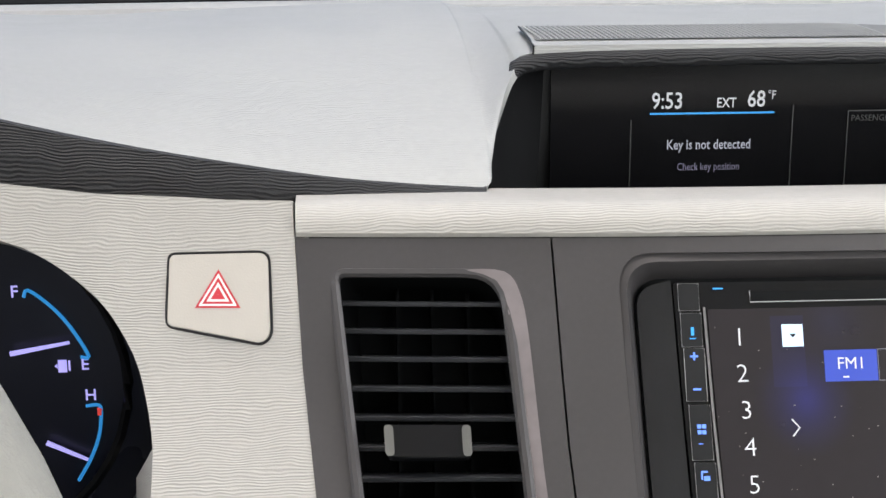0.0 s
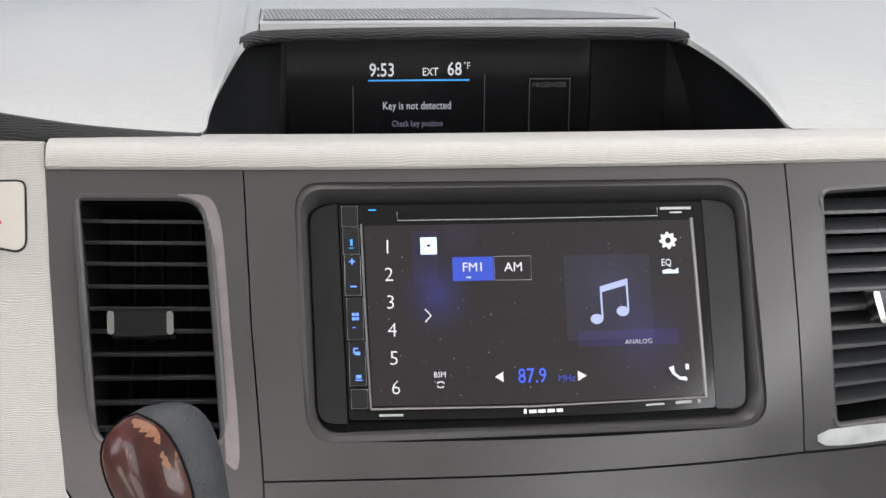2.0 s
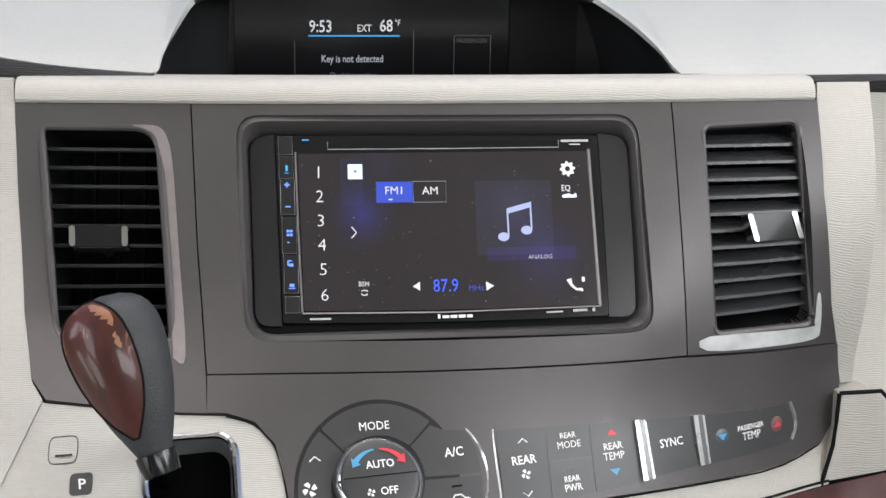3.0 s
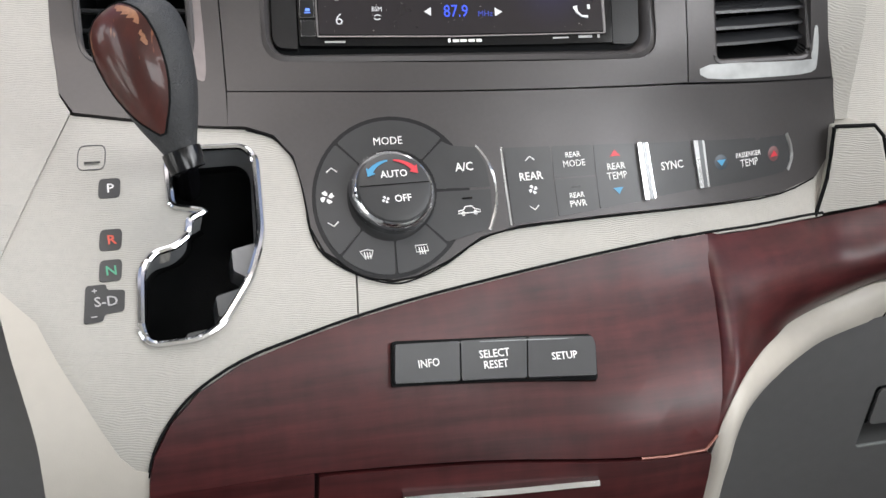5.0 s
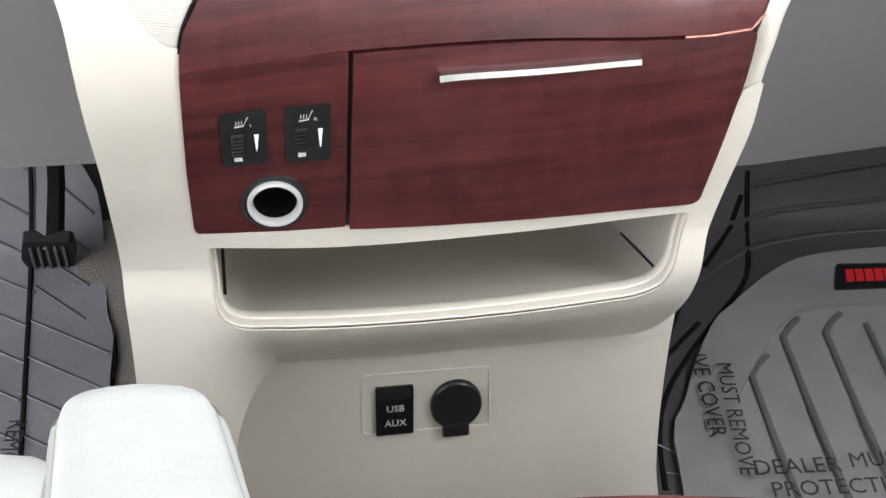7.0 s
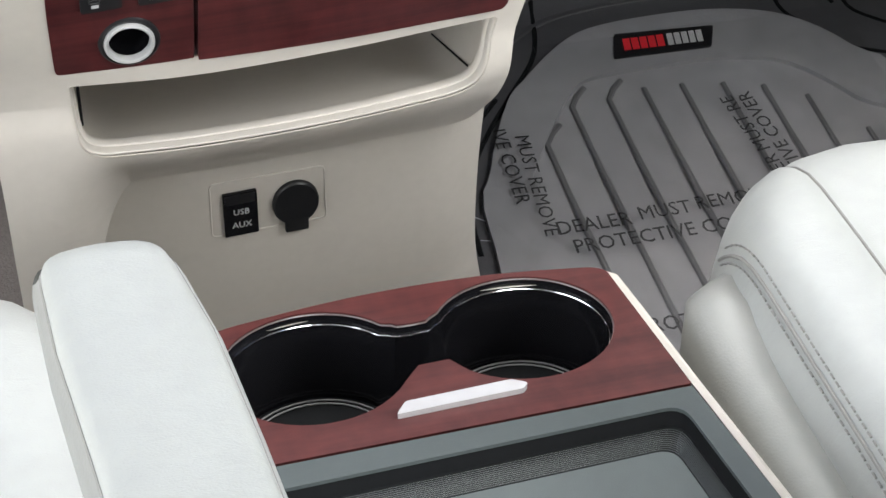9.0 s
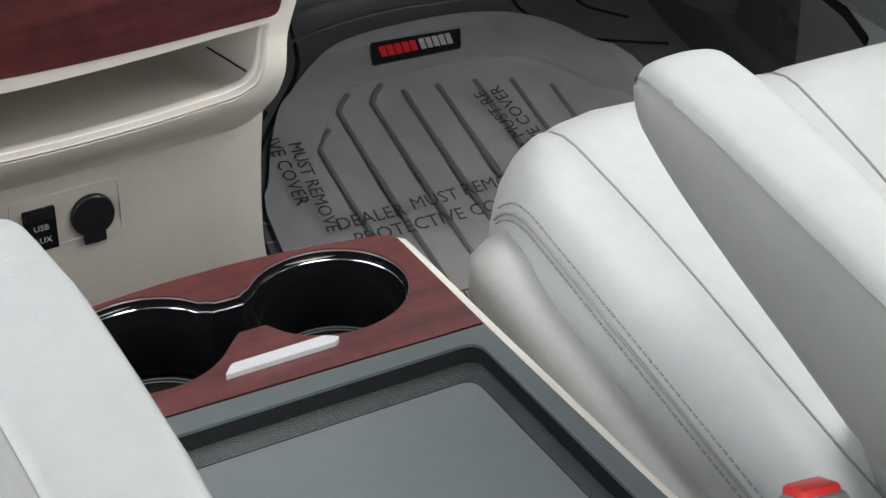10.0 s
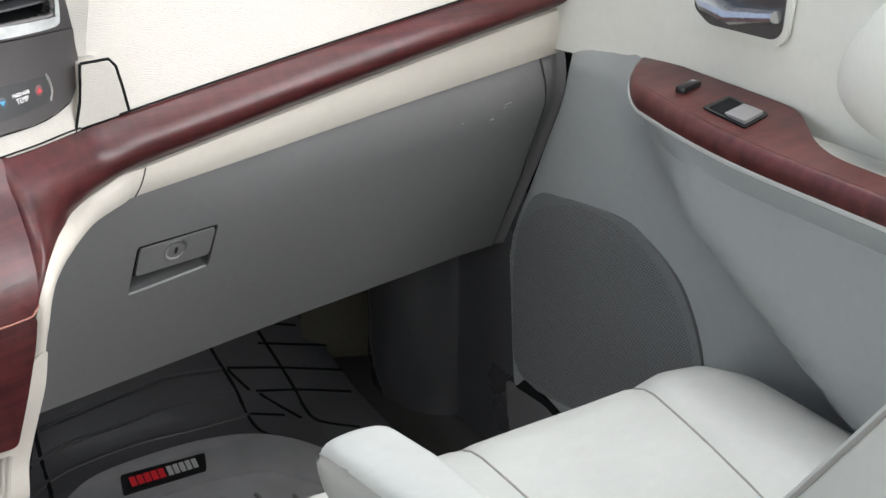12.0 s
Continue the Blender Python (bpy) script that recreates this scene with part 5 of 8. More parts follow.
part("up_arrow", flat([(-0.0030, -0.0014), (0.0030, -0.0014), (0, 0.0022)], facing(FACE, 0.1868, 0.5890, CO + 0.0012)), RED, b, "red arrow")
for u, v, mat in ((0.1868, 0.5890, shade("dull red dimple", (0.13, 0.060, 0.062), 0.4)), (0.1512, 0.5893, shade("dull blue dimple", (0.050, 0.066, 0.082), 0.4))):
    part("dimple", lathe([(0.0046, 0.0001), (0.0040, 0.0004), (0.0, 0.0004)], facing(FACE, u, v, CO + 0.0006), 20), mat, b)
part("chrome_arc", tube([FACE.at(u, v, CO) for u, v in spline([(0.1962, 0.5990), (0.1994, 0.5920), (0.2006, 0.5845), (0.1978, 0.5778)], 4, False)], 0.0015, 6), SATIN, climate, "bright silver key end")
m = facing(FACE, -0.0385, 0.5905, 0.001)
dial = part("dial", lathe([(0.0198, 0.004), (0.0198, 0.0095), (0.0188, 0.0108), (0.0165, 0.0114), (0.0, 0.0116)], m, 48), BUTTON, climate, "round dark grey dial")
part("chrome_ring", lathe([(0.0226, 0.000), (0.0226, 0.0035), (0.0222, 0.0062), (0.0212, 0.0090), (0.0200, 0.0102), (0.0194, 0.0098)], m, 56), CHROME, dial, "polished chrome ring")
mt = m @ Matrix.Translation((0, 0, 0.0117))
part("dial_split", bars([(0, 0.0012, 0.0370, 0.0005)], mt), BLACK_GLOSS, dial)
part("lettering", letters("AUTO", 0.0039, mt @ Matrix.Translation((0.0006, 0.0068, 0)), width=0.92, bold=0.012), PRINT, dial)
part("lettering", letters("OFF", 0.0039, mt @ Matrix.Translation((0.0030, -0.0070, 0)), width=0.92, bold=0.012), PRINT, dial)
part("fan_icon", merge(*[flat([(-0.0062 + (0.0004 + 0.0017 * s) * math.cos(a + w), -0.0070 + (0.0004 + 0.0017 * s) * math.sin(a + w)) for s, w in ((0, 0), (0.5, -0.25), (1, 0.1), (1, 0.75), (0.6, 0.8), (0.15, 0.6))], mt) for a in np.arange(4) * math.pi / 2]), PRINT, dial)
for a0, a1, mat, nm in ((96, 140, BLUE, "cool_arc"), (84, 40, RED, "warm_arc")):
    ang = np.linspace(radians(a0), radians(a1), 12)
    end = radians(a1 + (a1 - a0) * 0.34)
    outer = [((0.0150 + 0.0011 * i / 11) * math.cos(a), (0.0150 + 0.0011 * i / 11) * math.sin(a)) for i, a in enumerate(ang)]
    inner_a = [((0.0142 - 0.0009 * i / 11) * math.cos(a), (0.0142 - 0.0009 * i / 11) * math.sin(a)) for i, a in enumerate(ang)][::-1]
    head = [(0.0176 * math.cos(ang[-1]), 0.0176 * math.sin(ang[-1])), (0.0148 * math.cos(end), 0.0148 * math.sin(end)), (0.0118 * math.cos(ang[-1]), 0.0118 * math.sin(ang[-1]))]
    part(nm, flat(outer + head + inner_a, mt), mat, dial, "blue curved arrow" if mat == BLUE else "red curved arrow")

# dust and lint on the screen and the panel
rng = random.Random(7)
specks = []
for k in range(150):
    x, z = rng.uniform(-0.10, 0.11), rng.uniform(0.655, 0.752)
    inside = -0.0730 < x < 0.0800 and 0.667 < z < 0.740
    size = rng.uniform(0.00012, 0.00032)
    m = facing(FACE, x, z, SO + 0.0003 if inside else 0.0024)
    if inside or not -0.108 < x < 0.1135:
        a = rng.uniform(0, 3.1)
        specks.append(flat([(size * math.cos(a + t), size * math.sin(a + t) * 0.7) for t in (0, 1.3, 2.5, 3.6, 5.1)], m))
dust = part("dust", merge(*specks), shade("pale dust", (0.30, 0.29, 0.27), 0.9), stereo)
tagged(dust, kind="stuff")

# ---- gear gate and lever ----
gear = thing("gear_lever", (-0.14, -0.09, 0.56), "automatic gear lever with a veneer and leather knob", "gear lever")
rim_o = gate_loop
cen = sum(rim_o, Vector((0, 0))) / len(rim_o)
GATE = shade("grey satin metal", (0.34, 0.35, 0.36), 0.33, metal=0.6)
part("gate_frame", tube([FACE.at(q.x, q.y, 0.0012) for q in rim_o], 0.0022, 8, closed=True, flat=0.8), CHROME, gear, "chrome gate surround")
wall = [FACE.at(q.x, q.y, 0.0005) for q in rim_o]
deep = [FACE.at(cen.x + (q.x - cen.x) * 0.96, cen.y + (q.y - cen.y) * 0.96, -0.016) for q in rim_o]
part("gate_wall", sheet([wall, deep], closed=True), GATE, gear, "silver stepped gate wall")
part("gate_well", sheet([deep, [p + Vector((0, 0.05, -0.02)) for p in deep]], closed=True), CAVE, gear)
part("gate_floor", plate([(-0.172, 0.535), (-0.098, 0.535), (-0.098, 0.625), (-0.172, 0.625)], FACE, -0.05, 0.002, 0), CAVE, gear)
for a in ([(-0.1050, 0.5790), (-0.1190, 0.5770), (-0.1180, 0.5690), (-0.1095, 0.5650)], [(-0.1115, 0.5625), (-0.1265, 0.5600), (-0.1250, 0.5520), (-0.1190, 0.5515)], [(-0.1240, 0.5480), (-0.1400, 0.5470), (-0.1390, 0.5430), (-0.1330, 0.5425)]):
    part("gate_step", plate(rounded(a, 0.001, 2), FACE, -0.007, 0.012, 0.0012), STEP, gear, "smoked silver gate step")
foot, neck = Vector((-0.1425, -0.050, 0.590)), Vector((-0.1420, -0.098, 0.632))
part("shaft", tube([foot, foot.lerp(neck, 0.5), neck], lambda s: 0.0068 - 0.001 * s, 12), BLACK_GLOSS, gear)
KM = Matrix.Translation((-0.1530, -0.106, 0.6622)) @ Matrix.Rotation(radians(-20), 4, "Y") @ Matrix.Rotation(radians(-18), 4, "X")


def knob(theta0, theta1, grow, n=28):
    """The egg-shaped knob, or a sector of it, about its own long axis."""
    rows = []
    for i in range(22):
        s = 1 - (1 - i / 21) ** 1.35
        h = -0.0400 + 0.0790 * s
        r = float(np.interp(s, (0, 0.06, 0.12, 0.25, 0.40, 0.55, 0.70, 0.80, 0.88, 0.94, 0.98, 1.0), (0.0075, 0.0084, 0.0104, 0.0148, 0.0187, 0.0213, 0.0226, 0.0224, 0.0206, 0.0168, 0.0108, 0.0005)))
        row = []
        for k in range(n):
            a = radians(theta0 + (theta1 - theta0) * k / (n if theta1 - theta0 >= 360 else n - 1))
            row.append(KM @ Vector(((r + grow) * math.cos(a), (r + grow) * 0.86 * math.sin(a), h + (grow if s > 0.8 else 0))))
        rows.append(row)
    return rows


HIDE = shade("dark grey leather", (0.030, 0.031, 0.033), 0.55, vary=0.2, bump=0.6, bump_scale=900)
kn = part("knob", sheet(knob(0, 360, 0.0), closed=True), HIDE, gear, "dark leather gear knob")
WOOD_K = wood("worn red-brown veneer", (0.014, 0.0030, 0.0026), (0.088, 0.018, 0.012), (40, 40, 14))
WOOD_K.node_tree.nodes["Principled BSDF"].inputs["Coat Weight"].default_value = 0.4
WOOD_K.node_tree.nodes["Principled BSDF"].inputs["Coat Roughness"].default_value = 0.07
kd, kl = WOOD_K.node_tree.nodes, WOOD_K.node_tree.links
kc, km, kt, kr, kx = (kd.new("ShaderNode" + n) for n in ("TexCoord", "Mapping", "TexNoise", "ValToRGB", "MixRGB"))
km.inputs["Scale"].default_value, km.inputs["Rotation"].default_value = (190, 60, 40), (0, radians(25), 0)
kt.inputs["Scale"].default_value, kt.inputs["Detail"].default_value = 1.0, 4
kr.color_ramp.elements[0].position, kr.color_ramp.elements[1].position = 0.66, 0.74
kx.inputs[2].default_value = (0.30, 0.12, 0.055, 1)
base_in = kd["Principled BSDF"].inputs["Base Color"]
kl.new(kc.outputs["Object"], km.inputs[0])
kl.new(km.outputs[0], kt.inputs[0])
kl.new(kt.outputs[0], kr.inputs[0])
kl.new(kr.outputs[0], kx.inputs[0])
kl.new(base_in.links[0].from_socket, kx.inputs[1])
kl.new(kx.outputs[0], base_in)
rows = []
for i in range(19):
    u = i / 18
    ring = knob(0, 360, 0.0006 + 0.0006 * math.sin(math.pi * u), 120)
    f = 2.6 + 17.0 * u
    lo, hi, w = ring[int(f)], ring[min(21, int(f) + 1)], f - int(f)
    half = 47 * max(0.02, 1 - abs(2 * u - 1.04) ** 2.6) ** 0.5
    row = []
    for k in range(17):
        a = (253 - 5 * u + half * (k / 8 - 1)) / 3
        j = int(a)
        p, q = lo[j].lerp(lo[(j + 1) % 120], a - j), hi[j].lerp(hi[(j + 1) % 120], a - j)
        row.append(p.lerp(q, w))
    rows.append(row)
part("knob_veneer", sheet(rows), WOOD_K, kn, "glossy worn veneer face")
BARE = shade("bare tan wood", (0.25, 0.112, 0.060), 0.42, vary=0.25, grain=900)


def worn_patch(us, lefts, rights):
    """A patch rubbed through the lacquer, its sides ragged."""
    out = []
    for u, v0, v1 in zip(us, lefts, rights):
        row = []
        for v in np.linspace(v0, v1, 5):
            i, k = min(17, int(u * 18)), min(15, int(v * 16))
            a, b = u * 18 - i, v * 16 - k
            p = rows[i][k].lerp(rows[i][k + 1], b).lerp(rows[i + 1][k].lerp(rows[i + 1][k + 1], b), a)
            row.append(p + (p - KM.translation).normalized() * 0.00022)
        out.append(row)
    return sheet(out)


part("worn_patch", worn_patch(np.linspace(0.70, 0.95, 11), (0.86, 0.82, 0.86, 0.76, 0.82, 0.72, 0.78, 0.68, 0.70, 0.66, 0.70), (0.87, 0.90, 0.92, 0.93, 0.94, 0.94, 0.93, 0.92, 0.90, 0.86, 0.78)), BARE, kn, "bare tan patch worn through the lacquer")
part("worn_patch", worn_patch(np.linspace(0.54, 0.66, 6), (0.84, 0.82, 0.80, 0.83, 0.81, 0.85), (0.86, 0.88, 0.87, 0.88, 0.86, 0.87)), BARE, kn)
part("worn_patch", worn_patch(np.linspace(0.62, 0.80, 7), (0.05, 0.06, 0.05, 0.07, 0.06, 0.08, 0.09), (0.07, 0.10, 0.08, 0.11, 0.08, 0.11, 0.10)), BARE, kn)
edge = [r[0] for r in rows] + rows[-1][1:-1] + [r[-1] for r in rows[::-1]] + rows[0][-2:0:-1]
part("knob_joint", tube(edge, 0.0006, 5, closed=True), CAVE, kn)
part("knob_collar", lathe([(0.0085, -0.046), (0.0095, -0.040), (0.0095, -0.036)], KM, 20), BLACK_GLOSS, kn)
rel = part("release_cover", tube([FACE.at(u, v, 0.0008) for u, v in rect(-0.1955, -0.1822, 0.6092, 0.6186, 0.003)], 0.0003, 5, closed=True), GREY_DARK, gear, "small square shift-lock cover")
part("cover_slot", bars([(0, -0.0034, 0.0080, 0.0012)], facing(FACE, -0.1888, 0.6140, 0.0010)), BLACK, rel)
for txt, u, v, mat in (("P", -0.1795, 0.6015, PRINT), ("R", -0.1778, 0.5822, glow("lit red letter", (0.55, 0.08, 0.05), 0.15)), ("N", -0.1772, 0.5712, glow("lit green letter", (0.06, 0.30, 0.18), 0.15))):
    b = part("gear_mark", plate(rect(u - 0.0053, u + 0.0053, v - 0.0038, v + 0.0038, 0.0022), FACE, 0.0008, 0.001, 0.0003), BUTTON, gear, "dark inset gear mark")
    part("lettering", letters(txt, 0.0052, facing(FACE, u + 0.0004, v - 0.0003, 0.0013), bold=0.015), mat, b)
b = part("gear_mark", plate(rounded([(-0.1885, 0.5665), (-0.1885, 0.5530), (-0.1795, 0.5535), (-0.1790, 0.5560), (-0.1700, 0.5565), (-0.1700, 0.5640), (-0.1785, 0.5645), (-0.1790, 0.5665)], 0.0015), FACE, 0.0008, 0.001, 0.0003), BUTTON, gear, "dark inset gear mark")
part("lettering", letters("S-D", 0.0052, facing(FACE, -0.1786, 0.5602, 0.0013), bold=0.012), PRINT_DIM, b)
part("lettering", letters("+", 0.0034, facing(FACE, -0.1842, 0.5642, 0.0013), bold=0.012), PRINT_DIM, b)
part("lettering", bars([(0, 0, 0.0030, 0.0006)], facing(FACE, -0.1838, 0.5552, 0.0013)), PRINT_DIM, b)

# ---- veneer panel with its buttons, switches and drawer ----
ven = thing("veneer_panel", (0, -0.13, 0.45), "glossy red-brown veneer panel on the centre stack", "dash panel")
wl = [Vector(q) for q in wood_top if q[0] < 0.14] + [Vector((-0.1610, 0.4760)), Vector((-0.0815, 0.4755)), Vector((0.1245, 0.4660)), Vector((0.1320, 0.4860)), Vector((0.1365, 0.5060)), Vector((0.1385, 0.5250)), Vector((0.1388, 0.5530))]
wl = [Vector((q.x, q.y - 0.0006)) for q in wl]
VEN = Surf(lambda x, z: (x, face_y(x, z) + 0.002, z))
part("upper_veneer", plate(wl, VEN, 0.004, 0.012, 0.0015, step=0.012), WOOD, ven)
sl = rounded([(-0.1612, 0.4752), (-0.0825, 0.4746), (-0.0852, 0.3672), (-0.1615, 0.3650), (-0.1628, 0.3690), (-0.1630, 0.4140)], [0.001, 0.001, 0.001, 0.002, 0.002, 0.003])
SOCK = ring_pts(-0.1205, 0.3865, 0.0132, 0.0152, 28)
part("joint", tube([VEN.at(q.x, q.y + 0.0012, 0.0036) for q in spline([v for v in wl[:-7] if v.x < 0.134], 3, False)], 0.0008, 5), CAVE, ven)
part("joint", tube([FACE.at(x, z + 0.0010, 0.0012) for x, z in spline([(0.120, 0.5536), (0.1388, 0.5534), (0.152, 0.5528), (0.17, 0.5518), (0.20, 0.5496), (0.226, 0.5472)], 4, False)], 0.0008, 5), CAVE, ven)
part("switch_veneer", plate(sl, VEN, 0.004, 0.012, 0.0013, holes=[SOCK], step=0.012), WOOD, ven)
drw = rounded([(-0.0805, 0.4736), (0.1235, 0.4640), (0.1210, 0.4350), (0.1085, 0.3565), (-0.0832, 0.3672)], [0.001, 0.003, 0.004, 0.006, 0.001])
drawer = part("drawer", plate(drw, VEN, 0.006, 0.016, 0.0015, step=0.012), WOOD, ven, "closed veneer drawer front")
part("drawer_rim", tube([VEN.at(u, v, 0.006) for u, v in ((0.085, 0.4664), (0.10, 0.4655), (0.1205, 0.4650), (0.1275, 0.4705))], 0.0008, 6), shade("worn copper edge", (0.21, 0.085, 0.062), 0.36, metal=0.3), drawer, "rubbed coppery top edge")
rows = []
for x in np.linspace(-0.0388, 0.0622, 30):
    k = (x + 0.0388) / 0.101
    zc = 0.4575 - 0.0014 * math.sin(math.pi * k) ** 2 + 0.0008 * k
    w = 0.0030 - 0.0004 * k
    p = VEN.at(x, zc, 0.006)
    rows.append([p + Vector((0, -0.001 + 0.001, -w)), p + Vector((0, -0.005, -w * 0.8)), p + Vector((0, -0.0075, 0)), p + Vector((0, -0.006, w * 0.9)), p + Vector((0, 0, w))])
bm = sheet(rows)
part("handle", bm, CHROME, drawer, "slim chrome drawer pull")
KEYPAD = Surf(lambda x, z: VEN.fn(x - 0.003, z + 0.0012 - 0.026 * (x + 0.04)))
strip = thing("info_buttons", FACE.at(0.013, 0.515, 0), "row of three dark grey push buttons", "push buttons")
for txt, q in ((("INFO",), [(-0.0398, 0.5260), (-0.0068, 0.5238), (-0.0068, 0.5072), (-0.0402, 0.5096)]), (("SELECT", "RESET"), [(-0.0060, 0.5238), (0.0292, 0.5214), (0.0286, 0.5050), (-0.0060, 0.5072)]), (("SETUP",), [(0.0300, 0.5214), (0.0650, 0.5182), (0.0662, 0.5150), (0.0655, 0.5032), (0.0294, 0.5050)])):
    b = part("button", plate(rounded(q, 0.0012, 3), KEYPAD, 0.0085, 0.006, 0.0016), BUTTON, strip)
    cx, cz = sum(p[0] for p in q) / len(q), (max(p[1] for p in q) + min(p[1] for p in q)) / 2
    for i, line in enumerate(txt):
        part("lettering", letters(line, 0.0040, facing(KEYPAD, cx + (-0.0022 if line == "SETUP" else 0.0004), cz - 0.0004, 0.0102) @ Matrix.Translation((0, 0.0030 - 0.0056 * i if len(txt) > 1 else 0, 0)), width=0.88, bold=0.012), PRINT, b, "white lettering")
part("button_surround", plate(rounded([(-0.0412, 0.5082), (-0.0408, 0.5268), (-0.0398, 0.5276), (0.0645, 0.5198), (0.0672, 0.5165), (0.0666, 0.5018)], 0.0014), KEYPAD, 0.0072, 0.006, 0.0006), CAVE, strip, "black gap round the buttons")
part("button_edge", tube([KEYPAD.at(u, v, 0.0096) for u, v in ((-0.0392, 0.5253), (0.0, 0.5227), (0.0640, 0.5178))], 0.0004, 6), STEP, strip, "thin worn silver edge")
for i, (u0, u1, z0, z1) in enumerate(((-0.1450, -0.1228, 0.4160, 0.4505), (-0.1140, -0.0916, 0.4150, 0.4495))):
    sw = thing("seat_heater_switch", VEN.at((u0 + u1) / 2, z0, 0), "black seat heater switch with a thumb wheel marked L" if i == 0 else "black seat heater switch with a thumb wheel marked R", "switch", "seat heater switches")
    part("switch_body", plate(rect(u0, u1, z0, z1, 0.0015), VEN, 0.0052, 0.006, 0.001), BLACK, sw)
    cx = (u0 + u1) / 2
    wh = part("wheel", block((0.0062, 0.0150, 0.0024), facing(VEN, cx - 0.0034, z0 + 0.0145, 0.0060), 0.0004, 1), BLACK, sw, "ribbed thumb wheel")
    for k in range(6):
        part("rib", block((0.0058, 0.0012, 0.0024), facing(VEN, cx - 0.0034, z0 + 0.0085 + 0.0024 * k, 0.0066), 0.0003, 1), BLACK_GLOSS, wh)
    part("level_mark", flat([(-0.0002, -0.0058), (0.0002, -0.0058), (0.0012, 0.0060), (-0.0012, 0.0060)], facing(VEN, cx + 0.0058, z0 + 0.0150, 0.0066)), PRINT, sw, "white level wedge")
    m = facing(VEN, cx - 0.001, z1 - 0.0065, 0.0066)
    part("seat_icon", merge(tube([m @ Vector(q) for q in ((-0.0034, -0.0016, 0), (0.0010, -0.0012, 0), (0.0030, 0.0040, 0))], 0.0008, 5, flat=0.3), bars([(-0.0026, 0.0010, 0.0005, 0.0026), (-0.0012, 0.0010, 0.0005, 0.0026), (0.0002, 0.0010, 0.0005, 0.0026)], m)), PRINT_DIM, sw, "grey heated seat symbol")
    part("lettering", letters("L" if i == 0 else "R", 0.0022, m @ Matrix.Translation((0.0046, -0.0012, 0))), PRINT_DIM, sw)
    part("lamp_slot", bars([(0, 0, 0.0040, 0.0026)], facing(VEN, cx - 0.0034, z0 + 0.0050, 0.0066)), PRINT_DIM, sw)
SOCK_RING = shade("pale satin ring", (0.46, 0.46, 0.455), 0.36, metal=0.25, vary=0.08)
sock = thing("power_socket", VEN.at(-0.1205, 0.371, 0), "open round power socket with a pale ring", "power socket")
m = facing(VEN, -0.1205, 0.3878, 0.004) @ Matrix.Diagonal((0.94, 1.12, 1.0, 1.0))
part("collar", lathe([(0.0188, -0.001), (0.0182, 0.0016), (0.0168, 0.0024), (0.0150, 0.0018)], m, 36), BLACK, sock)
part("ring", lathe([(0.0152, 0.0010), (0.0149, 0.0034), (0.0138, 0.0042), (0.0127, 0.0036), (0.0122, 0.0020), (0.0120, -0.002)], m, 36), SOCK_RING, sock, "silver-white ring")
part("barrel", lathe([(0.0119, 0.000), (0.0112, -0.020), (0.0108, -0.034), (0.0, -0.035)], m, 32), BLACK_GLOSS, sock)
part("pin", lathe([(0.0, -0.026), (0.0022, -0.027), (0.0025, -0.035)], m, 12), BLACK, sock)

# ---- display binnacle ----
COWL = shade("charcoal cowl plastic", (0.009, 0.0093, 0.0102), 0.55, vary=0.15, bump=0.15, bump_scale=1200, spec=0.3)
bin_t = thing("display_binnacle", (0, 0.15, 0.78), "dark hooded display on top of the dashboard, lit", "display")
mouth = [p for p in front if -0.1495 <= p.x <= 0.1395]


def cowl_back(p):
    """Where a point of the mouth's edge runs to at the back of the cowl."""
    up = min(1.0, max(0.0, (p.z - 0.7770) / 0.0395))
    x = -0.1150 + 0.004 * up if p.x < -0.123 else min(p.x, 0.1) if p.x < 0.095 else 0.1000 + 0.024 * min(1, (p.x - 0.095) / 0.044)
    return Vector((x, 0.187, 0.744 + 0.070 * up))


cowl_rows = []
for t in (0.0, 0.06, 0.16, 0.3, 0.45, 0.62, 0.8, 1.0):
    cowl_rows.append([p.lerp(cowl_back(p), t) + Vector((0, 0.001, -0.0035 + (0.0015 if p.z < 0.812 else 0))) + Vector((0.012 * (-1 if p.x < 0 else 1) * math.sin(math.pi * t) * (p.z < 0.812), 0, 0)) for p in mouth])
part("cowl", sheet(cowl_rows), COWL, bin_t, "charcoal inner cowl", sharp=80)
part("cowl_floor", sheet([[(x, 0.056, 0.7755), (x * 0.93 + 0.005, 0.12, 0.760), (x * 0.82 + 0.006, 0.190, 0.7435)] for x in np.linspace(-0.150, 0.140, 12)]), COWL, bin_t)
part("cowl_back", sheet([[(x, 0.1865, 0.742), (x, 0.1865, z)] for x, z in ((-0.116, 0.814), (0.100, 0.814), (0.112, 0.812), (0.126, 0.790))]), COWL, bin_t)
part("hood_lip", tube([p + Vector((0, -0.0016, -0.0040)) for p in mouth if -0.134 < p.x < 0.112 and p.z > 0.811], lambda s: 0.0037 * min(1, 0.35 + 9 * min(s, 1 - s)), 12), PAD_SHADED, bin_t, "grained rolled hood lip, its shade in the charcoal tone")
lid = [Vector((x, 0.141, 0.818)) for x in np.linspace(-0.1235, 0.0975, 24)]
RIDGED = shade("ridged grey skin", (0.18, 0.184, 0.183), 0.75, vary=0.08, spec=0.15)
rows = []
for p in lid:
    rows.append([pad_point(p, t) + Vector((0, -0.0010, 0.0008 - (0.004 if t == 0 else 0))) for t in (0, 0.0001, 0.01, 0.03, 0.06, 0.09, 0.105, 0.12)])
part("hood_lid", sheet([r[::-1] for r in rows], thick=-0.001), PAD, bin_t, "grey lid over the display")
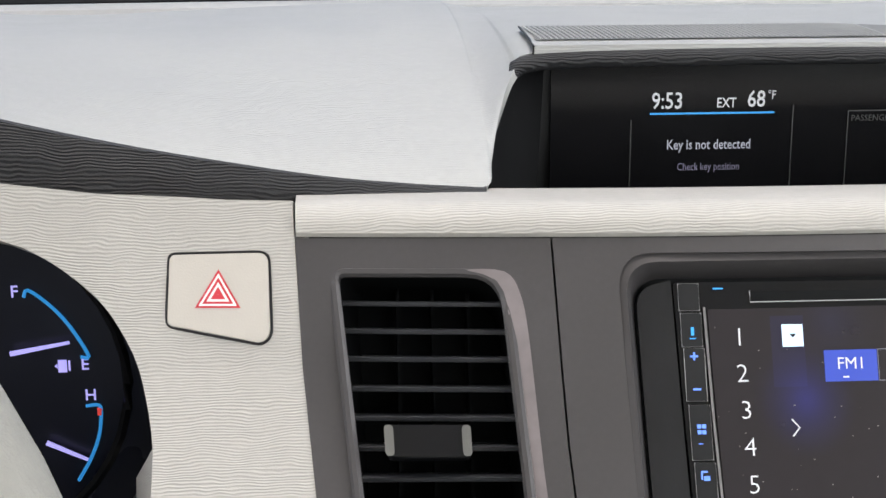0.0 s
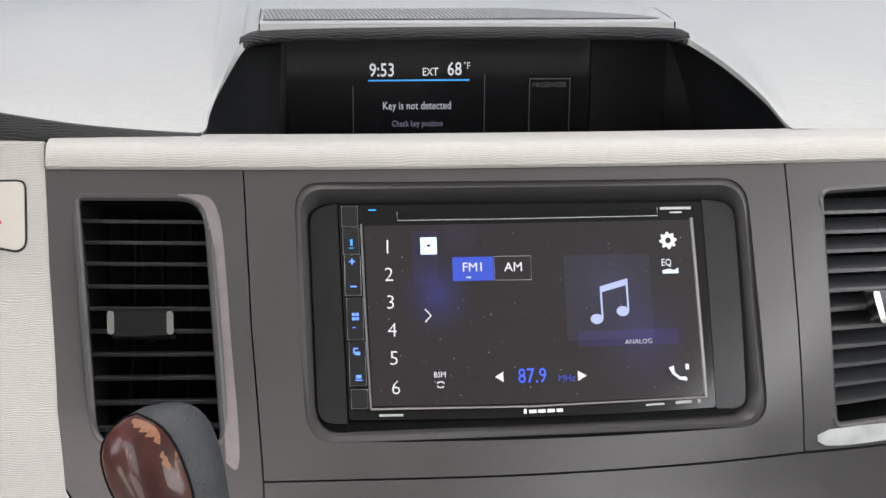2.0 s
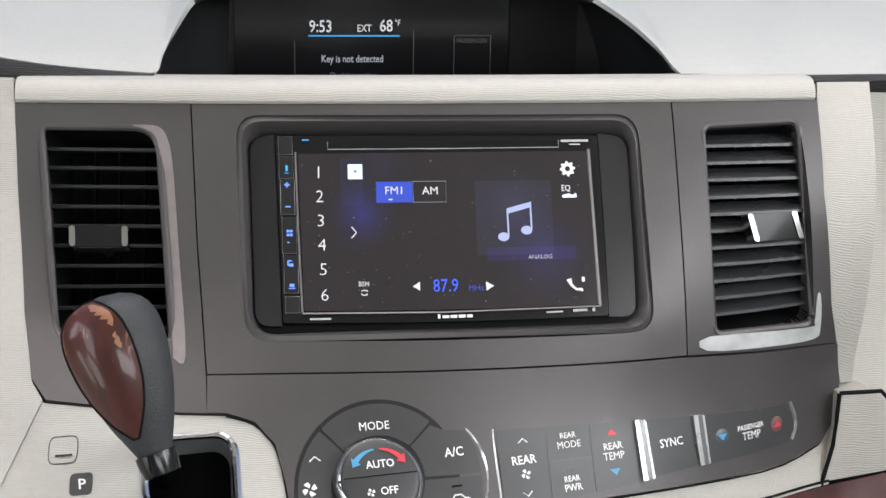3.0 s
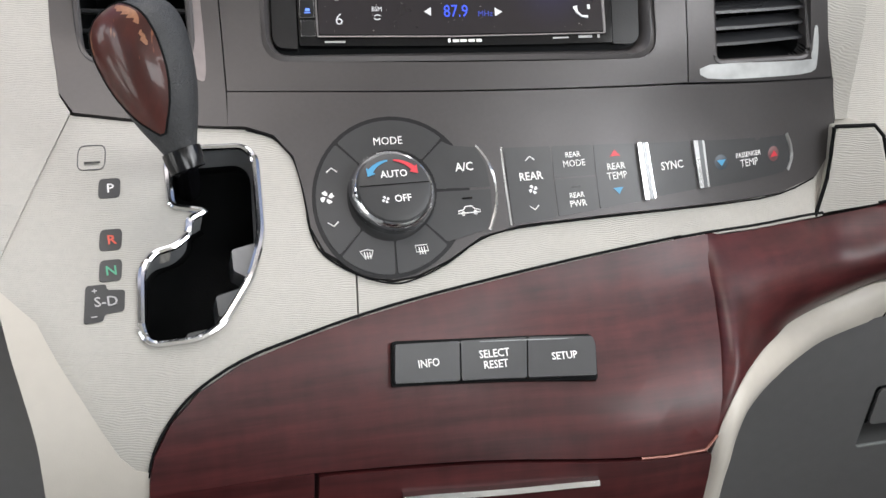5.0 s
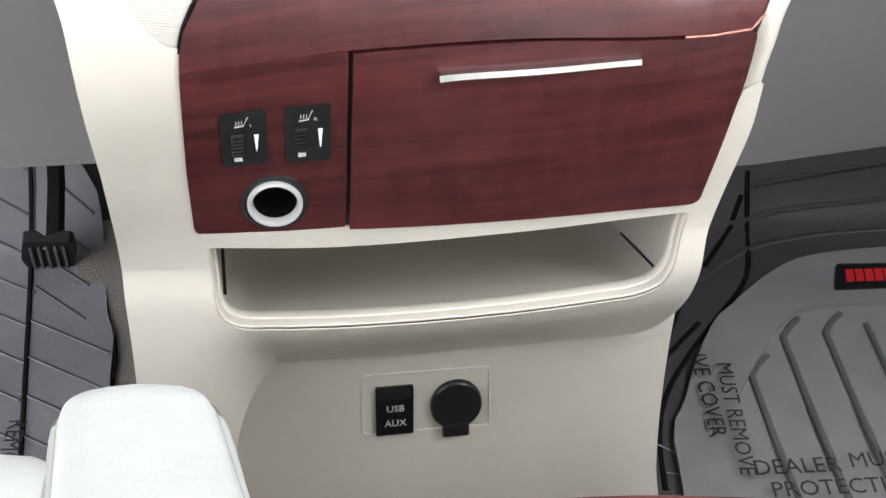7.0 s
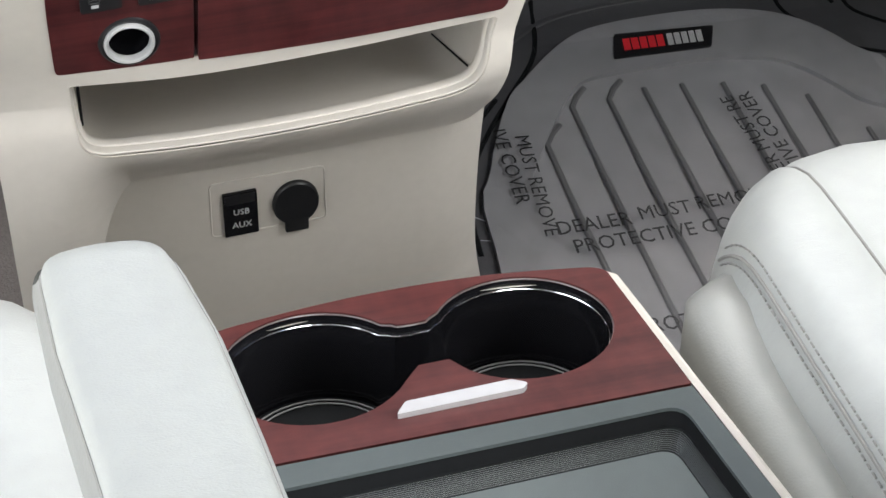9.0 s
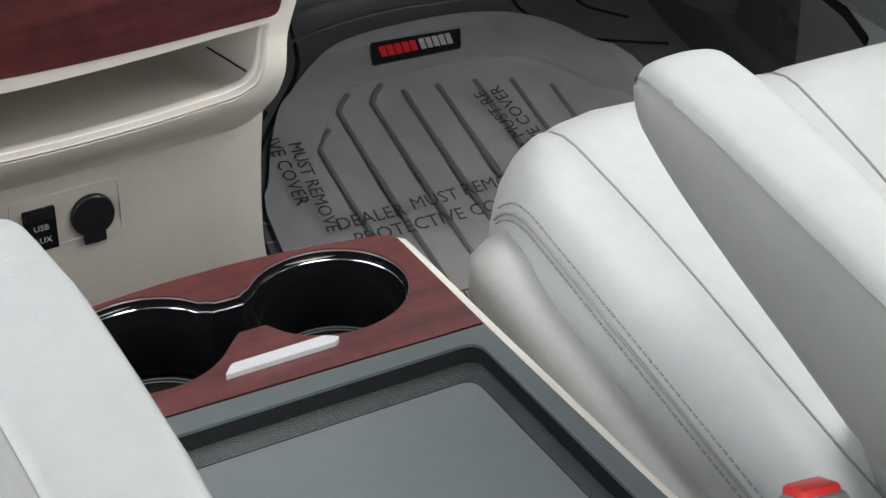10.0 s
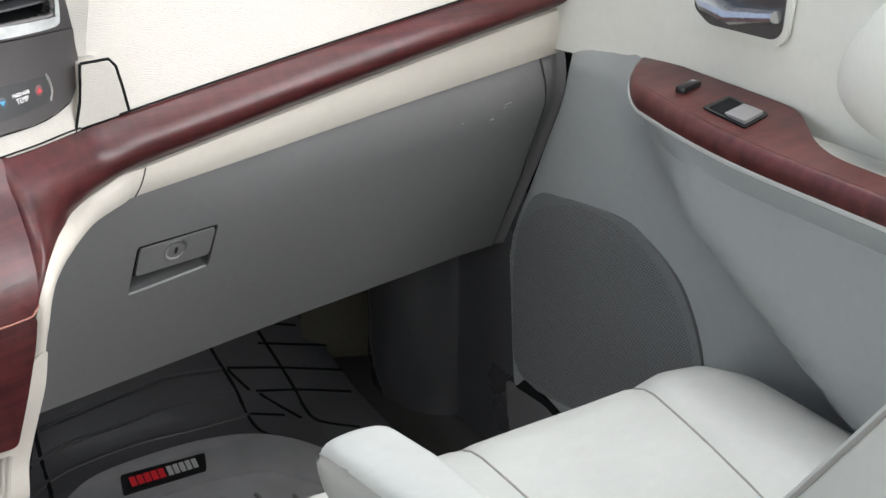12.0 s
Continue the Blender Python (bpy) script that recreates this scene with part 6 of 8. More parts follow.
def lens(x):
    """How far back the ridged field of the lid reaches."""
    return 0.016 + 0.088 * min(1.0, max(0.0, (0.092 - x) / 0.075)) ** 0.7


field = [[pad_point(Vector((x, 0.141, 0.818)), 0.016 + (lens(x) - 0.016) * f) + Vector((0, -0.0012, 0.0024)) for f in (0, 0.3, 0.6, 1.0)] for x in np.linspace(-0.1215, 0.0910, 30)]
part("lid_field", sheet([r[::-1] for r in field]), RIDGED, bin_t, "grey finely ridged field of the lid")
for x in np.arange(-0.1190, 0.030, 0.0023):
    part("lid_ridge", tube([pad_point(Vector((x - 0.004 * f, 0.141, 0.818)), 0.018 + (lens(x) - 0.020) * f) + Vector((0, -0.0014, 0.0026)) for f in (0, 0.5, 1.0)], 0.00042, 4), PAD, bin_t)
for x in (-0.1235, 0.0975):
    q = Vector((x, 0.141, 0.8178))
    part("lid_joint", tube([pad_point(q, t) + Vector((0, -0.002, 0.0016 - (0.009 if t == 0 else 0))) for t in (0, 0.0003, 0.03, 0.07, 0.12)], 0.0005, 5), BLACK, bin_t)
SCR = Surf(lambda x, z: (x, 0.1835, z))
disp = part("display", plate(rect(-0.110, 0.0605, 0.745, 0.8115, 0.002), SCR, 0, 0.002, 0.0005), BLACK_GLOSS, bin_t, "black gloss display")
for txt, x, z, h, mat, w in (("9:53", -0.0572, 0.7882, 0.0074, G_WHITE, 0.80), ("EXT", -0.0302, 0.7872, 0.0044, G_WHITE, 0.80), ("68", -0.0165, 0.7886, 0.0074, G_WHITE, 0.80), ("\u00b0F", -0.0095, 0.7905, 0.0040, G_WHITE, 0.80), ("Key is not detected", -0.0376, 0.7682, 0.0045, G_DIM, 0.76), ("Check key position", -0.0374, 0.7580, 0.0035, glow("lit dim lilac", (0.16, 0.15, 0.22), 0.4), 0.74), ("PASSENGER", 0.0375, 0.7795, 0.0028, glow("unlit grey", (0.05, 0.05, 0.05), 0.1), 0.95)):
    part("lettering", letters(txt, h, facing(SCR, x, z, 0.0008), width=w, bold=0.010 if h > 0.004 else 0), mat, disp, "lit display lettering")
part("blue_rule", bars([(0, 0, 0.0570, 0.0009)], facing(SCR, -0.0365, 0.7827, 0.0008)), G_CYAN, disp, "lit blue rule")
part("blank_panel", plate(rect(0.0612, 0.1040, 0.745, 0.8115, 0.001), SCR, 0.0004, 0.002, 0.0003), shade("brown-black satin plastic", (0.012, 0.0112, 0.0115), 0.8, vary=0.08, spec=0.15), bin_t, "blank satin panel beside the display")
DIMLINE = shade("dim display line", (0.06, 0.06, 0.062), 0.4)
for x0, x1, z1 in ((-0.0735, -0.0735, 0.780), (0.0006, 0.0006, 0.786), (0.0262, 0.0262, 0.783), (0.0492, 0.0492, 0.783)):
    part("display_line", bars([(0, 0, 0.0005, z1 - 0.747)], facing(SCR, x0, (z1 + 0.747) / 2, 0.0008)), DIMLINE, disp)
part("display_line", bars([(0, 0, 0.0230, 0.0005)], facing(SCR, 0.0377, 0.783, 0.0008)), DIMLINE, disp)

# ---- hazard button, start button ----
haz = thing("hazard_button", FACE.at(-0.248, 0.731, 0), "beige hazard warning button with a red triangle", "push button")
HZ = Surf(lambda x, z: BEZ.fn(x, z))
hb = part("button", plate(rounded([(-0.2655, 0.7580), (-0.2665, 0.7345), (-0.2330, 0.7285), (-0.2298, 0.7310), (-0.2303, 0.7570), (-0.2325, 0.7585)], 0.0025), HZ, 0.002, 0.004, 0.0010), BEIGE_SMOOTH, haz)
part("button_gap", tube([HZ.at(q[0], q[1], 0.0022) for q in rounded([(-0.2660, 0.7585), (-0.2670, 0.7340), (-0.2328, 0.7279), (-0.2292, 0.7308), (-0.2298, 0.7575), (-0.2323, 0.7591)], 0.0025)], 0.0005, 5, closed=True), BLACK, haz)
m = facing(HZ, -0.2482, 0.7443, 0.0032)


def tri(r, r2):
    bm = bmesh.new()
    a = [bm.verts.new(m @ Vector((r * math.cos(radians(90 + 120 * k)), r * 0.98 * math.sin(radians(90 + 120 * k)), 0.0002))) for k in range(3)]
    b = [bm.verts.new(m @ Vector((r2 * math.cos(radians(90 + 120 * k)), r2 * 0.98 * math.sin(radians(90 + 120 * k)), 0.0002))) for k in range(3)]
    for k in range(3):
        bm.faces.new((a[k], a[(k + 1) % 3], b[(k + 1) % 3], b[k]))
    return bm


part("red_triangle", merge(tri(0.0094, 0.0080), tri(0.0064, 0.0048), tri(0.0030, 0.0001)), RED, hb, "red double triangle")
part("white_triangle", merge(tri(0.0079, 0.0065), tri(0.0047, 0.0031)), PRINT, hb)
st = thing("start_button", FACE.at(-0.258, 0.605, 0), "round dark start button in the beige panel", "push button")
m = facing(BEZ, -0.2680, 0.6235, 0.001)
part("ring", lathe([(0.0260, 0.0), (0.0250, 0.0018), (0.0225, 0.0022), (0.0215, -0.002)], m, 32), SATIN, st)
part("cap", lathe([(0.0212, -0.002), (0.0205, 0.0015), (0.018, 0.002), (0.0, 0.001)], m, 32), BLACK_GLOSS, st)

# ---- instruments and steering wheel ----
clu = thing("instrument_cluster", (-0.36, 0.11, 0.63), "dark instrument cluster with blue lit fuel and temperature gauges", "instrument cluster")
CL = Surf(lambda x, z: (x, 0.112, z))
dial_face = part("dial_face", plate(ring_pts(-0.372, 0.688, 0.105, 0.088, 40), CL, -0.001, 0.004, 0.001), shade("navy black dial face", (0.012, 0.013, 0.022), 0.3, spec=0.4), clu)
part("inner_ring", tube([CL.at(q.x, q.y, 0.012) for q in ring_pts(-0.370, 0.690, 0.078, 0.072, 40)], 0.0022, 6, closed=True), BLACK_GLOSS, clu)
arc1 = spline([(-0.3335, 0.7235), (-0.3318, 0.7265), (-0.3250, 0.7215), (-0.3185, 0.7145), (-0.3130, 0.7060), (-0.3090, 0.6975), (-0.3125, 0.6975)], 4, False)
arc2 = spline([(-0.3115, 0.6762), (-0.3058, 0.6762), (-0.3058, 0.6700), (-0.3072, 0.6620), (-0.3110, 0.6525), (-0.3165, 0.6430)], 4, False)
part("fuel_arc", tube([CL.at(q.x, q.y, 0.0010) for q in arc1], 0.0008, 5), G_CYAN, dial_face, "lit blue fuel arc")
part("heat_arc", tube([CL.at(q.x, q.y, 0.0010) for q in arc2], 0.0008, 5), G_CYAN, dial_face, "lit blue temperature arc")
part("heat_mark", tube([CL.at(-0.3060, 0.6752, 0.0012), CL.at(-0.3060, 0.6722, 0.0012)], 0.0011, 5), G_ORANGE, dial_face)
for a, b in (((-0.3400, 0.7005), (-0.3160, 0.7048)), ((-0.3280, 0.6615), (-0.3115, 0.6535))):
    part("needle", tube([CL.at(*a, 0.004), CL.at(*b, 0.004)], lambda s: 0.0011 - 0.0004 * s, 6), G_LILAC, dial_face, "lit lilac needle")
for txt, x, z, h in (("F", -0.3372, 0.7258, 0.0050), ("E", -0.3108, 0.6942, 0.0048), ("H", -0.3092, 0.6808, 0.0048)):
    part("lettering", letters(txt, h, facing(CL, x, z, 0.0010) @ Matrix.Shear("XZ", 4, (0.0, 0.0)), bold=0.01), G_LILAC, dial_face)
part("pump_icon", merge(bars([(-0.0004, 0, 0.0036, 0.0054), (0.0024, 0.0002, 0.0008, 0.0044)], facing(CL, -0.3195, 0.6938, 0.0010)), flat([(-0.0036, 0), (-0.0024, 0.0012), (-0.0024, -0.0012)], facing(CL, -0.3195, 0.6938, 0.0010))), G_LILAC, dial_face)
RIM = shade("worn grey wheel leather", (0.30, 0.29, 0.26), 0.5, vary=0.08, grain=200, bump=0.4, bump_scale=900)
sw = thing("steering_wheel", (-0.46, -0.22, 0.70), "pale grey leather steering wheel rim", "steering wheel")
SM = Matrix.Translation((-0.4455, -0.245, 0.693)) @ Matrix.Rotation(radians(66), 4, "X")
part("rim", tube([SM @ Vector((0.192 * math.cos(a), 0.192 * math.sin(a), 0)) for a in np.linspace(0, 2 * math.pi, 64, endpoint=False)], 0.0155, 14, closed=True), RIM, sw)
part("hub", lathe([(0.075, -0.03), (0.075, 0.0), (0.05, 0.015), (0.0, 0.02)], SM, 28), LEATHER_SIDE_SHADED, sw)
for a in (200, 340, 270):
    part("spoke", tube([SM @ Vector((0.06 * math.cos(radians(a)), 0.06 * math.sin(radians(a)), -0.005)), SM @ Vector((0.188 * math.cos(radians(a)), 0.188 * math.sin(radians(a)), 0))], 0.014, 8, flat=0.5), GREY_DARK, sw)
part("column", tube([SM @ Vector((0, 0, -0.02)), SM @ Vector((0, 0, -0.22))], 0.035, 12), GREY_DARK, sw)

# ---- glovebox latch ----
lat = thing("glovebox_latch", GLOVE.at(0.32, 0.37, 0), "grey glovebox latch with a round key lock", "latch")
part("pocket", plate(rounded([(0.2805, 0.3690), (0.3605, 0.3800), (0.3625, 0.4285), (0.2815, 0.4245)], 0.004), GLOVE, -0.016, 0.002, 0), CAVE, lat)
part("pocket_wall", sheet([[GLOVE.at(q[0], q[1], 0.0) for q in rounded([(0.2805, 0.3690), (0.3605, 0.3800), (0.3625, 0.4285), (0.2815, 0.4245)], 0.004)], [GLOVE.at(q[0], q[1], -0.017) for q in rounded([(0.2825, 0.3730), (0.3585, 0.3835), (0.3605, 0.4265), (0.2835, 0.4225)], 0.004)]], closed=True), GREY_DARK, lat)
part("paddle_gap", tube([GLOVE.at(u, v, 0.0012) for u, v in ((0.2826, 0.3920), (0.2832, 0.4190), (0.2850, 0.4228), (0.3580, 0.4268), (0.3606, 0.4250), (0.3600, 0.3960))], 0.0009, 5), CAVE, lat)
# Paler grey paints the light caught by the pocket's lower ledge.
part("pocket_lip", tube([GLOVE.at(u, v, 0.0012) for u, v in ((0.2820, 0.3700), (0.30, 0.3722), (0.32, 0.3750), (0.3585, 0.3803))], 0.0013, 6), DOOR_GREY, lat, "lower lip of the latch pocket, its lit edge in paler grey")
part("paddle", plate(rounded([(0.2842, 0.3915), (0.3586, 0.3955), (0.3596, 0.4256), (0.2844, 0.4216)], 0.004), GLOVE, 0.0015, 0.008, 0.0014), GREY, lat, "grey lifting paddle")
m = facing(GLOVE, 0.3215, 0.4110, 0.002)
part("lock", lathe([(0.0115, 0.0), (0.0112, 0.0012), (0.0092, 0.0015), (0.0088, 0.0004), (0.0, 0.0006)], m, 28), SATIN, lat, "silver key lock")
part("keyhole", bars([(0, 0, 0.0030, 0.0072)], m, 0.0012), BLACK, lat)

# ---- usb and lidded socket ----
SOCKETS = Surf(lambda x, z: (x, COLUMN.fn(x, z)[1] - 0.0056, z))
usb = thing("usb_socket_panel", SOCKETS.at(-0.035, 0.16, 0), "beige inset with a USB and AUX socket and a capped outlet", "socket panel")
inset = rounded([(-0.0760, 0.1590), (0.0060, 0.1585), (0.0050, 0.2065), (-0.0752, 0.2070)], 0.004)
part("inset", tube([SOCKETS.at(q[0], q[1], 0.0005) for q in inset], 0.0007, 6, closed=True), BEIGE_SMOOTH, usb)
port = part("port", plate(rect(-0.0672, -0.0432, 0.1585, 0.1970, 0.0012), SOCKETS, 0.002, 0.004, 0.0008), BLACK_GLOSS, usb, "black USB and AUX socket cover")
part("port_lid", plate(rect(-0.0660, -0.0446, 0.1880, 0.1960, 0.001), SOCKETS, 0.0030, 0.002, 0.0006), BLACK, port)
for txt, z in (("USB", 0.1800), ("AUX", 0.1682)):
    part("lettering", letters(txt, 0.0052, facing(SOCKETS, -0.0548, z, 0.0032), width=0.9, bold=0.01), PRINT_DIM, port, "grey lettering")
m = facing(SOCKETS, -0.0160, 0.1790, 0.001) @ Matrix.Diagonal((1.0, 1.16, 1.0, 1.0))
capb = part("outlet_cap", lathe([(0.0165, 0.0), (0.0165, 0.003), (0.0155, 0.0042), (0.0, 0.0048)], m, 36), BLACK, usb, "black rubber outlet cap")
part("cap_tab", block((0.0170, 0.010, 0.005), m @ Matrix.Translation((0.0, -0.0165, 0.0022)), 0.0012), BLACK, capb)

# ---- centre console ----
con = thing("centre_console", (0, -0.65, 0.03), "centre console with veneer top, cup holders and tray lid", "centre console")
wood_out = rounded([(-0.1240, -0.3265), (-0.105, -0.3180), (-0.037, -0.3085), (0.036, -0.3090), (0.094, -0.3190), (0.1000, -0.3240), (0.1052, -0.4225), (-0.1300, -0.4225)], [0.003, 0.01, 0.04, 0.04, 0.006, 0.003, 0.0008, 0.0008])
cup = [Vector((0.0425 + 0.0462 * math.cos(radians(a)), -0.3570 + 0.0417 * math.sin(radians(a)))) for a in np.linspace(146, -142, 40)]
cup += [Vector((-0.0005, -0.3725)), Vector((-0.0160, -0.3728))]
cup += [Vector((-0.0645 + 0.0470 * math.cos(radians(a)), -0.3592 + 0.0432 * math.sin(radians(a)))) for a in np.linspace(-34, -326, 40)]
cup += [Vector((-0.0205, -0.3365)), Vector((-0.0180, -0.3388)), Vector((-0.0100, -0.3392)), Vector((-0.0030, -0.3388)), Vector((0.0002, -0.3360))]
part("veneer_top", plate(wood_out, TOP, 0.002, 0.012, 0.0012, holes=[cup]), WOOD_TOP, con, "glossy red-brown veneer round the cup holders")
part("cup_rim", tube([TOP.at(q.x, q.y, 0.0018) for q in cup], 0.0005, 6, closed=True), SMOKED, con, "thin chrome cup rim")
cmid = [Vector((0.0425, -0.3570)) if q.x > -0.0075 else Vector((-0.0645, -0.3592)) for q in cup]
inner_c = [c + (q - c) * 0.93 for q, c in zip(cup, cmid)]
part("cup_wall", sheet([[TOP.at(q.x, q.y, 0.001) for q in cup], [TOP.at(q.x, q.y, -0.006) for q in [c + (q - c) * 0.975 for q, c in zip(cup, cmid)]], [TOP.at(q.x, q.y, -0.050) for q in inner_c]], closed=True), BLACK_GLOSS, con, "black cup holder walls")
part("cup_rim", tube([TOP.at(q.x, q.y, -0.0035) for q in [c + (q - c) * 0.962 for q, c in zip(cup, cmid)]], 0.0004, 6, closed=True), CHROME, con, "thin chrome inner cup rim")
part("cup_floor", plate([(-0.116, -0.41), (0.098, -0.41), (0.098, -0.31), (-0.116, -0.31)], TOP, -0.0505, 0.002, 0), CAVE, con)
for cx, cy in ((0.0425, -0.3570), (-0.0645, -0.3592)):
    for r in (0.0405, 0.0375):
        part("cup_ring", tube([TOP.at(cx + r * math.cos(a), cy + r * 0.92 * math.sin(a), -0.0496) for a in np.linspace(0, 2 * math.pi, 40, endpoint=False)], 0.0005, 5, closed=True), GREY, con)
part("latch_bar", plate(rounded([(-0.0362, -0.4085), (0.0262, -0.4070), (0.0295, -0.4035), (0.0225, -0.3990), (-0.0300, -0.4005)], 0.0015), TOP, 0.0045, 0.004, 0.0018), shade("pale brushed silver", (0.50, 0.50, 0.50), 0.42, metal=0.55, vary=0.06), con, "brushed silver lid latch")
frame_o = [(-0.1300, -0.4245), (0.1045, -0.4245), (0.1190, -0.62), (0.1260, -0.98), (-0.1500, -0.98), (-0.1420, -0.62)]
frame_i = rounded([(-0.1200, -0.4400), (0.0945, -0.4360), (0.1060, -0.62), (0.1120, -0.96), (-0.1370, -0.96), (-0.1300, -0.62)], [0.010, 0.010, 0.05, 0.01, 0.01, 0.05], 5)
part("tray_frame", plate(frame_o, TOP, 0.002, 0.03, 0.0015, holes=[frame_i], step=0.03), LID, con, "slate grey tray rim")
RIDGE = shade("dark slate ridges", (0.030, 0.035, 0.036), 0.34, vary=0.1)
dn = [Vector((-0.0125 + (q.x + 0.0125) * 0.91, -0.70 + (q.y + 0.70) * 0.945)) for q in frame_i]
for k in range(3, 14):
    f = k / 14
    part("tray_ridge", tube([TOP.at(a.x + (b.x - a.x) * f, a.y + (b.y - a.y) * f, -0.0062 - 0.0026 * f) for a, b in zip(frame_i, dn)], 0.00035, 4, closed=True), RIDGE, con, "fine ridge round the tray")
# Dark slope, its matte black also painting the shadow line below the rim.
part("tray_slope", sheet([[TOP.at(q.x, q.y, 0.0015) for q in frame_i], [TOP.at(a.x * 0.97 + b.x * 0.03, a.y * 0.97 + b.y * 0.03, -0.0005) for a, b in zip(frame_i, dn)], [TOP.at(a.x * 0.90 + b.x * 0.10, a.y * 0.90 + b.y * 0.10, -0.0062) for a, b in zip(frame_i, dn)], [TOP.at(q.x, q.y, -0.009) for q in dn]], closed=True), CAVE, con, "dark ridged tray slope, the rim's shadow line in its black")
TRAY = shade("slate matte mat", (0.075, 0.088, 0.087), 0.5, vary=0.08, bump=0.25, bump_scale=1800)
part("tray_floor", plate(dn, TOP, -0.0089, 0.003, 0, step=0.04), TRAY, con, "slate grey textured tray floor")
rows_r, rows_l = [], []
for y, x0 in ((-0.3185, 0.0945), (-0.3215, 0.0985), (-0.326, 0.1006), (-0.36, 0.1028), (-0.42, 0.1062), (-0.52, 0.1130), (-0.62, 0.1200), (-0.80, 0.1240), (-1.0, 0.1270)):
    z = TOP.fn(0, y)[2] - (0.007 if y > -0.319 else 0.0015 if y > -0.322 else 0)
    rows_r.append([Vector((x0, y, z + 0.0015)), Vector((x0 + 0.0028, y, z + 0.0021)), Vector((x0 + 0.0048, y, z + 0.0010)), Vector((x0 + 0.0062, y, z - 0.003)), Vector((x0 + 0.0072, y, z - 0.06)), Vector((x0 + 0.004, y, 0.01))])
    rows_l.append([Vector((-0.0250 - q.x, q.y, q.z)) for q in rows_r[-1]])
part("side_panel", sheet(rows_r), BEIGE_SMOOTH, con, "beige console side")
part("side_panel", sheet([r[::-1] for r in rows_l]), BEIGE_SMOOTH, con, "beige console side")
rows = []
for x in np.linspace(-0.1225, 0.0975, 13):
    y = -0.3110 - 0.95 * (x + 0.0125) ** 2
    z = TOP.fn(0, y)[2]
    rows.append([Vector((x, y - 0.004, z - 0.001)), Vector((x, y + 0.0005, z - 0.003)), Vector((x, y + 0.002, z - 0.02)), Vector((x, y + 0.010, 0.17)), Vector((x, y + 0.02, 0.01))])
part("nose", sheet(rows), BEIGE_SMOOTH, con, "beige console nose")

# ---- floor mats ----
def ground_curve(points, off, n=4):
    return [MAT.at(q.x, q.y, off) for q in spline(points, n, False)]


EDGE_RUBBER = shade("charcoal border rubber", (0.052, 0.052, 0.056), 0.55, vary=0.12, grain=50, bump=0.2, bump_scale=400, coat=0.06)
RIB = shade("grey rib rubber", (0.10, 0.099, 0.103), 0.5, vary=0.12, grain=60, bump=0.2, bump_scale=500, coat=0.15)
FILM = shade("film-covered grey rubber", (0.235, 0.232, 0.242), 0.42, vary=0.14, grain=40, bump=0.3, bump_scale=300, coat=0.45)
fm = thing("protective_film", (0.37, -0.05, 0.03), "clear crinkled protective film lying on the passenger floor mat", "plastic film")
mt = thing("floor_mat", (0.4, 0.05, 0.02), "dark grey rubber floor mat with ribs and a badge, film-covered", "floor mat", "front floor mats")
out = [(0.135, -0.45), (0.135, 0.02), (0.168, 0.13), (0.225, 0.25), (0.275, 0.36), (0.36, 0.425), (0.55, 0.435), (0.665, 0.41), (0.680, 0.32), (0.675, 0.20), (0.675, -0.45)]
inn = [(0.160, -0.42), (0.164, 0.02), (0.187, 0.110), (0.224, 0.184), (0.250, 0.211), (0.289, 0.244), (0.330, 0.264), (0.400, 0.270), (0.470, 0.266), (0.530, 0.245), (0.575, 0.195), (0.615, 0.10), (0.625, -0.42)]
well = [(0.190, -0.40), (0.194, 0.02), (0.213, 0.080), (0.234, 0.116), (0.257, 0.149), (0.286, 0.185), (0.312, 0.201), (0.380, 0.204), (0.450, 0.202), (0.505, 0.185), (0.55, 0.13), (0.59, 0.05), (0.60, -0.40)]
part("mat_edge", plate(spline(out, 4), MAT, 0.003, 0.006, 0.002, step=0.04), EDGE_RUBBER, mt, "charcoal outer border")
part("mat_panel", plate(spline(inn, 4), MAT, 0.0075, 0.006, 0.004, step=0.04, holes=[spline(well, 4)]), FILM, mt, "grey raised border")
part("mat_well", plate(spline(well, 4), MAT, 0.0066, 0.001, 0.0, step=0.04), FILM, mt, "grey ribbed centre")
for x, y1 in ((0.246, 0.137), (0.283, 0.177), (0.320, 0.180), (0.357, 0.188), (0.394, 0.186), (0.433, 0.180), (0.470, 0.170), (0.506, 0.150), (0.545, 0.10)):
    tip = [(x + 0.019, y1 + 0.016), (x + 0.008, y1 + 0.006)] if x < 0.34 else []
    part("rib", tube([MAT.at(a, b, 0.0074) for a, b in tip + [(x, y1 - 0.006), (x + 0.001, y1 - 0.06), (x + 0.002, 0.0), (x, -0.12), (x, -0.30)]], 0.0030, 6, flat=0.6), RIB, mt)
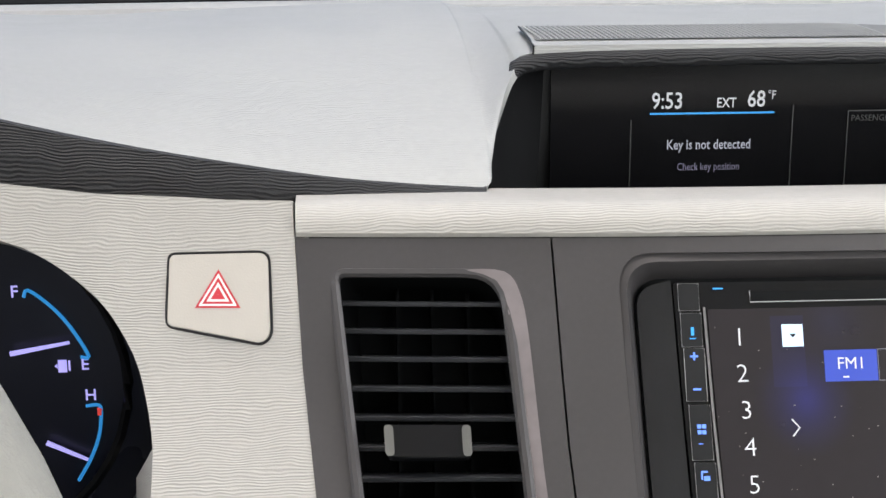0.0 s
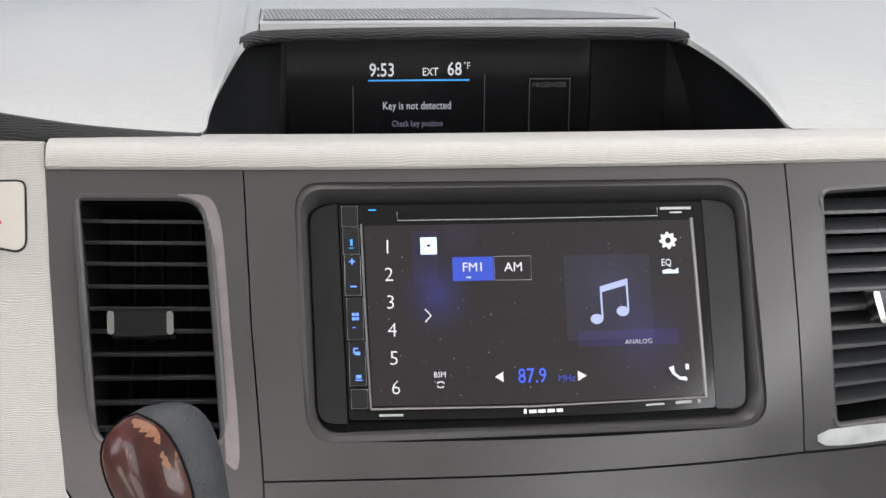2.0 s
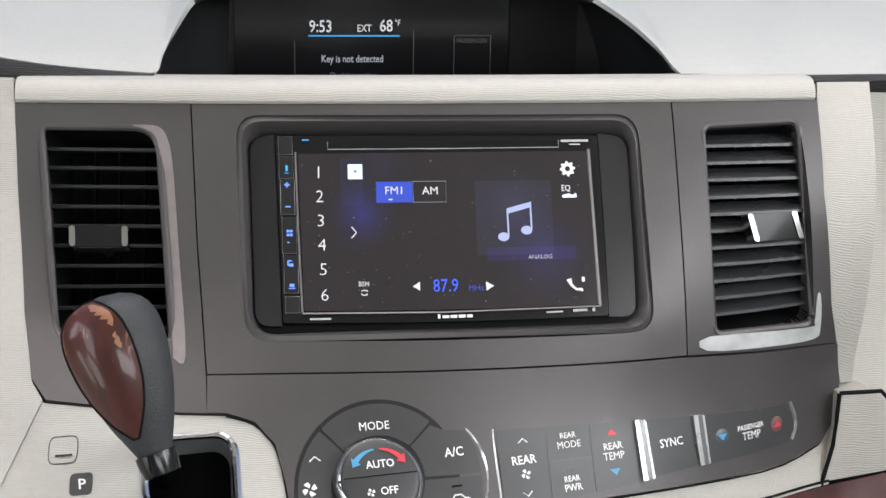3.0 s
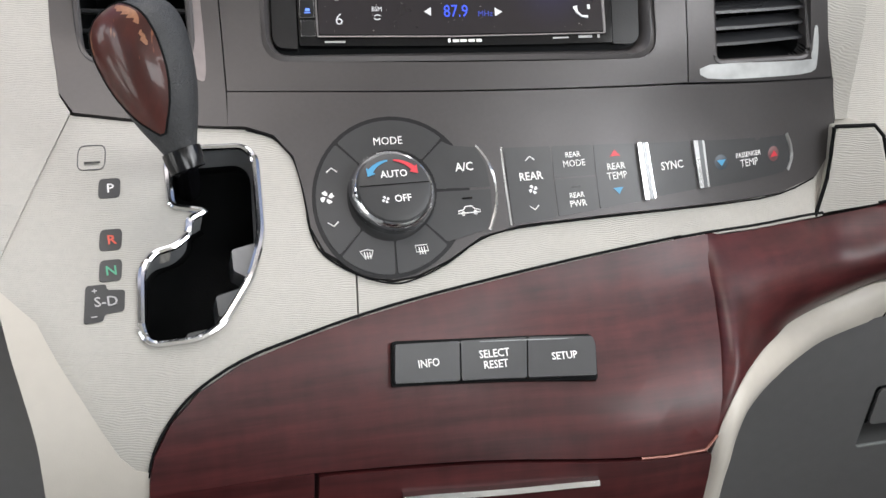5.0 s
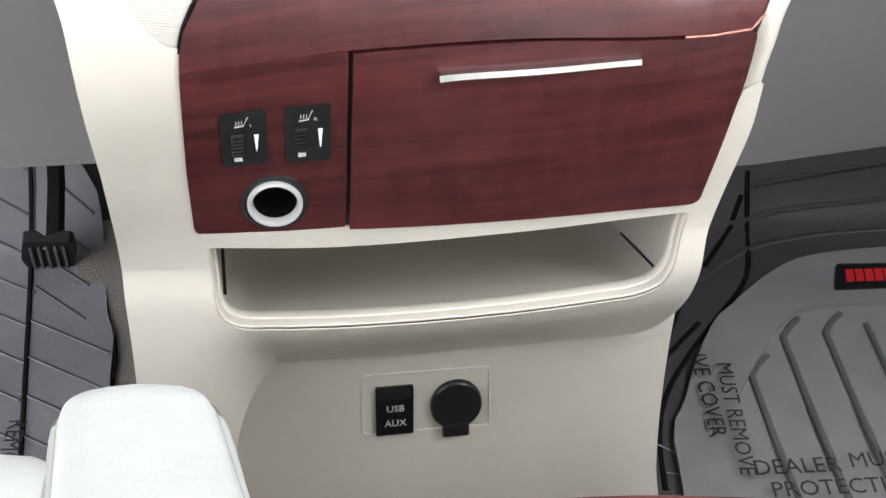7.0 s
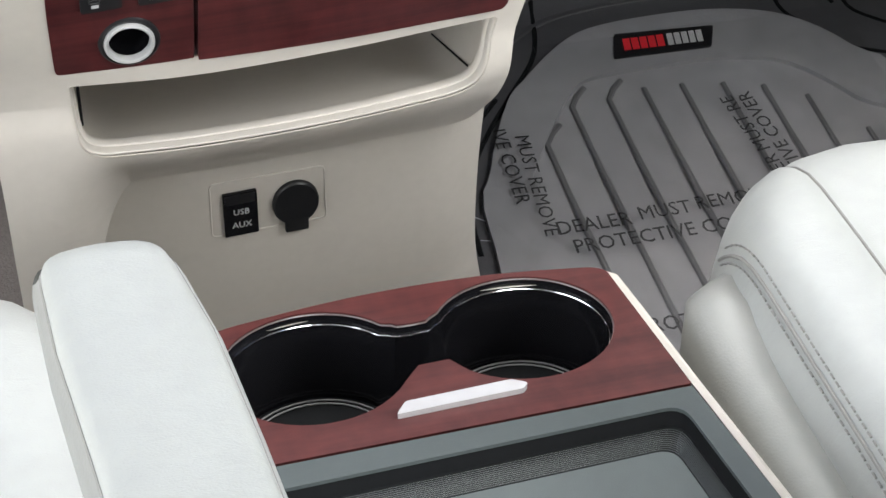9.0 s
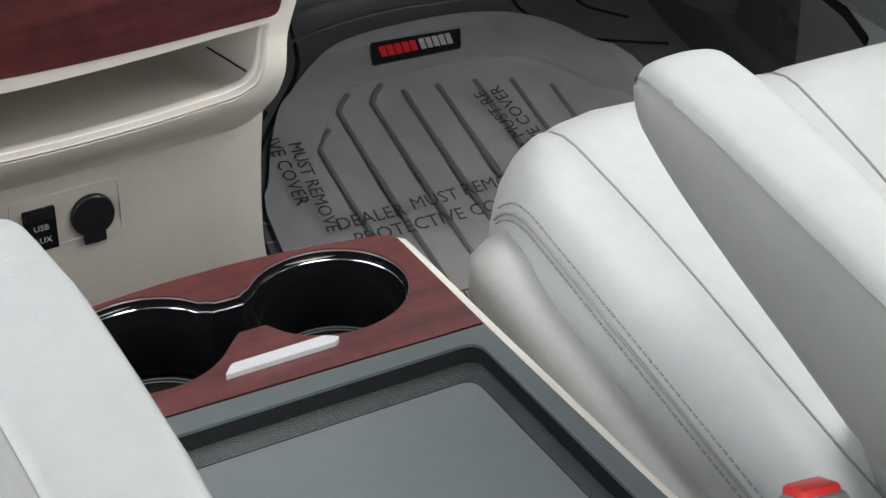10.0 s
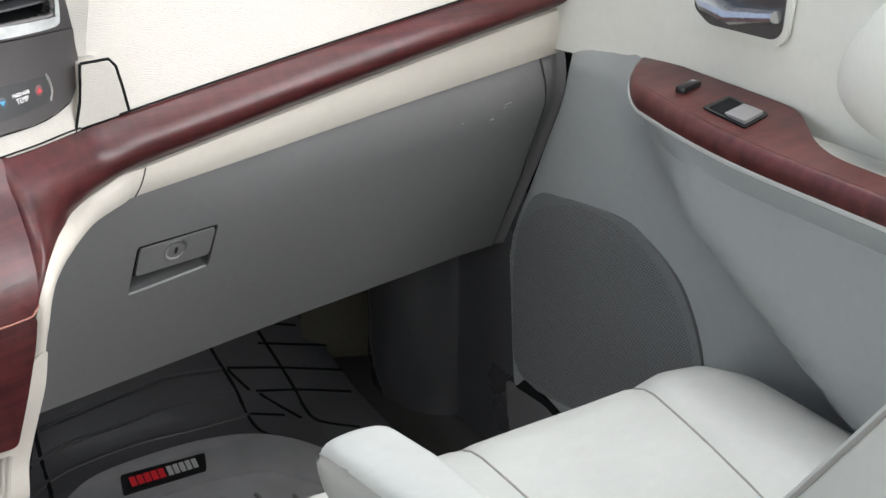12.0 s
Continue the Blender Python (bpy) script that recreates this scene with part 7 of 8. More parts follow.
# steps of the border where it climbs the bulkhead, and the grooves between its panels
for pts in ([(0.302, 0.356), (0.354, 0.363), (0.433, 0.372), (0.472, 0.375), (0.539, 0.367)], [(0.275, 0.315), (0.325, 0.329), (0.40, 0.334), (0.454, 0.339), (0.538, 0.333)], [(0.223, 0.243), (0.281, 0.283), (0.345, 0.297), (0.41, 0.300), (0.456, 0.296), (0.534, 0.293)]):
    part("border_step", tube(ground_curve(pts, 0.0046), 0.0042, 8, flat=0.5), EDGE_RUBBER, mt)
for pts in ([(0.301, 0.369), (0.289, 0.316), (0.272, 0.249), (0.238, 0.204), (0.206, 0.166), (0.175, 0.121), (0.160, 0.08), (0.152, 0.02)], [(0.290, 0.345), (0.276, 0.319)], [(0.274, 0.313), (0.238, 0.263)], [(0.218, 0.196), (0.178, 0.155)], [(0.172, 0.135), (0.156, 0.095)],
            [(0.540, 0.400), (0.541, 0.337), (0.533, 0.293), (0.532, 0.259), (0.550, 0.230), (0.572, 0.200)], [(0.609, 0.400), (0.611, 0.355), (0.609, 0.313), (0.601, 0.275), (0.603, 0.246), (0.640, 0.215)],
            [(0.546, 0.363), (0.556, 0.329)], [(0.565, 0.320), (0.587, 0.260)], [(0.600, 0.386), (0.690, 0.357)], [(0.546, 0.366), (0.615, 0.345), (0.681, 0.319)], [(0.563, 0.325), (0.616, 0.307), (0.669, 0.278)], [(0.536, 0.293), (0.572, 0.273)], [(0.575, 0.425), (0.66, 0.395)], [(0.572, 0.200), (0.620, 0.180), (0.66, 0.165)]):
    part("groove", tube(ground_curve(pts, 0.0052), 0.0024, 6, flat=0.6), CAVE, mt)
bd = part("badge", plate(rounded([(0.3400, 0.2190), (0.4380, 0.2170), (0.4500, 0.2435), (0.3505, 0.2495)], 0.003), MAT, 0.0128, 0.005, 0.001), BLACK, mt, "black badge with red and pale bars")
m = Matrix.Translation(MAT.at(0.395, 0.2325, 0.0142)) @ Matrix.Rotation(radians(-1.5), 4, "Z") @ Matrix.Rotation(math.atan(0.15), 4, "X")
MARK_R, MARK_W = shade("badge red", (0.62, 0.02, 0.03), 0.5), shade("badge grey", (0.42, 0.42, 0.42), 0.5)
for name, x0, pitch, w, mark in (("badge_red", -0.0420, 0.0084, 0.0070, MARK_R), ("badge_pale", 0.0020, 0.0074, 0.0059, MARK_W)):
    part(name, merge(*[flat([(x0 + pitch * k, -0.0078), (x0 + pitch * k + w, -0.0078), (x0 + pitch * k + w + 0.0025, 0.0078), (x0 + pitch * k + 0.0025, 0.0078)], m) for k in range(5)]), mark, bd, "red letter-like bars" if mark == MARK_R else "pale letter-like bars")
tl = Matrix.Rotation(math.atan(0.15), 4, "X")
for txt, x, y, rot, h, w in (("DEALER", 0.2525, 0.026, -1, 0.0145, 0.92), ("MUST", 0.3175, 0.028, -1, 0.0145, 0.92), ("REMOVE", 0.3825, 0.029, -1, 0.0145, 0.92), ("PROTECTIVE COVER", 0.3140, 0.001, -1, 0.0145, 0.92), ("IVE COVER", 0.2030, 0.108, -92, 0.0135, 0.95), ("MUST REMOVE", 0.2190, 0.083, -94, 0.0130, 0.95),
                             ("ER MUST RE", 0.4310, 0.103, 98, 0.0135, 0.95), ("TIVE COVER", 0.4490, 0.103, 98, 0.0135, 0.95), ("PROTECTIVE COVER", 0.330, -0.10, -3, 0.0140, 0.92)):
    part("film_print", letters(txt, h, Matrix.Translation(MAT.at(x, y, 0.0150)) @ tl @ Matrix.Rotation(radians(rot), 4, "Z"), width=w, bold=0.004), INK, fm, "black print on the protective film")

# Glints along the film's creases, painted as thin pale grey tubes.
GLINT = shade("pale film glint", (0.42, 0.43, 0.46), 0.16, vary=0.1, coat=0.6)
for pts, r in (([(0.148, 0.072), (0.164, 0.060), (0.182, 0.046), (0.193, 0.030), (0.190, 0.012)], 0.0006), ([(0.156, 0.036), (0.172, 0.030), (0.186, 0.020), (0.193, 0.002)], 0.0005), ([(0.189, 0.112), (0.192, 0.096), (0.186, 0.080)], 0.0004), ([(0.183, 0.040), (0.188, 0.033), (0.189, 0.026)], 0.0016)):
    part("film_glint", tube(ground_curve(pts, 0.0078), r, 5, flat=0.4), GLINT, mt, "pale tube painted as a glint on a film crease")
mt = thing("floor_mat", (-0.45, 0.05, 0.02), "dark grey rubber floor mat with diagonal grooved panels", "floor mat", "front floor mats")
out = [(-0.265, -0.40), (-0.265, 0.163), (-0.266, 0.216), (-0.272, 0.243), (-0.277, 0.29), (-0.300, 0.40), (-0.42, 0.43), (-0.60, 0.42), (-0.66, 0.30), (-0.67, -0.40)]
DRIVER_MAT = shade("grey panel rubber", (0.15, 0.15, 0.157), 0.45, vary=0.12, grain=60, bump=0.2, bump_scale=500, coat=0.2)
part("mat_panel", plate(spline(out[::-1], 4), MAT, 0.006, 0.010, 0.002, step=0.04), DRIVER_MAT, mt, "grey grooved rubber panel")
part("mat_rim", tube(ground_curve([(-0.279, 0.31), (-0.273, 0.243), (-0.266, 0.210), (-0.2635, 0.185), (-0.2650, 0.163), (-0.2650, 0.06), (-0.2650, -0.3)], 0.0055), 0.0030, 6, flat=0.6), CAVE, mt, "black mat rim")
for k in range(6):
    x = -0.3350 - 0.066 * k
    part("groove", tube([MAT.at(x - 0.0615 * (y - 0.23), y, 0.0084) for y in np.linspace(-0.30, 0.42, 14)], 0.0022, 6, flat=0.6), CAVE, mt)
for k in range(15):
    y0 = 0.395 - 0.040 * k
    pts = [(-0.2675 - 0.066 * i - 0.022 * (y0 > 0.26) * (i == 0), y0 - 0.040 + 0.042 * (i > 0) + 0.035 * max(0, i - 1) - 0.008 * (i % 2)) for i in range(6)]
    for a, b in zip(pts[:-1], pts[1:]):
        mid = (b[0], a[1] + 0.042)
        part("groove", tube([MAT.at(*a, 0.0082), MAT.at((a[0] + mid[0]) / 2, (a[1] + mid[1]) / 2, 0.0082), MAT.at(*mid, 0.0082)], 0.0016, 6, flat=0.6), EDGE_RUBBER, mt)
for txt, x, y in (("ST REMOVE", -0.3340, 0.105), ("ECTIVE COVER", -0.3620, 0.095)):
    part("film_print", letters(txt, 0.0140, Matrix.Translation(MAT.at(x, y, 0.0120)) @ Matrix.Rotation(radians(-93), 4, "Z"), bold=0.004), INK, mt)
part("carpet_side", sheet([[(x, y, MAT.fn(0, y)[2] + 0.003 + 0.6 * max(0, 0.25 + x) ** 1.5) for x in (-0.30, -0.27, -0.245, -0.205)] for y in (-0.2, 0.05, 0.2, 0.35)]), shade("taupe carpet", (0.14, 0.12, 0.105), 0.95, vary=0.3, grain=400, bump=0.8, bump_scale=500), dash, "taupe carpet beside the column")

# ---- clear protective film over the passenger mat ----
film = bpy.data.materials.new("clear crinkled film")
film.use_nodes = True
fn, fl = film.node_tree.nodes, film.node_tree.links
see, gloss, both = fn.new("ShaderNodeBsdfTransparent"), fn.new("ShaderNodeBsdfGlossy"), fn.new("ShaderNodeMixShader")
gloss.inputs["Roughness"].default_value = 0.10
both.inputs[0].default_value = 0.10
fl.new(see.outputs[0], both.inputs[1])
fl.new(gloss.outputs[0], both.inputs[2])
fl.new(both.outputs[0], fn["Material Output"].inputs[0])
rng = random.Random(11)
wob = [(rng.uniform(20, 70), rng.uniform(20, 70), rng.uniform(0, 6)) for k in range(7)]
rows = []
for y in np.linspace(-0.40, 0.235, 44):
    row = []
    for x in np.linspace(0.152 + 0.25 * max(0, y - 0.05) ** 1.1, 0.585, 34):
        lift = sum(math.sin(a * x + b * y + c) for a, b, c in wob) * 0.0009
        lift += 0.016 * max(0, (0.215 - x) / 0.06) ** 2 + 0.010 * max(0, (y - 0.19) / 0.045) ** 2
        row.append(MAT.at(x, y, 0.0165 + lift))
    rows.append(row)
part("film_sheet", sheet(rows), film, fm)

# ---- accelerator pedal ----
ped = thing("accelerator_pedal", (-0.32, 0.33, 0.02), "black ribbed accelerator pedal", "pedal")
PD = Surf(lambda x, z: (x, 0.300 + 0.35 * (0.065 - z), z))
part("pad", plate(rounded([(-0.346, 0.072), (-0.334, 0.046), (-0.326, 0.037), (-0.311, 0.044), (-0.300, 0.070), (-0.300, 0.093), (-0.341, 0.096)], 0.004), PD, 0, 0.012, 0.002), BLACK, ped)
for k in range(5):
    part("tread", block((0.003, 0.040, 0.003), facing(PD, -0.3355 + 0.0068 * k, 0.070, 0.003), 0.001), EDGE_RUBBER, ped)
part("arm", tube([(-0.322, 0.300, 0.080), (-0.318, 0.325, 0.13), (-0.318, 0.40, 0.26)], 0.013, 8), BLACK, ped)

# ---- kick panels ----
kick = thing("kick_panel", (0.72, 0.25, 0.03), "dark grey rounded kick panel under the dashboard end", "car trim")
KICK = shade("charcoal kick plastic", (0.052, 0.052, 0.055), 0.30, vary=0.1, bump=0.12, bump_scale=1100)
prof = [(0.78 + 0.08 * math.cos(radians(a)), 0.28 + 0.08 * math.sin(radians(a))) for a in np.linspace(120, 255, 16)] 
prof += [tuple(q) for q in spline([(0.7593, 0.2027), (0.7610, 0.175), (0.7605, 0.130), (0.7670, 0.088), (0.785, 0.07)], 5, False)[1:]]
part("panel", sheet([[(x + 0.05 * (0.34 - z), y, z) for x, y in prof] for z in np.linspace(0.0, 0.36, 10)]), KICK, kick, sharp=80)
part("carpet_flap", sheet([[(0.650 + 0.03 * (0.34 - z), 0.375, z), (0.682 + 0.03 * (0.34 - z), 0.350, z), (0.735, 0.340, z)] for z in (0.0, 0.12, 0.24, 0.36)], thick=0.006), shade("olive carpet", (0.085, 0.078, 0.058), 0.95, vary=0.3, grain=300, bump=0.7), kick, "olive brown carpet flap")

# ---- passenger door ----
door = thing("passenger_door", (0.76, -0.5, 0.03), "closed passenger door with grey lower skin and veneer arm rest", "car door")
ks = [0, 0.012] + [0.03 + 0.0125 * i for i in range(32)] + [0.5, 0.6, 0.72, 0.86, 1.0]


def door_edge(z):
    """How far forward the door's skin reaches."""
    zs, ys = (0.0, 0.092, 0.162, 0.293, 0.324, 0.372, 0.443, 0.484, 0.541, 0.6), (0.04, 0.054, 0.074, 0.093, 0.088, 0.068, 0.042, 0.026, 0.016, 0.012)
    return float(np.interp(z, zs, ys))


def top_line(y):
    return float(np.interp(-y, (-0.02, -0.011, 0.017, 0.056, 0.084, 0.094, 0.108, 0.3), (0.538, 0.542, 0.551, 0.559, 0.5612, 0.5600, 0.552, 0.546)))


rows = []
for k in ks:
    row = []
    for s in (0, 0.12, 0.25, 0.32, 0.38, 0.44, 0.5, 0.55, 0.6, 0.64, 0.68, 0.715, 0.75, 0.785, 0.82, 0.85, 0.88, 0.91, 0.94, 0.97, 1.0):
        z = 0.02 + 0.535 * s
        y = door_edge(z) * (1 - k) - 1.15 * k
        if s == 1.0:
            z = top_line(y)
        row.append(Vector((door_x(y, min(z, 0.52)) + (0.012 if k == 0 else 0) + 0.010 * (s > 0.98), y, z)))
    rows.append(row)
part("lower_skin", sheet(rows, thick=-0.006), DOOR_GREY, door, "cool grey moulded lower skin", sharp=80)
rows = []
for y in (0.10, 0.05, 0.01, -0.03, -0.06, -0.09, -0.13, -0.2, -0.3, -0.4, -0.6, -0.9, -1.15):
    z0 = top_line(y) - 0.003 if y > -0.25 else 0.540
    rows.append([Vector((0.7465 + 0.03 * (s - 0.3) ** 2 * (s > 0.3), y, z0 + (0.87 - z0) * s)) for s in (0, 0.01, 0.1, 0.25, 0.4, 0.6, 0.8, 1.0)])
UPPER = shade("pale stone vinyl skin", (0.54, 0.545, 0.50), 0.5, vary=0.04, bump=0.2, bump_scale=900)
part("upper_skin", sheet(rows, thick=-0.006), UPPER, door, "pale stone upper skin")
# arm rest: flat veneer top and rolled front
ridge = [(0.7445, -0.086), (0.722, -0.101), (0.700, -0.121), (0.682, -0.148), (0.672, -0.182), (0.663, -0.222), (0.655, -0.270), (0.651, -0.330), (0.651, -0.42), (0.652, -0.56), (0.656, -0.72)]
top_o = spline([(x + 0.003, y - 0.003) for x, y in ridge[:4]] + [(x + 0.004, y - 0.001) for x, y in ridge[4:]] + [(0.688, -0.72), (0.688, -0.56), (0.687, -0.42), (0.688, -0.370), (0.700, -0.338), (0.722, -0.308), (0.740, -0.282), (0.7445, -0.255), (0.7450, -0.200), (0.7450, -0.140)], 4)
ARM = Surf(lambda x, y: (x, y, 0.5608 + 0.70 * max(0, x - 0.66) ** 2 * min(1, max(0, (-y - 0.09) / 0.05))))
arm = part("armrest_veneer", plate(top_o, ARM, 0.0, 0.008, 0.0004, step=0.009), WOOD_TOP, door, "glossy red-brown veneer arm rest")
edge_o = spline(ridge, 5, False)
rows, foot_line = [], []
for i, q in enumerate(edge_o):
    z = ARM.fn(q[0], q[1])[2]
    k = min(1, i / 16)
    h = 0.006 + 0.0115 * k
    h = 0.0065 + 0.013 * k
    rows.append([Vector((q[0] + dx, q[1] + dy, z + dz)) for dx, dy, dz in ((0.0085, -0.005, 0.0001), (0.006, -0.0035, 0.0004), (0.003, -0.0015, 0.0001), (0.0008, 0, -0.0012), (-0.0022 * k, 0, -0.0040), (-0.0042 * k, 0, -h * 0.45), (-0.0045 * k, 0, -h * 0.7), (-0.0028 * k, 0, -h), (0.012, -0.002, -h - 0.003))])
    foot_line.append(Vector((q[0] + 0.001, q[1], z - h - 0.0022)))
part("armrest_front", sheet(rows), WOOD_TOP, arm, "rolled veneer front edge")
part("armrest_piping", tube(foot_line, 0.0036, 8), shade("pale grey door trim", (0.42, 0.43, 0.41), 0.45, vary=0.04), door, "pale trim under the veneer")
rows = []
for i, p in enumerate(foot_line):
    xb = door_x(p.y, 0.51)
    rows.append([p + Vector((0.004, 0, 0.002)), p + Vector((-0.001, 0.0005, -0.004)), Vector((p.x * 0.7 + xb * 0.3, p.y + 0.0005, p.z - 0.010)), Vector((xb + 0.001, p.y + 0.001, min(p.z - 0.018, 0.512))), Vector((xb + 0.010, p.y + 0.001, min(p.z - 0.024, 0.505)))])
part("armrest_side", sheet(rows), DOOR_GREY, door, "cool grey arm rest side")
lk = part("lock_switch", block((0.010, 0.031, 0.007), Matrix.Translation(ARM.at(0.709, -0.1830, 0.002)) @ Matrix.Rotation(radians(-74), 4, "Z"), 0.002), BLACK, arm, "black door lock rocker")
for d in (-0.0075, 0.0075):
    part("lock_icon", block((0.0035, 0.0035, 0.0004), Matrix.Translation(ARM.at(0.709 + d, -0.183 + d * 0.25, 0.0057)), 0), PRINT_DIM, lk)
corners = [Vector(q) for q in ((0.6820, -0.2270), (0.7210, -0.2200), (0.7150, -0.2720), (0.6745, -0.2830))]


def inset(lo, hi, side):
    """A four-sided piece of the switch's frame, from lo to hi along it."""
    a, b, c, d = corners
    left, right = (lambda f: a.lerp(d, f)), (lambda f: b.lerp(c, f))
    return [left(lo).lerp(right(lo), side), left(lo).lerp(right(lo), 1 - side), left(hi).lerp(right(hi), 1 - side), left(hi).lerp(right(hi), side)]


wf = part("window_switch_frame", plate(rounded(corners, 0.003), ARM, 0.0014, 0.004, 0.0008), BLACK_GLOSS, arm, "black window switch surround")
part("switch_well", plate(rounded(inset(0.09, 0.52, 0.10), 0.0015), ARM, 0.0026, 0.001, 0), CAVE, wf)
part("window_switch", plate(rounded(inset(0.46, 0.93, 0.11), 0.0015), Surf(lambda x, y: (x, y, ARM.fn(x, y)[2] + 0.04 * (-0.236 - y))), 0.0022, 0.004, 0.0012), GREY, wf, "grey window switch")
part("switch_mark", plate(rounded(inset(0.62, 0.68, 0.38), 0.0003), Surf(lambda x, y: (x, y, ARM.fn(x, y)[2] + 0.04 * (-0.236 - y))), 0.0026, 0.0005, 0), PRINT_DIM, wf)
pull = spline([(0.688, -0.385), (0.700, -0.345), (0.724, -0.315), (0.744, -0.30), (0.746, -0.50), (0.746, -0.70), (0.688, -0.70)], 4)
part("pull_pocket", plate(pull, Surf(lambda x, y: (x, y, 0.548)), 0, 0.004, 0), UPPER, door)
ez = [(-0.380, 0.571), (-0.340, 0.576), (-0.322, 0.588), (-0.315, 0.603), (-0.318, 0.626), (-0.331, 0.652), (-0.352, 0.680), (-0.385, 0.710)]
ez = [tuple(q) for q in spline(ez, 4, False)]
rows = [[Vector((0.7475 - 0.045 * min(1, k * 6) ** 0.5 * (0.35 + 0.65 * math.sin(math.pi * (i / 4 + 0.6) / 8.2)), y - 0.45 * k, z + 0.10 * k * (i / 28 - 0.5))) for i, (y, z) in enumerate(ez)] for k in (0, 0.008, 0.025, 0.06, 0.11, 0.17, 0.3, 0.6, 1.0)]
part("elbow_pad", sheet(rows), UPPER, door, "pale padded elbow bolster")
hd = part("handle_cup", plate(rounded([(0.1380, 0.6700), (0.1420, 0.6150), (0.1620, 0.6065), (0.2490, 0.6125), (0.2580, 0.6220), (0.2600, 0.6720)], [0.006, 0.01, 0.008, 0.006, 0.006, 0.006]), Surf(lambda u, z: (0.7440, -u, z)), 0.001, 0.004, 0.0018), UPPER, door, "pale raised handle surround")
part("handle_plate", plate(rounded([(0.1460, 0.6700), (0.1500, 0.6240), (0.1700, 0.6135), (0.2450, 0.6180), (0.2525, 0.6260), (0.2530, 0.6700)], 0.006), Surf(lambda u, z: (0.7425, -u, z)), 0.0015, 0.003, 0.001), shade("brushed grey metal", (0.14, 0.14, 0.15), 0.25, metal=0.9, vary=0.2, grain=60), hd, "brushed metal handle plate")
part("lever", tube([(0.7390, -0.150, 0.648), (0.7320, -0.175, 0.634), (0.7300, -0.205, 0.631), (0.7340, -0.250, 0.640)], lambda s: 0.009 + 0.004 * math.sin(math.pi * s), 10, flat=0.6), SATIN, hd, "chrome pull lever")
# speaker grille with its holes, map pocket; their darker greys hold the lower door's shade
GR = Surf(lambda u, z: (door_x(-u, min(z, 0.30)) - 0.003, -u, z))
gr_o = spline([(-0.041, 0.379), (0.002, 0.391), (0.044, 0.397), (0.085, 0.400), (0.118, 0.394), (0.168, 0.370), (0.195, 0.340), (0.214, 0.301), (0.218, 0.270), (0.205, 0.235), (0.14, 0.190), (0.03, 0.165), (-0.045, 0.170), (-0.062, 0.24), (-0.064, 0.32)], 4)
grille_shade = shade("grille plastic with door shade", (0.118, 0.124, 0.125), 0.55, vary=0.06)
HOLE = shade("dim grille hole", (0.040, 0.042, 0.043), 0.7, vary=0.1, spec=0.2)
grille = part("speaker_grille", plate(gr_o, GR, 0.0, 0.004, 0.0015, step=0.03), grille_shade, door, "perforated speaker grille, the lower door's shade in its grey")
verts, faces = [], []
for iz in range(90):
    for iu in range(120):
        u, z = -0.07 + 0.0034 * iu + (0.0017 if iz % 2 else 0), 0.17 + 0.0030 * iz
        if math.hypot((u - 0.06) / 0.152, (z - 0.265) / 0.132) > 0.98:
            continue
        p, du, dv, n = GR.basis(u, z)
        a, b = du.normalized() * 0.0008, dv.normalized() * 0.0008
        k = len(verts)
        c = p + n * 0.0019
        verts += [c + a, c + (a + b * 1.7) * 0.5, c + (b * 1.7 - a) * 0.5, c - a, c - (a + b * 1.7) * 0.5, c + (a - b * 1.7) * 0.5]
        faces.append((k, k + 1, k + 2, k + 3, k + 4, k + 5))
me = bpy.data.meshes.new("grille_holes")
me.from_pydata(verts, [], faces)
me.materials.append(HOLE)
gh = new("grille_holes", me)
gh.parent = grille
tagged(gh, kind="stuff")
part("map_pocket", plate(rounded([(-0.066, 0.150), (0.0, 0.150), (0.05, 0.135), (0.10, 0.118), (0.40, 0.10), (0.40, 0.03), (-0.042, 0.03), (-0.052, 0.09)], 0.006), GR, 0.001, 0.004, 0.001, step=0.04), GREY_DARK, door, "map pocket, the lower door's shade in its dark grey")
# No recess here: a black plate on the skin paints the opening's shade.
part("pocket_mouth", plate(rounded([(-0.050, 0.148), (-0.034, 0.166), (-0.005, 0.160), (0.035, 0.148), (0.035, 0.134), (-0.02, 0.147)], 0.003), GR, 0.0012, 0.004, 0.0005, step=0.01), CAVE, door, "flat black plate for the shaded map pocket opening")


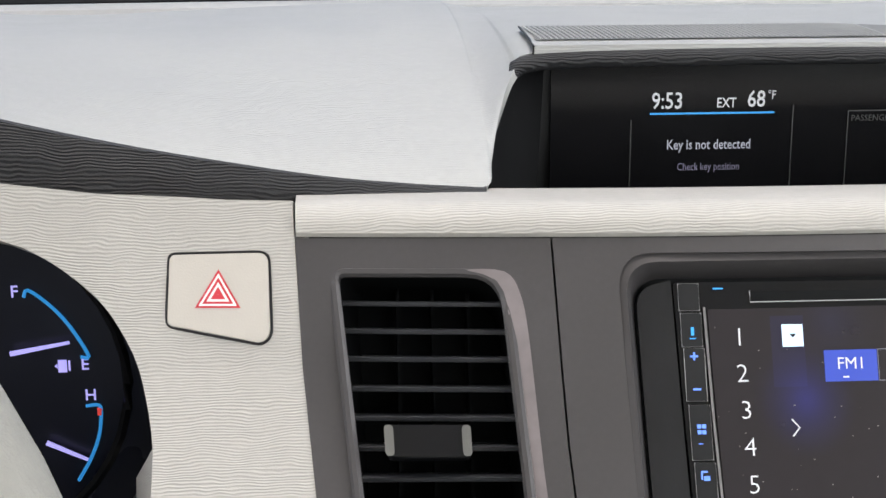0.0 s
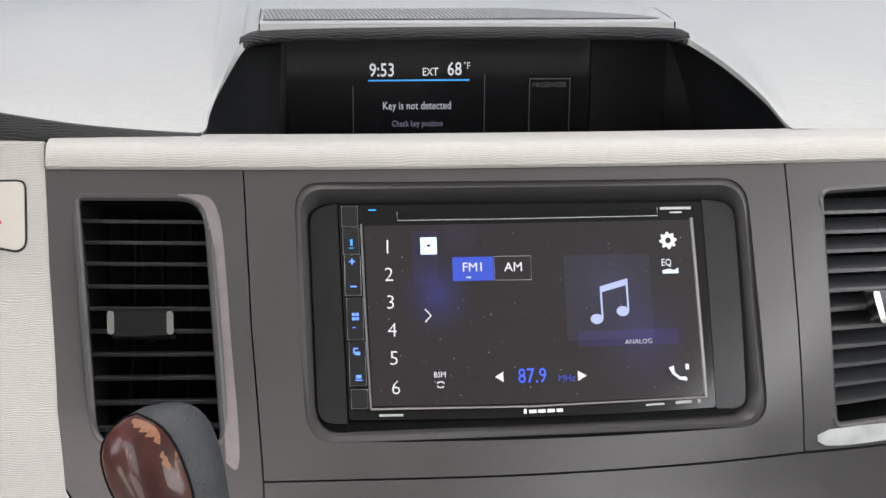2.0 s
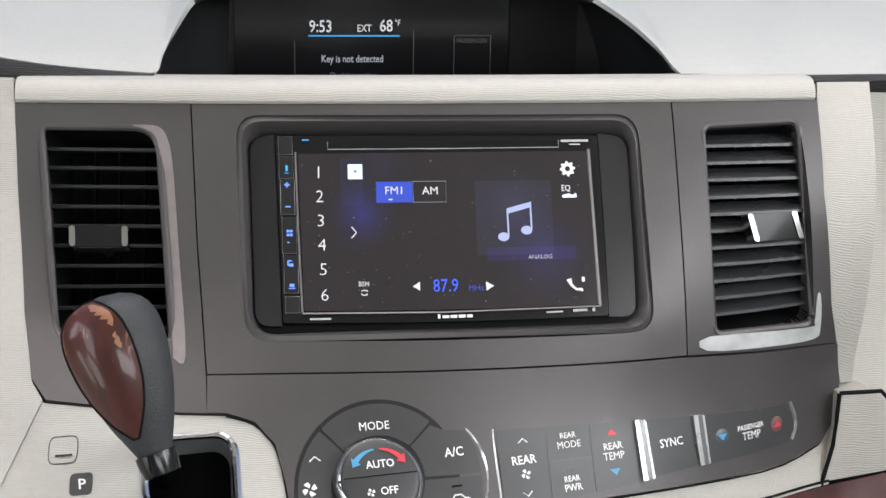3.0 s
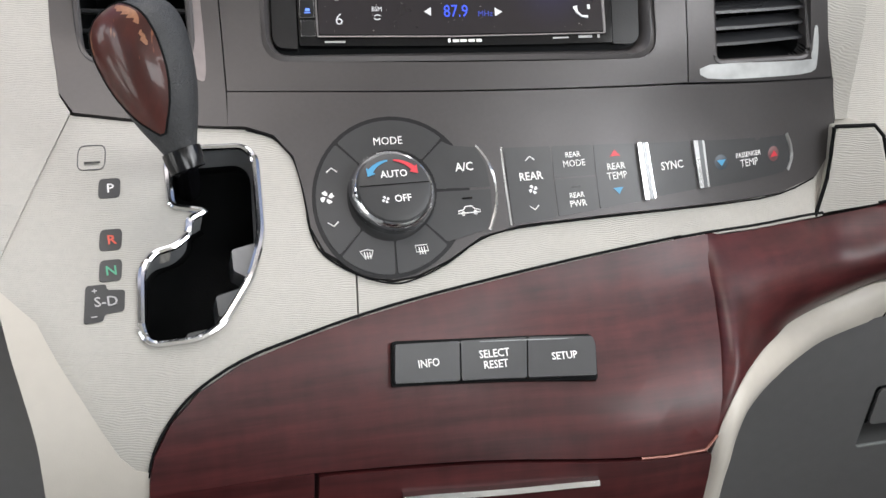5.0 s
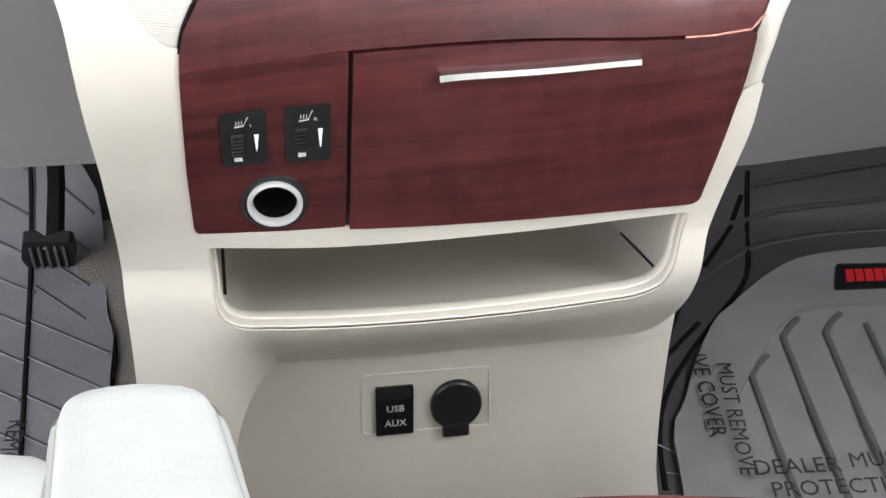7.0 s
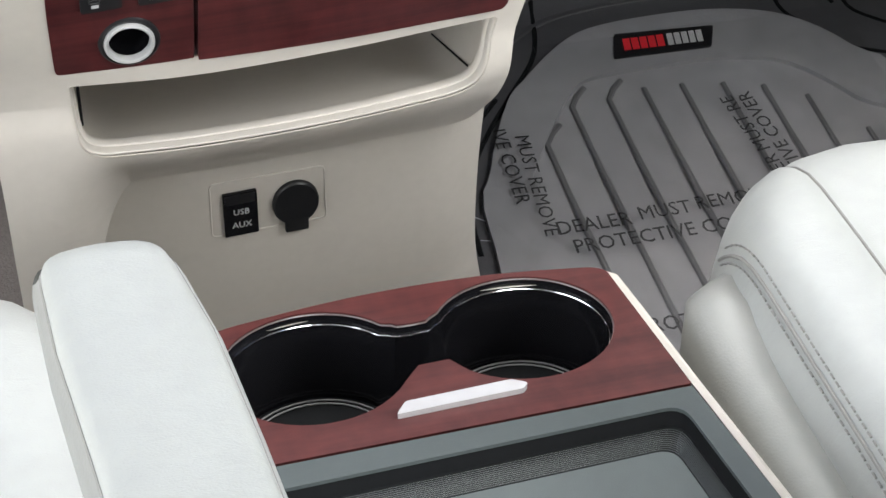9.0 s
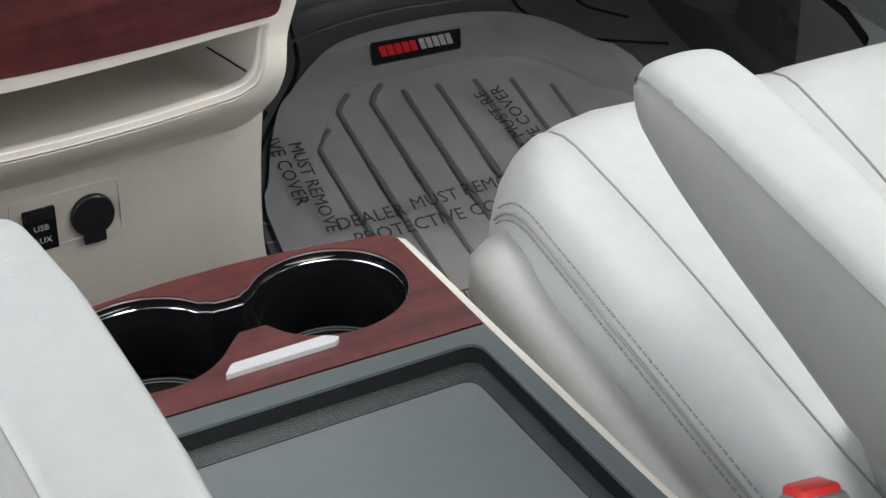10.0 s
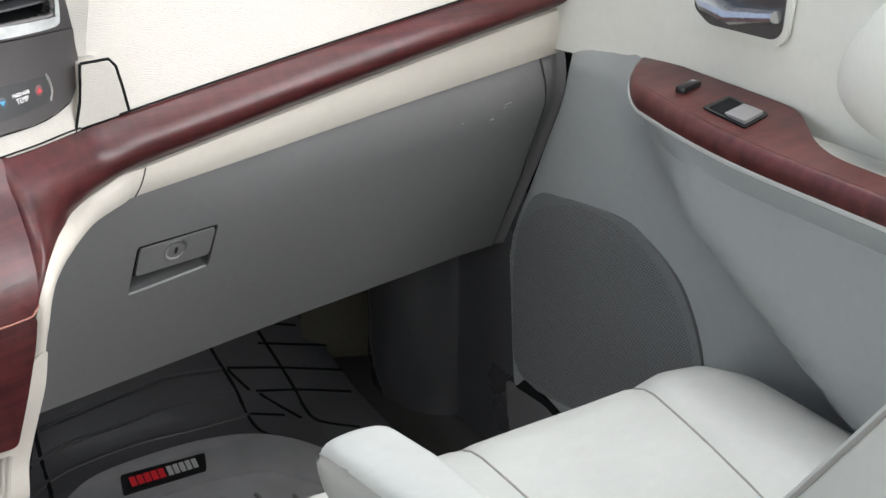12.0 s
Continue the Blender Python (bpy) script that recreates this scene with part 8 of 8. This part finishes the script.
# ---- seats ----
def seat(sx, label, lean, arm_y, arm_z, arm_in, arm_out):
    s = thing("front_seat", (sx * 0.42, -0.6, 0.02), label, "car seat", "front seats")
    fx = lambda p: Vector((sx * p[0], p[1], p[2]))
    flip = (lambda r: r) if sx > 0 else (lambda r: r[::-1])
    prof = [(0.166, 0.20), (0.1525, 0.26), (0.150, 0.30), (0.154, 0.330), (0.163, 0.353), (0.172, 0.3635), (0.184, 0.369), (0.198, 0.3695), (0.211, 0.365), (0.219, 0.3580), (0.229, 0.3595), (0.26, 0.3595), (0.32, 0.357), (0.386, 0.3555), (0.400, 0.3525), (0.414, 0.3555), (0.455, 0.356), (0.52, 0.356), (0.572, 0.357), (0.585, 0.3540), (0.598, 0.358), (0.616, 0.365), (0.643, 0.3665), (0.672, 0.357), (0.694, 0.340), (0.702, 0.29), (0.695, 0.20)]

    def yfront(x):
        a = max(0, min(1, (0.26 - x) / 0.11))
        b = max(0, min(1, (x - 0.60) / 0.12))
        return -0.2480 - 0.084 * a ** 2.1 - 0.075 * b * b

    def cush(i, d):
        """A point of the cushion: across by i, d metres behind its front edge."""
        x, z = prof[i]
        roll = max(0.0, 1 - d / 0.07)
        zz = z - (z - 0.20) * 0.30 * roll ** 2.6 + 0.006 * (0.2 < x < 0.6) * math.sin(min(1, d / 0.3) * math.pi)
        x2 = 0.43 + (x - 0.43) * (1 - 0.025 * roll ** 2)
        x2 -= float(np.interp(x, (0.23, 0.40, 0.585, 0.69), (0.0, 0.127, 0.26, 0.02))) * max(0.0, d - 0.02)
        return Vector((x2, yfront(x) - d, zz - 0.0015))

    ds = (0, 0.003, 0.008, 0.015, 0.024, 0.035, 0.048, 0.063, 0.08, 0.11, 0.15, 0.20, 0.26, 0.33, 0.42)
    rows = [[fx(cush(i, d)) for i in range(len(prof))] for d in ds]
    low = [[fx(Vector((p.x, p.y - back, p.z - (p.z - 0.19) * f))) for p in (cush(i, 0) for i in range(len(prof)))] for f, back in ((0.97, 0.035), (0.6, 0.018), (0.25, 0.003))]
    cu = part("cushion", sheet([flip(r) for r in low + rows]), LEATHER, s, "pale grey leather cushion", sharp=80)
    for i, o in ((9, 0.0004), (14, 0.0004), (19, 0.0004)):
        part("seam", tube([fx(cush(i, d) + Vector((0, 0, o))) for d in ds[1:]], 0.0011, 5), THREAD, cu, "stitched seam")
    part("edge_seam", tube([fx(cush(4, d) + Vector((-0.0004, 0, 0.0004))) for d in ds[2:]], 0.0011, 6), THREAD, cu, "stitched edge seam")
    for j, w in ((5, 0.34), (3, 0.17)):
        run = []
        for k in range(72):
            d = 0.012 + 0.0053 * k
            run.append(tuple(cush(4, e).lerp(cush(j, e), w) + Vector((-0.0006, 0, 0.0006)) for e in (d, d + 0.0033)))
        part("stitches", merge(*[tube([fx(p), fx(q)], 0.00065, 4) for p, q in run]), THREAD, cu, "row of stone stitches")
    # vinyl side under the cushion
    rows = []
    for y, top, x0 in ((-0.306, 0.29, 0.24), (-0.322, 0.315, 0.185), (-0.338, 0.322, 0.152), (-0.350, 0.328, 0.136), (-0.362, 0.332, 0.130), (-0.380, 0.330, 0.1275), (-0.41, 0.327, 0.127), (-0.47, 0.327, 0.127), (-0.60, 0.330, 0.127), (-0.80, 0.335, 0.127)):
        rows.append([fx((x0 + 0.032, y - 0.012, top + 0.004)), fx((x0 + 0.017, y - 0.003, top + 0.007)), fx((x0 + 0.006, y - 0.001, top + 0.003))] + [fx((x0 + 0.014 * h ** 2, y - 0.03 * h, top - 0.004 - (top - 0.04) * h)) for h in (0, 0.15, 0.4, 0.7, 1.0)])
    part("valance", sheet([flip(list(c)) for c in zip(*[spline(c, 3, False) for c in zip(*rows)])]), LEATHER_SIDE_SHADED, s, "pale stone vinyl seat side", sharp=80)
    part("seat_base", block((0.46, 0.36, 0.16), pose(sx * 0.43, -0.58, 0.12), 0.02), CAVE, s)
    # back rest
    rows = []
    for h in (0, 0.06, 0.12, 0.2, 0.3, 0.42, 0.55, 0.64):
        k = 1 - 0.12 * (h / 0.64) ** 2
        c = 0.43
        xs = [0.195, 0.190, 0.205, 0.235, 0.28, 0.345, 0.43, 0.515, 0.58, 0.625, 0.655, 0.67, 0.665]
        dd = [0.13, 0.04, 0.005, 0.0, 0.022, 0.034, 0.036, 0.034, 0.022, 0.0, 0.005, 0.04, 0.13]
        tuck = 0.08 * max(0.0, 1 - h / 0.15)
        rows.append([fx(Vector((c + (x - c) * k, -0.562 - lean * h - d - tuck * (abs(x - c) > 0.21), 0.345 + h))) for x, d in zip(xs, dd)])
    bk = part("backrest", sheet([flip(r) for r in rows], thick=-0.01), LEATHER, s, "pale grey leather back rest")
    part("seam", tube([Vector(r[3]) + Vector((0, 0.001, 0)) for r in rows], 0.0010, 5), THREAD, bk)
    part("seam", tube([Vector(r[2]).lerp(Vector(r[1]), 0.12) + Vector((-0.0006 * sx, 0.0004, 0)) for r in rows], 0.0012, 5), THREAD, bk)
    # arm rest on the inner side: a padded top panel between two seams, side panels bulging below it, a blunt nose and a rising underside
    under = ((0.0, 0.023), (0.005, 0.029), (0.012, 0.037), (0.030, 0.046), (0.058, 0.056), (0.110, 0.067), (0.158, 0.075), (0.205, 0.085), (0.34, 0.092))
    rows = []
    for d in (0.0, 0.0008, 0.002, 0.004, 0.007, 0.011, 0.016, 0.023, 0.034, 0.05, 0.07, 0.10, 0.14, 0.19, 0.26, 0.34):
        y = arm_y - d
        tip = (1 - max(0.0, 1 - (d + 0.0004) / 0.018) ** 2.4) ** (1 / 2.4)
        a, b = (float(np.interp(d, (0.0, 0.05, 0.13, 0.34), q)) for q in (arm_in, arm_out))
        cx, hw, bulge = (a + b) / 2, (b - a) / 2 * (0.74 + 0.26 * tip), 0.0040 * tip
        zt = arm_z - 0.012 * (1 - tip) + 0.003 * min(1, d / 0.08)
        zb = arm_z - float(np.interp(d, [q[0] for q in under], [q[1] for q in under])) + 0.004 * (1 - tip)
        h = zt - zb
        half = [(0.0, zt), (0.35, zt - 0.0004), (0.65, zt - 0.0014), (0.84, zt - 0.0030), (0.94, zt - 0.0050), (1.0, zt - 0.0082), (1.0, zt - 0.0096)]
        half = [(hw * u, z) for u, z in half] + [(hw + bulge * 0.7, zt - 0.011 - h * 0.06), (hw + bulge, zt - h * 0.45), (hw + bulge * 0.8, zt - h * 0.7), (hw + bulge * 0.2, zb + h * 0.12), (hw - 0.003, zb + h * 0.035), (hw - 0.009, zb)]
        ring = [fx((cx + u, y, z)) for u, z in half] + [fx((cx, y, zb))] + [fx((cx - u, y, z)) for u, z in half[:0:-1]]
        rows.append(ring)
    bm = sheet([flip(r) for r in rows], closed=True)
    bm.verts.ensure_lookup_table()
    bm.faces.new([bm.verts[k] for k in range(len(rows[0]))])
    bmesh.ops.recalc_face_normals(bm, faces=bm.faces)
    ar = part("armrest", bm, LEATHER, s, "pale leather folding arm rest", sharp=80)
    # Side panels take the darker vinyl, which holds part of their shading.
    ar.data.materials.append(LEATHER_SIDE_SHADED)
    n = len(rows[0])
    for f in ar.data.polygons[:n * (len(rows) - 1)]:
        k = f.index % n
        if 6 <= min(k, n - 1 - k):
            f.material_index = 1
    for k in (6, n - 6):
        part("armrest_seam", tube([r[k] for r in rows[1:]], 0.0008, 5), THREAD, ar)
    if sx > 0:
        k = len(rows[0]) - 6
        part("cross_stitch", merge(*[tube([rows[8][k] + Vector((u * 0.003, 0.004, v * 0.003)), rows[8][k] + Vector((-u * 0.003, -0.004, 0.002 - v * 0.002))], 0.0004, 4) for u, v in ((1, 1), (-1, 1))]), THREAD, ar)
    return s


seat(1, "pale grey leather passenger seat with a folding arm rest", 0.62, -0.4260, 0.5030, (0.1725, 0.1735, 0.1740, 0.1760), (0.2200, 0.2230, 0.2200, 0.2140))
seat(-1, "pale grey leather driver's seat with a folding arm rest", 1.0, -0.4545, 0.5250, (0.1365, 0.1260, 0.1170, 0.1060), (0.1790, 0.1760, 0.1660, 0.1500))
buck = thing("seat_belt_buckle", (0.155, -0.645, 0.33), "stone seat belt buckle with a red release button", "seat belt buckle")
m = Matrix.Translation((0.158, -0.640, 0.372)) @ Matrix.Rotation(radians(-35), 4, "X") @ Matrix.Rotation(radians(6), 4, "Y")
part("buckle_body", block((0.028, 0.022, 0.060), m, 0.005), LEATHER_SIDE_SHADED, buck)
part("release_button", block((0.022, 0.017, 0.010), m @ Matrix.Translation((0, 0.001, 0.0285)), 0.003), shade("red button plastic", (0.62, 0.03, 0.03), 0.35), buck, "red release button")
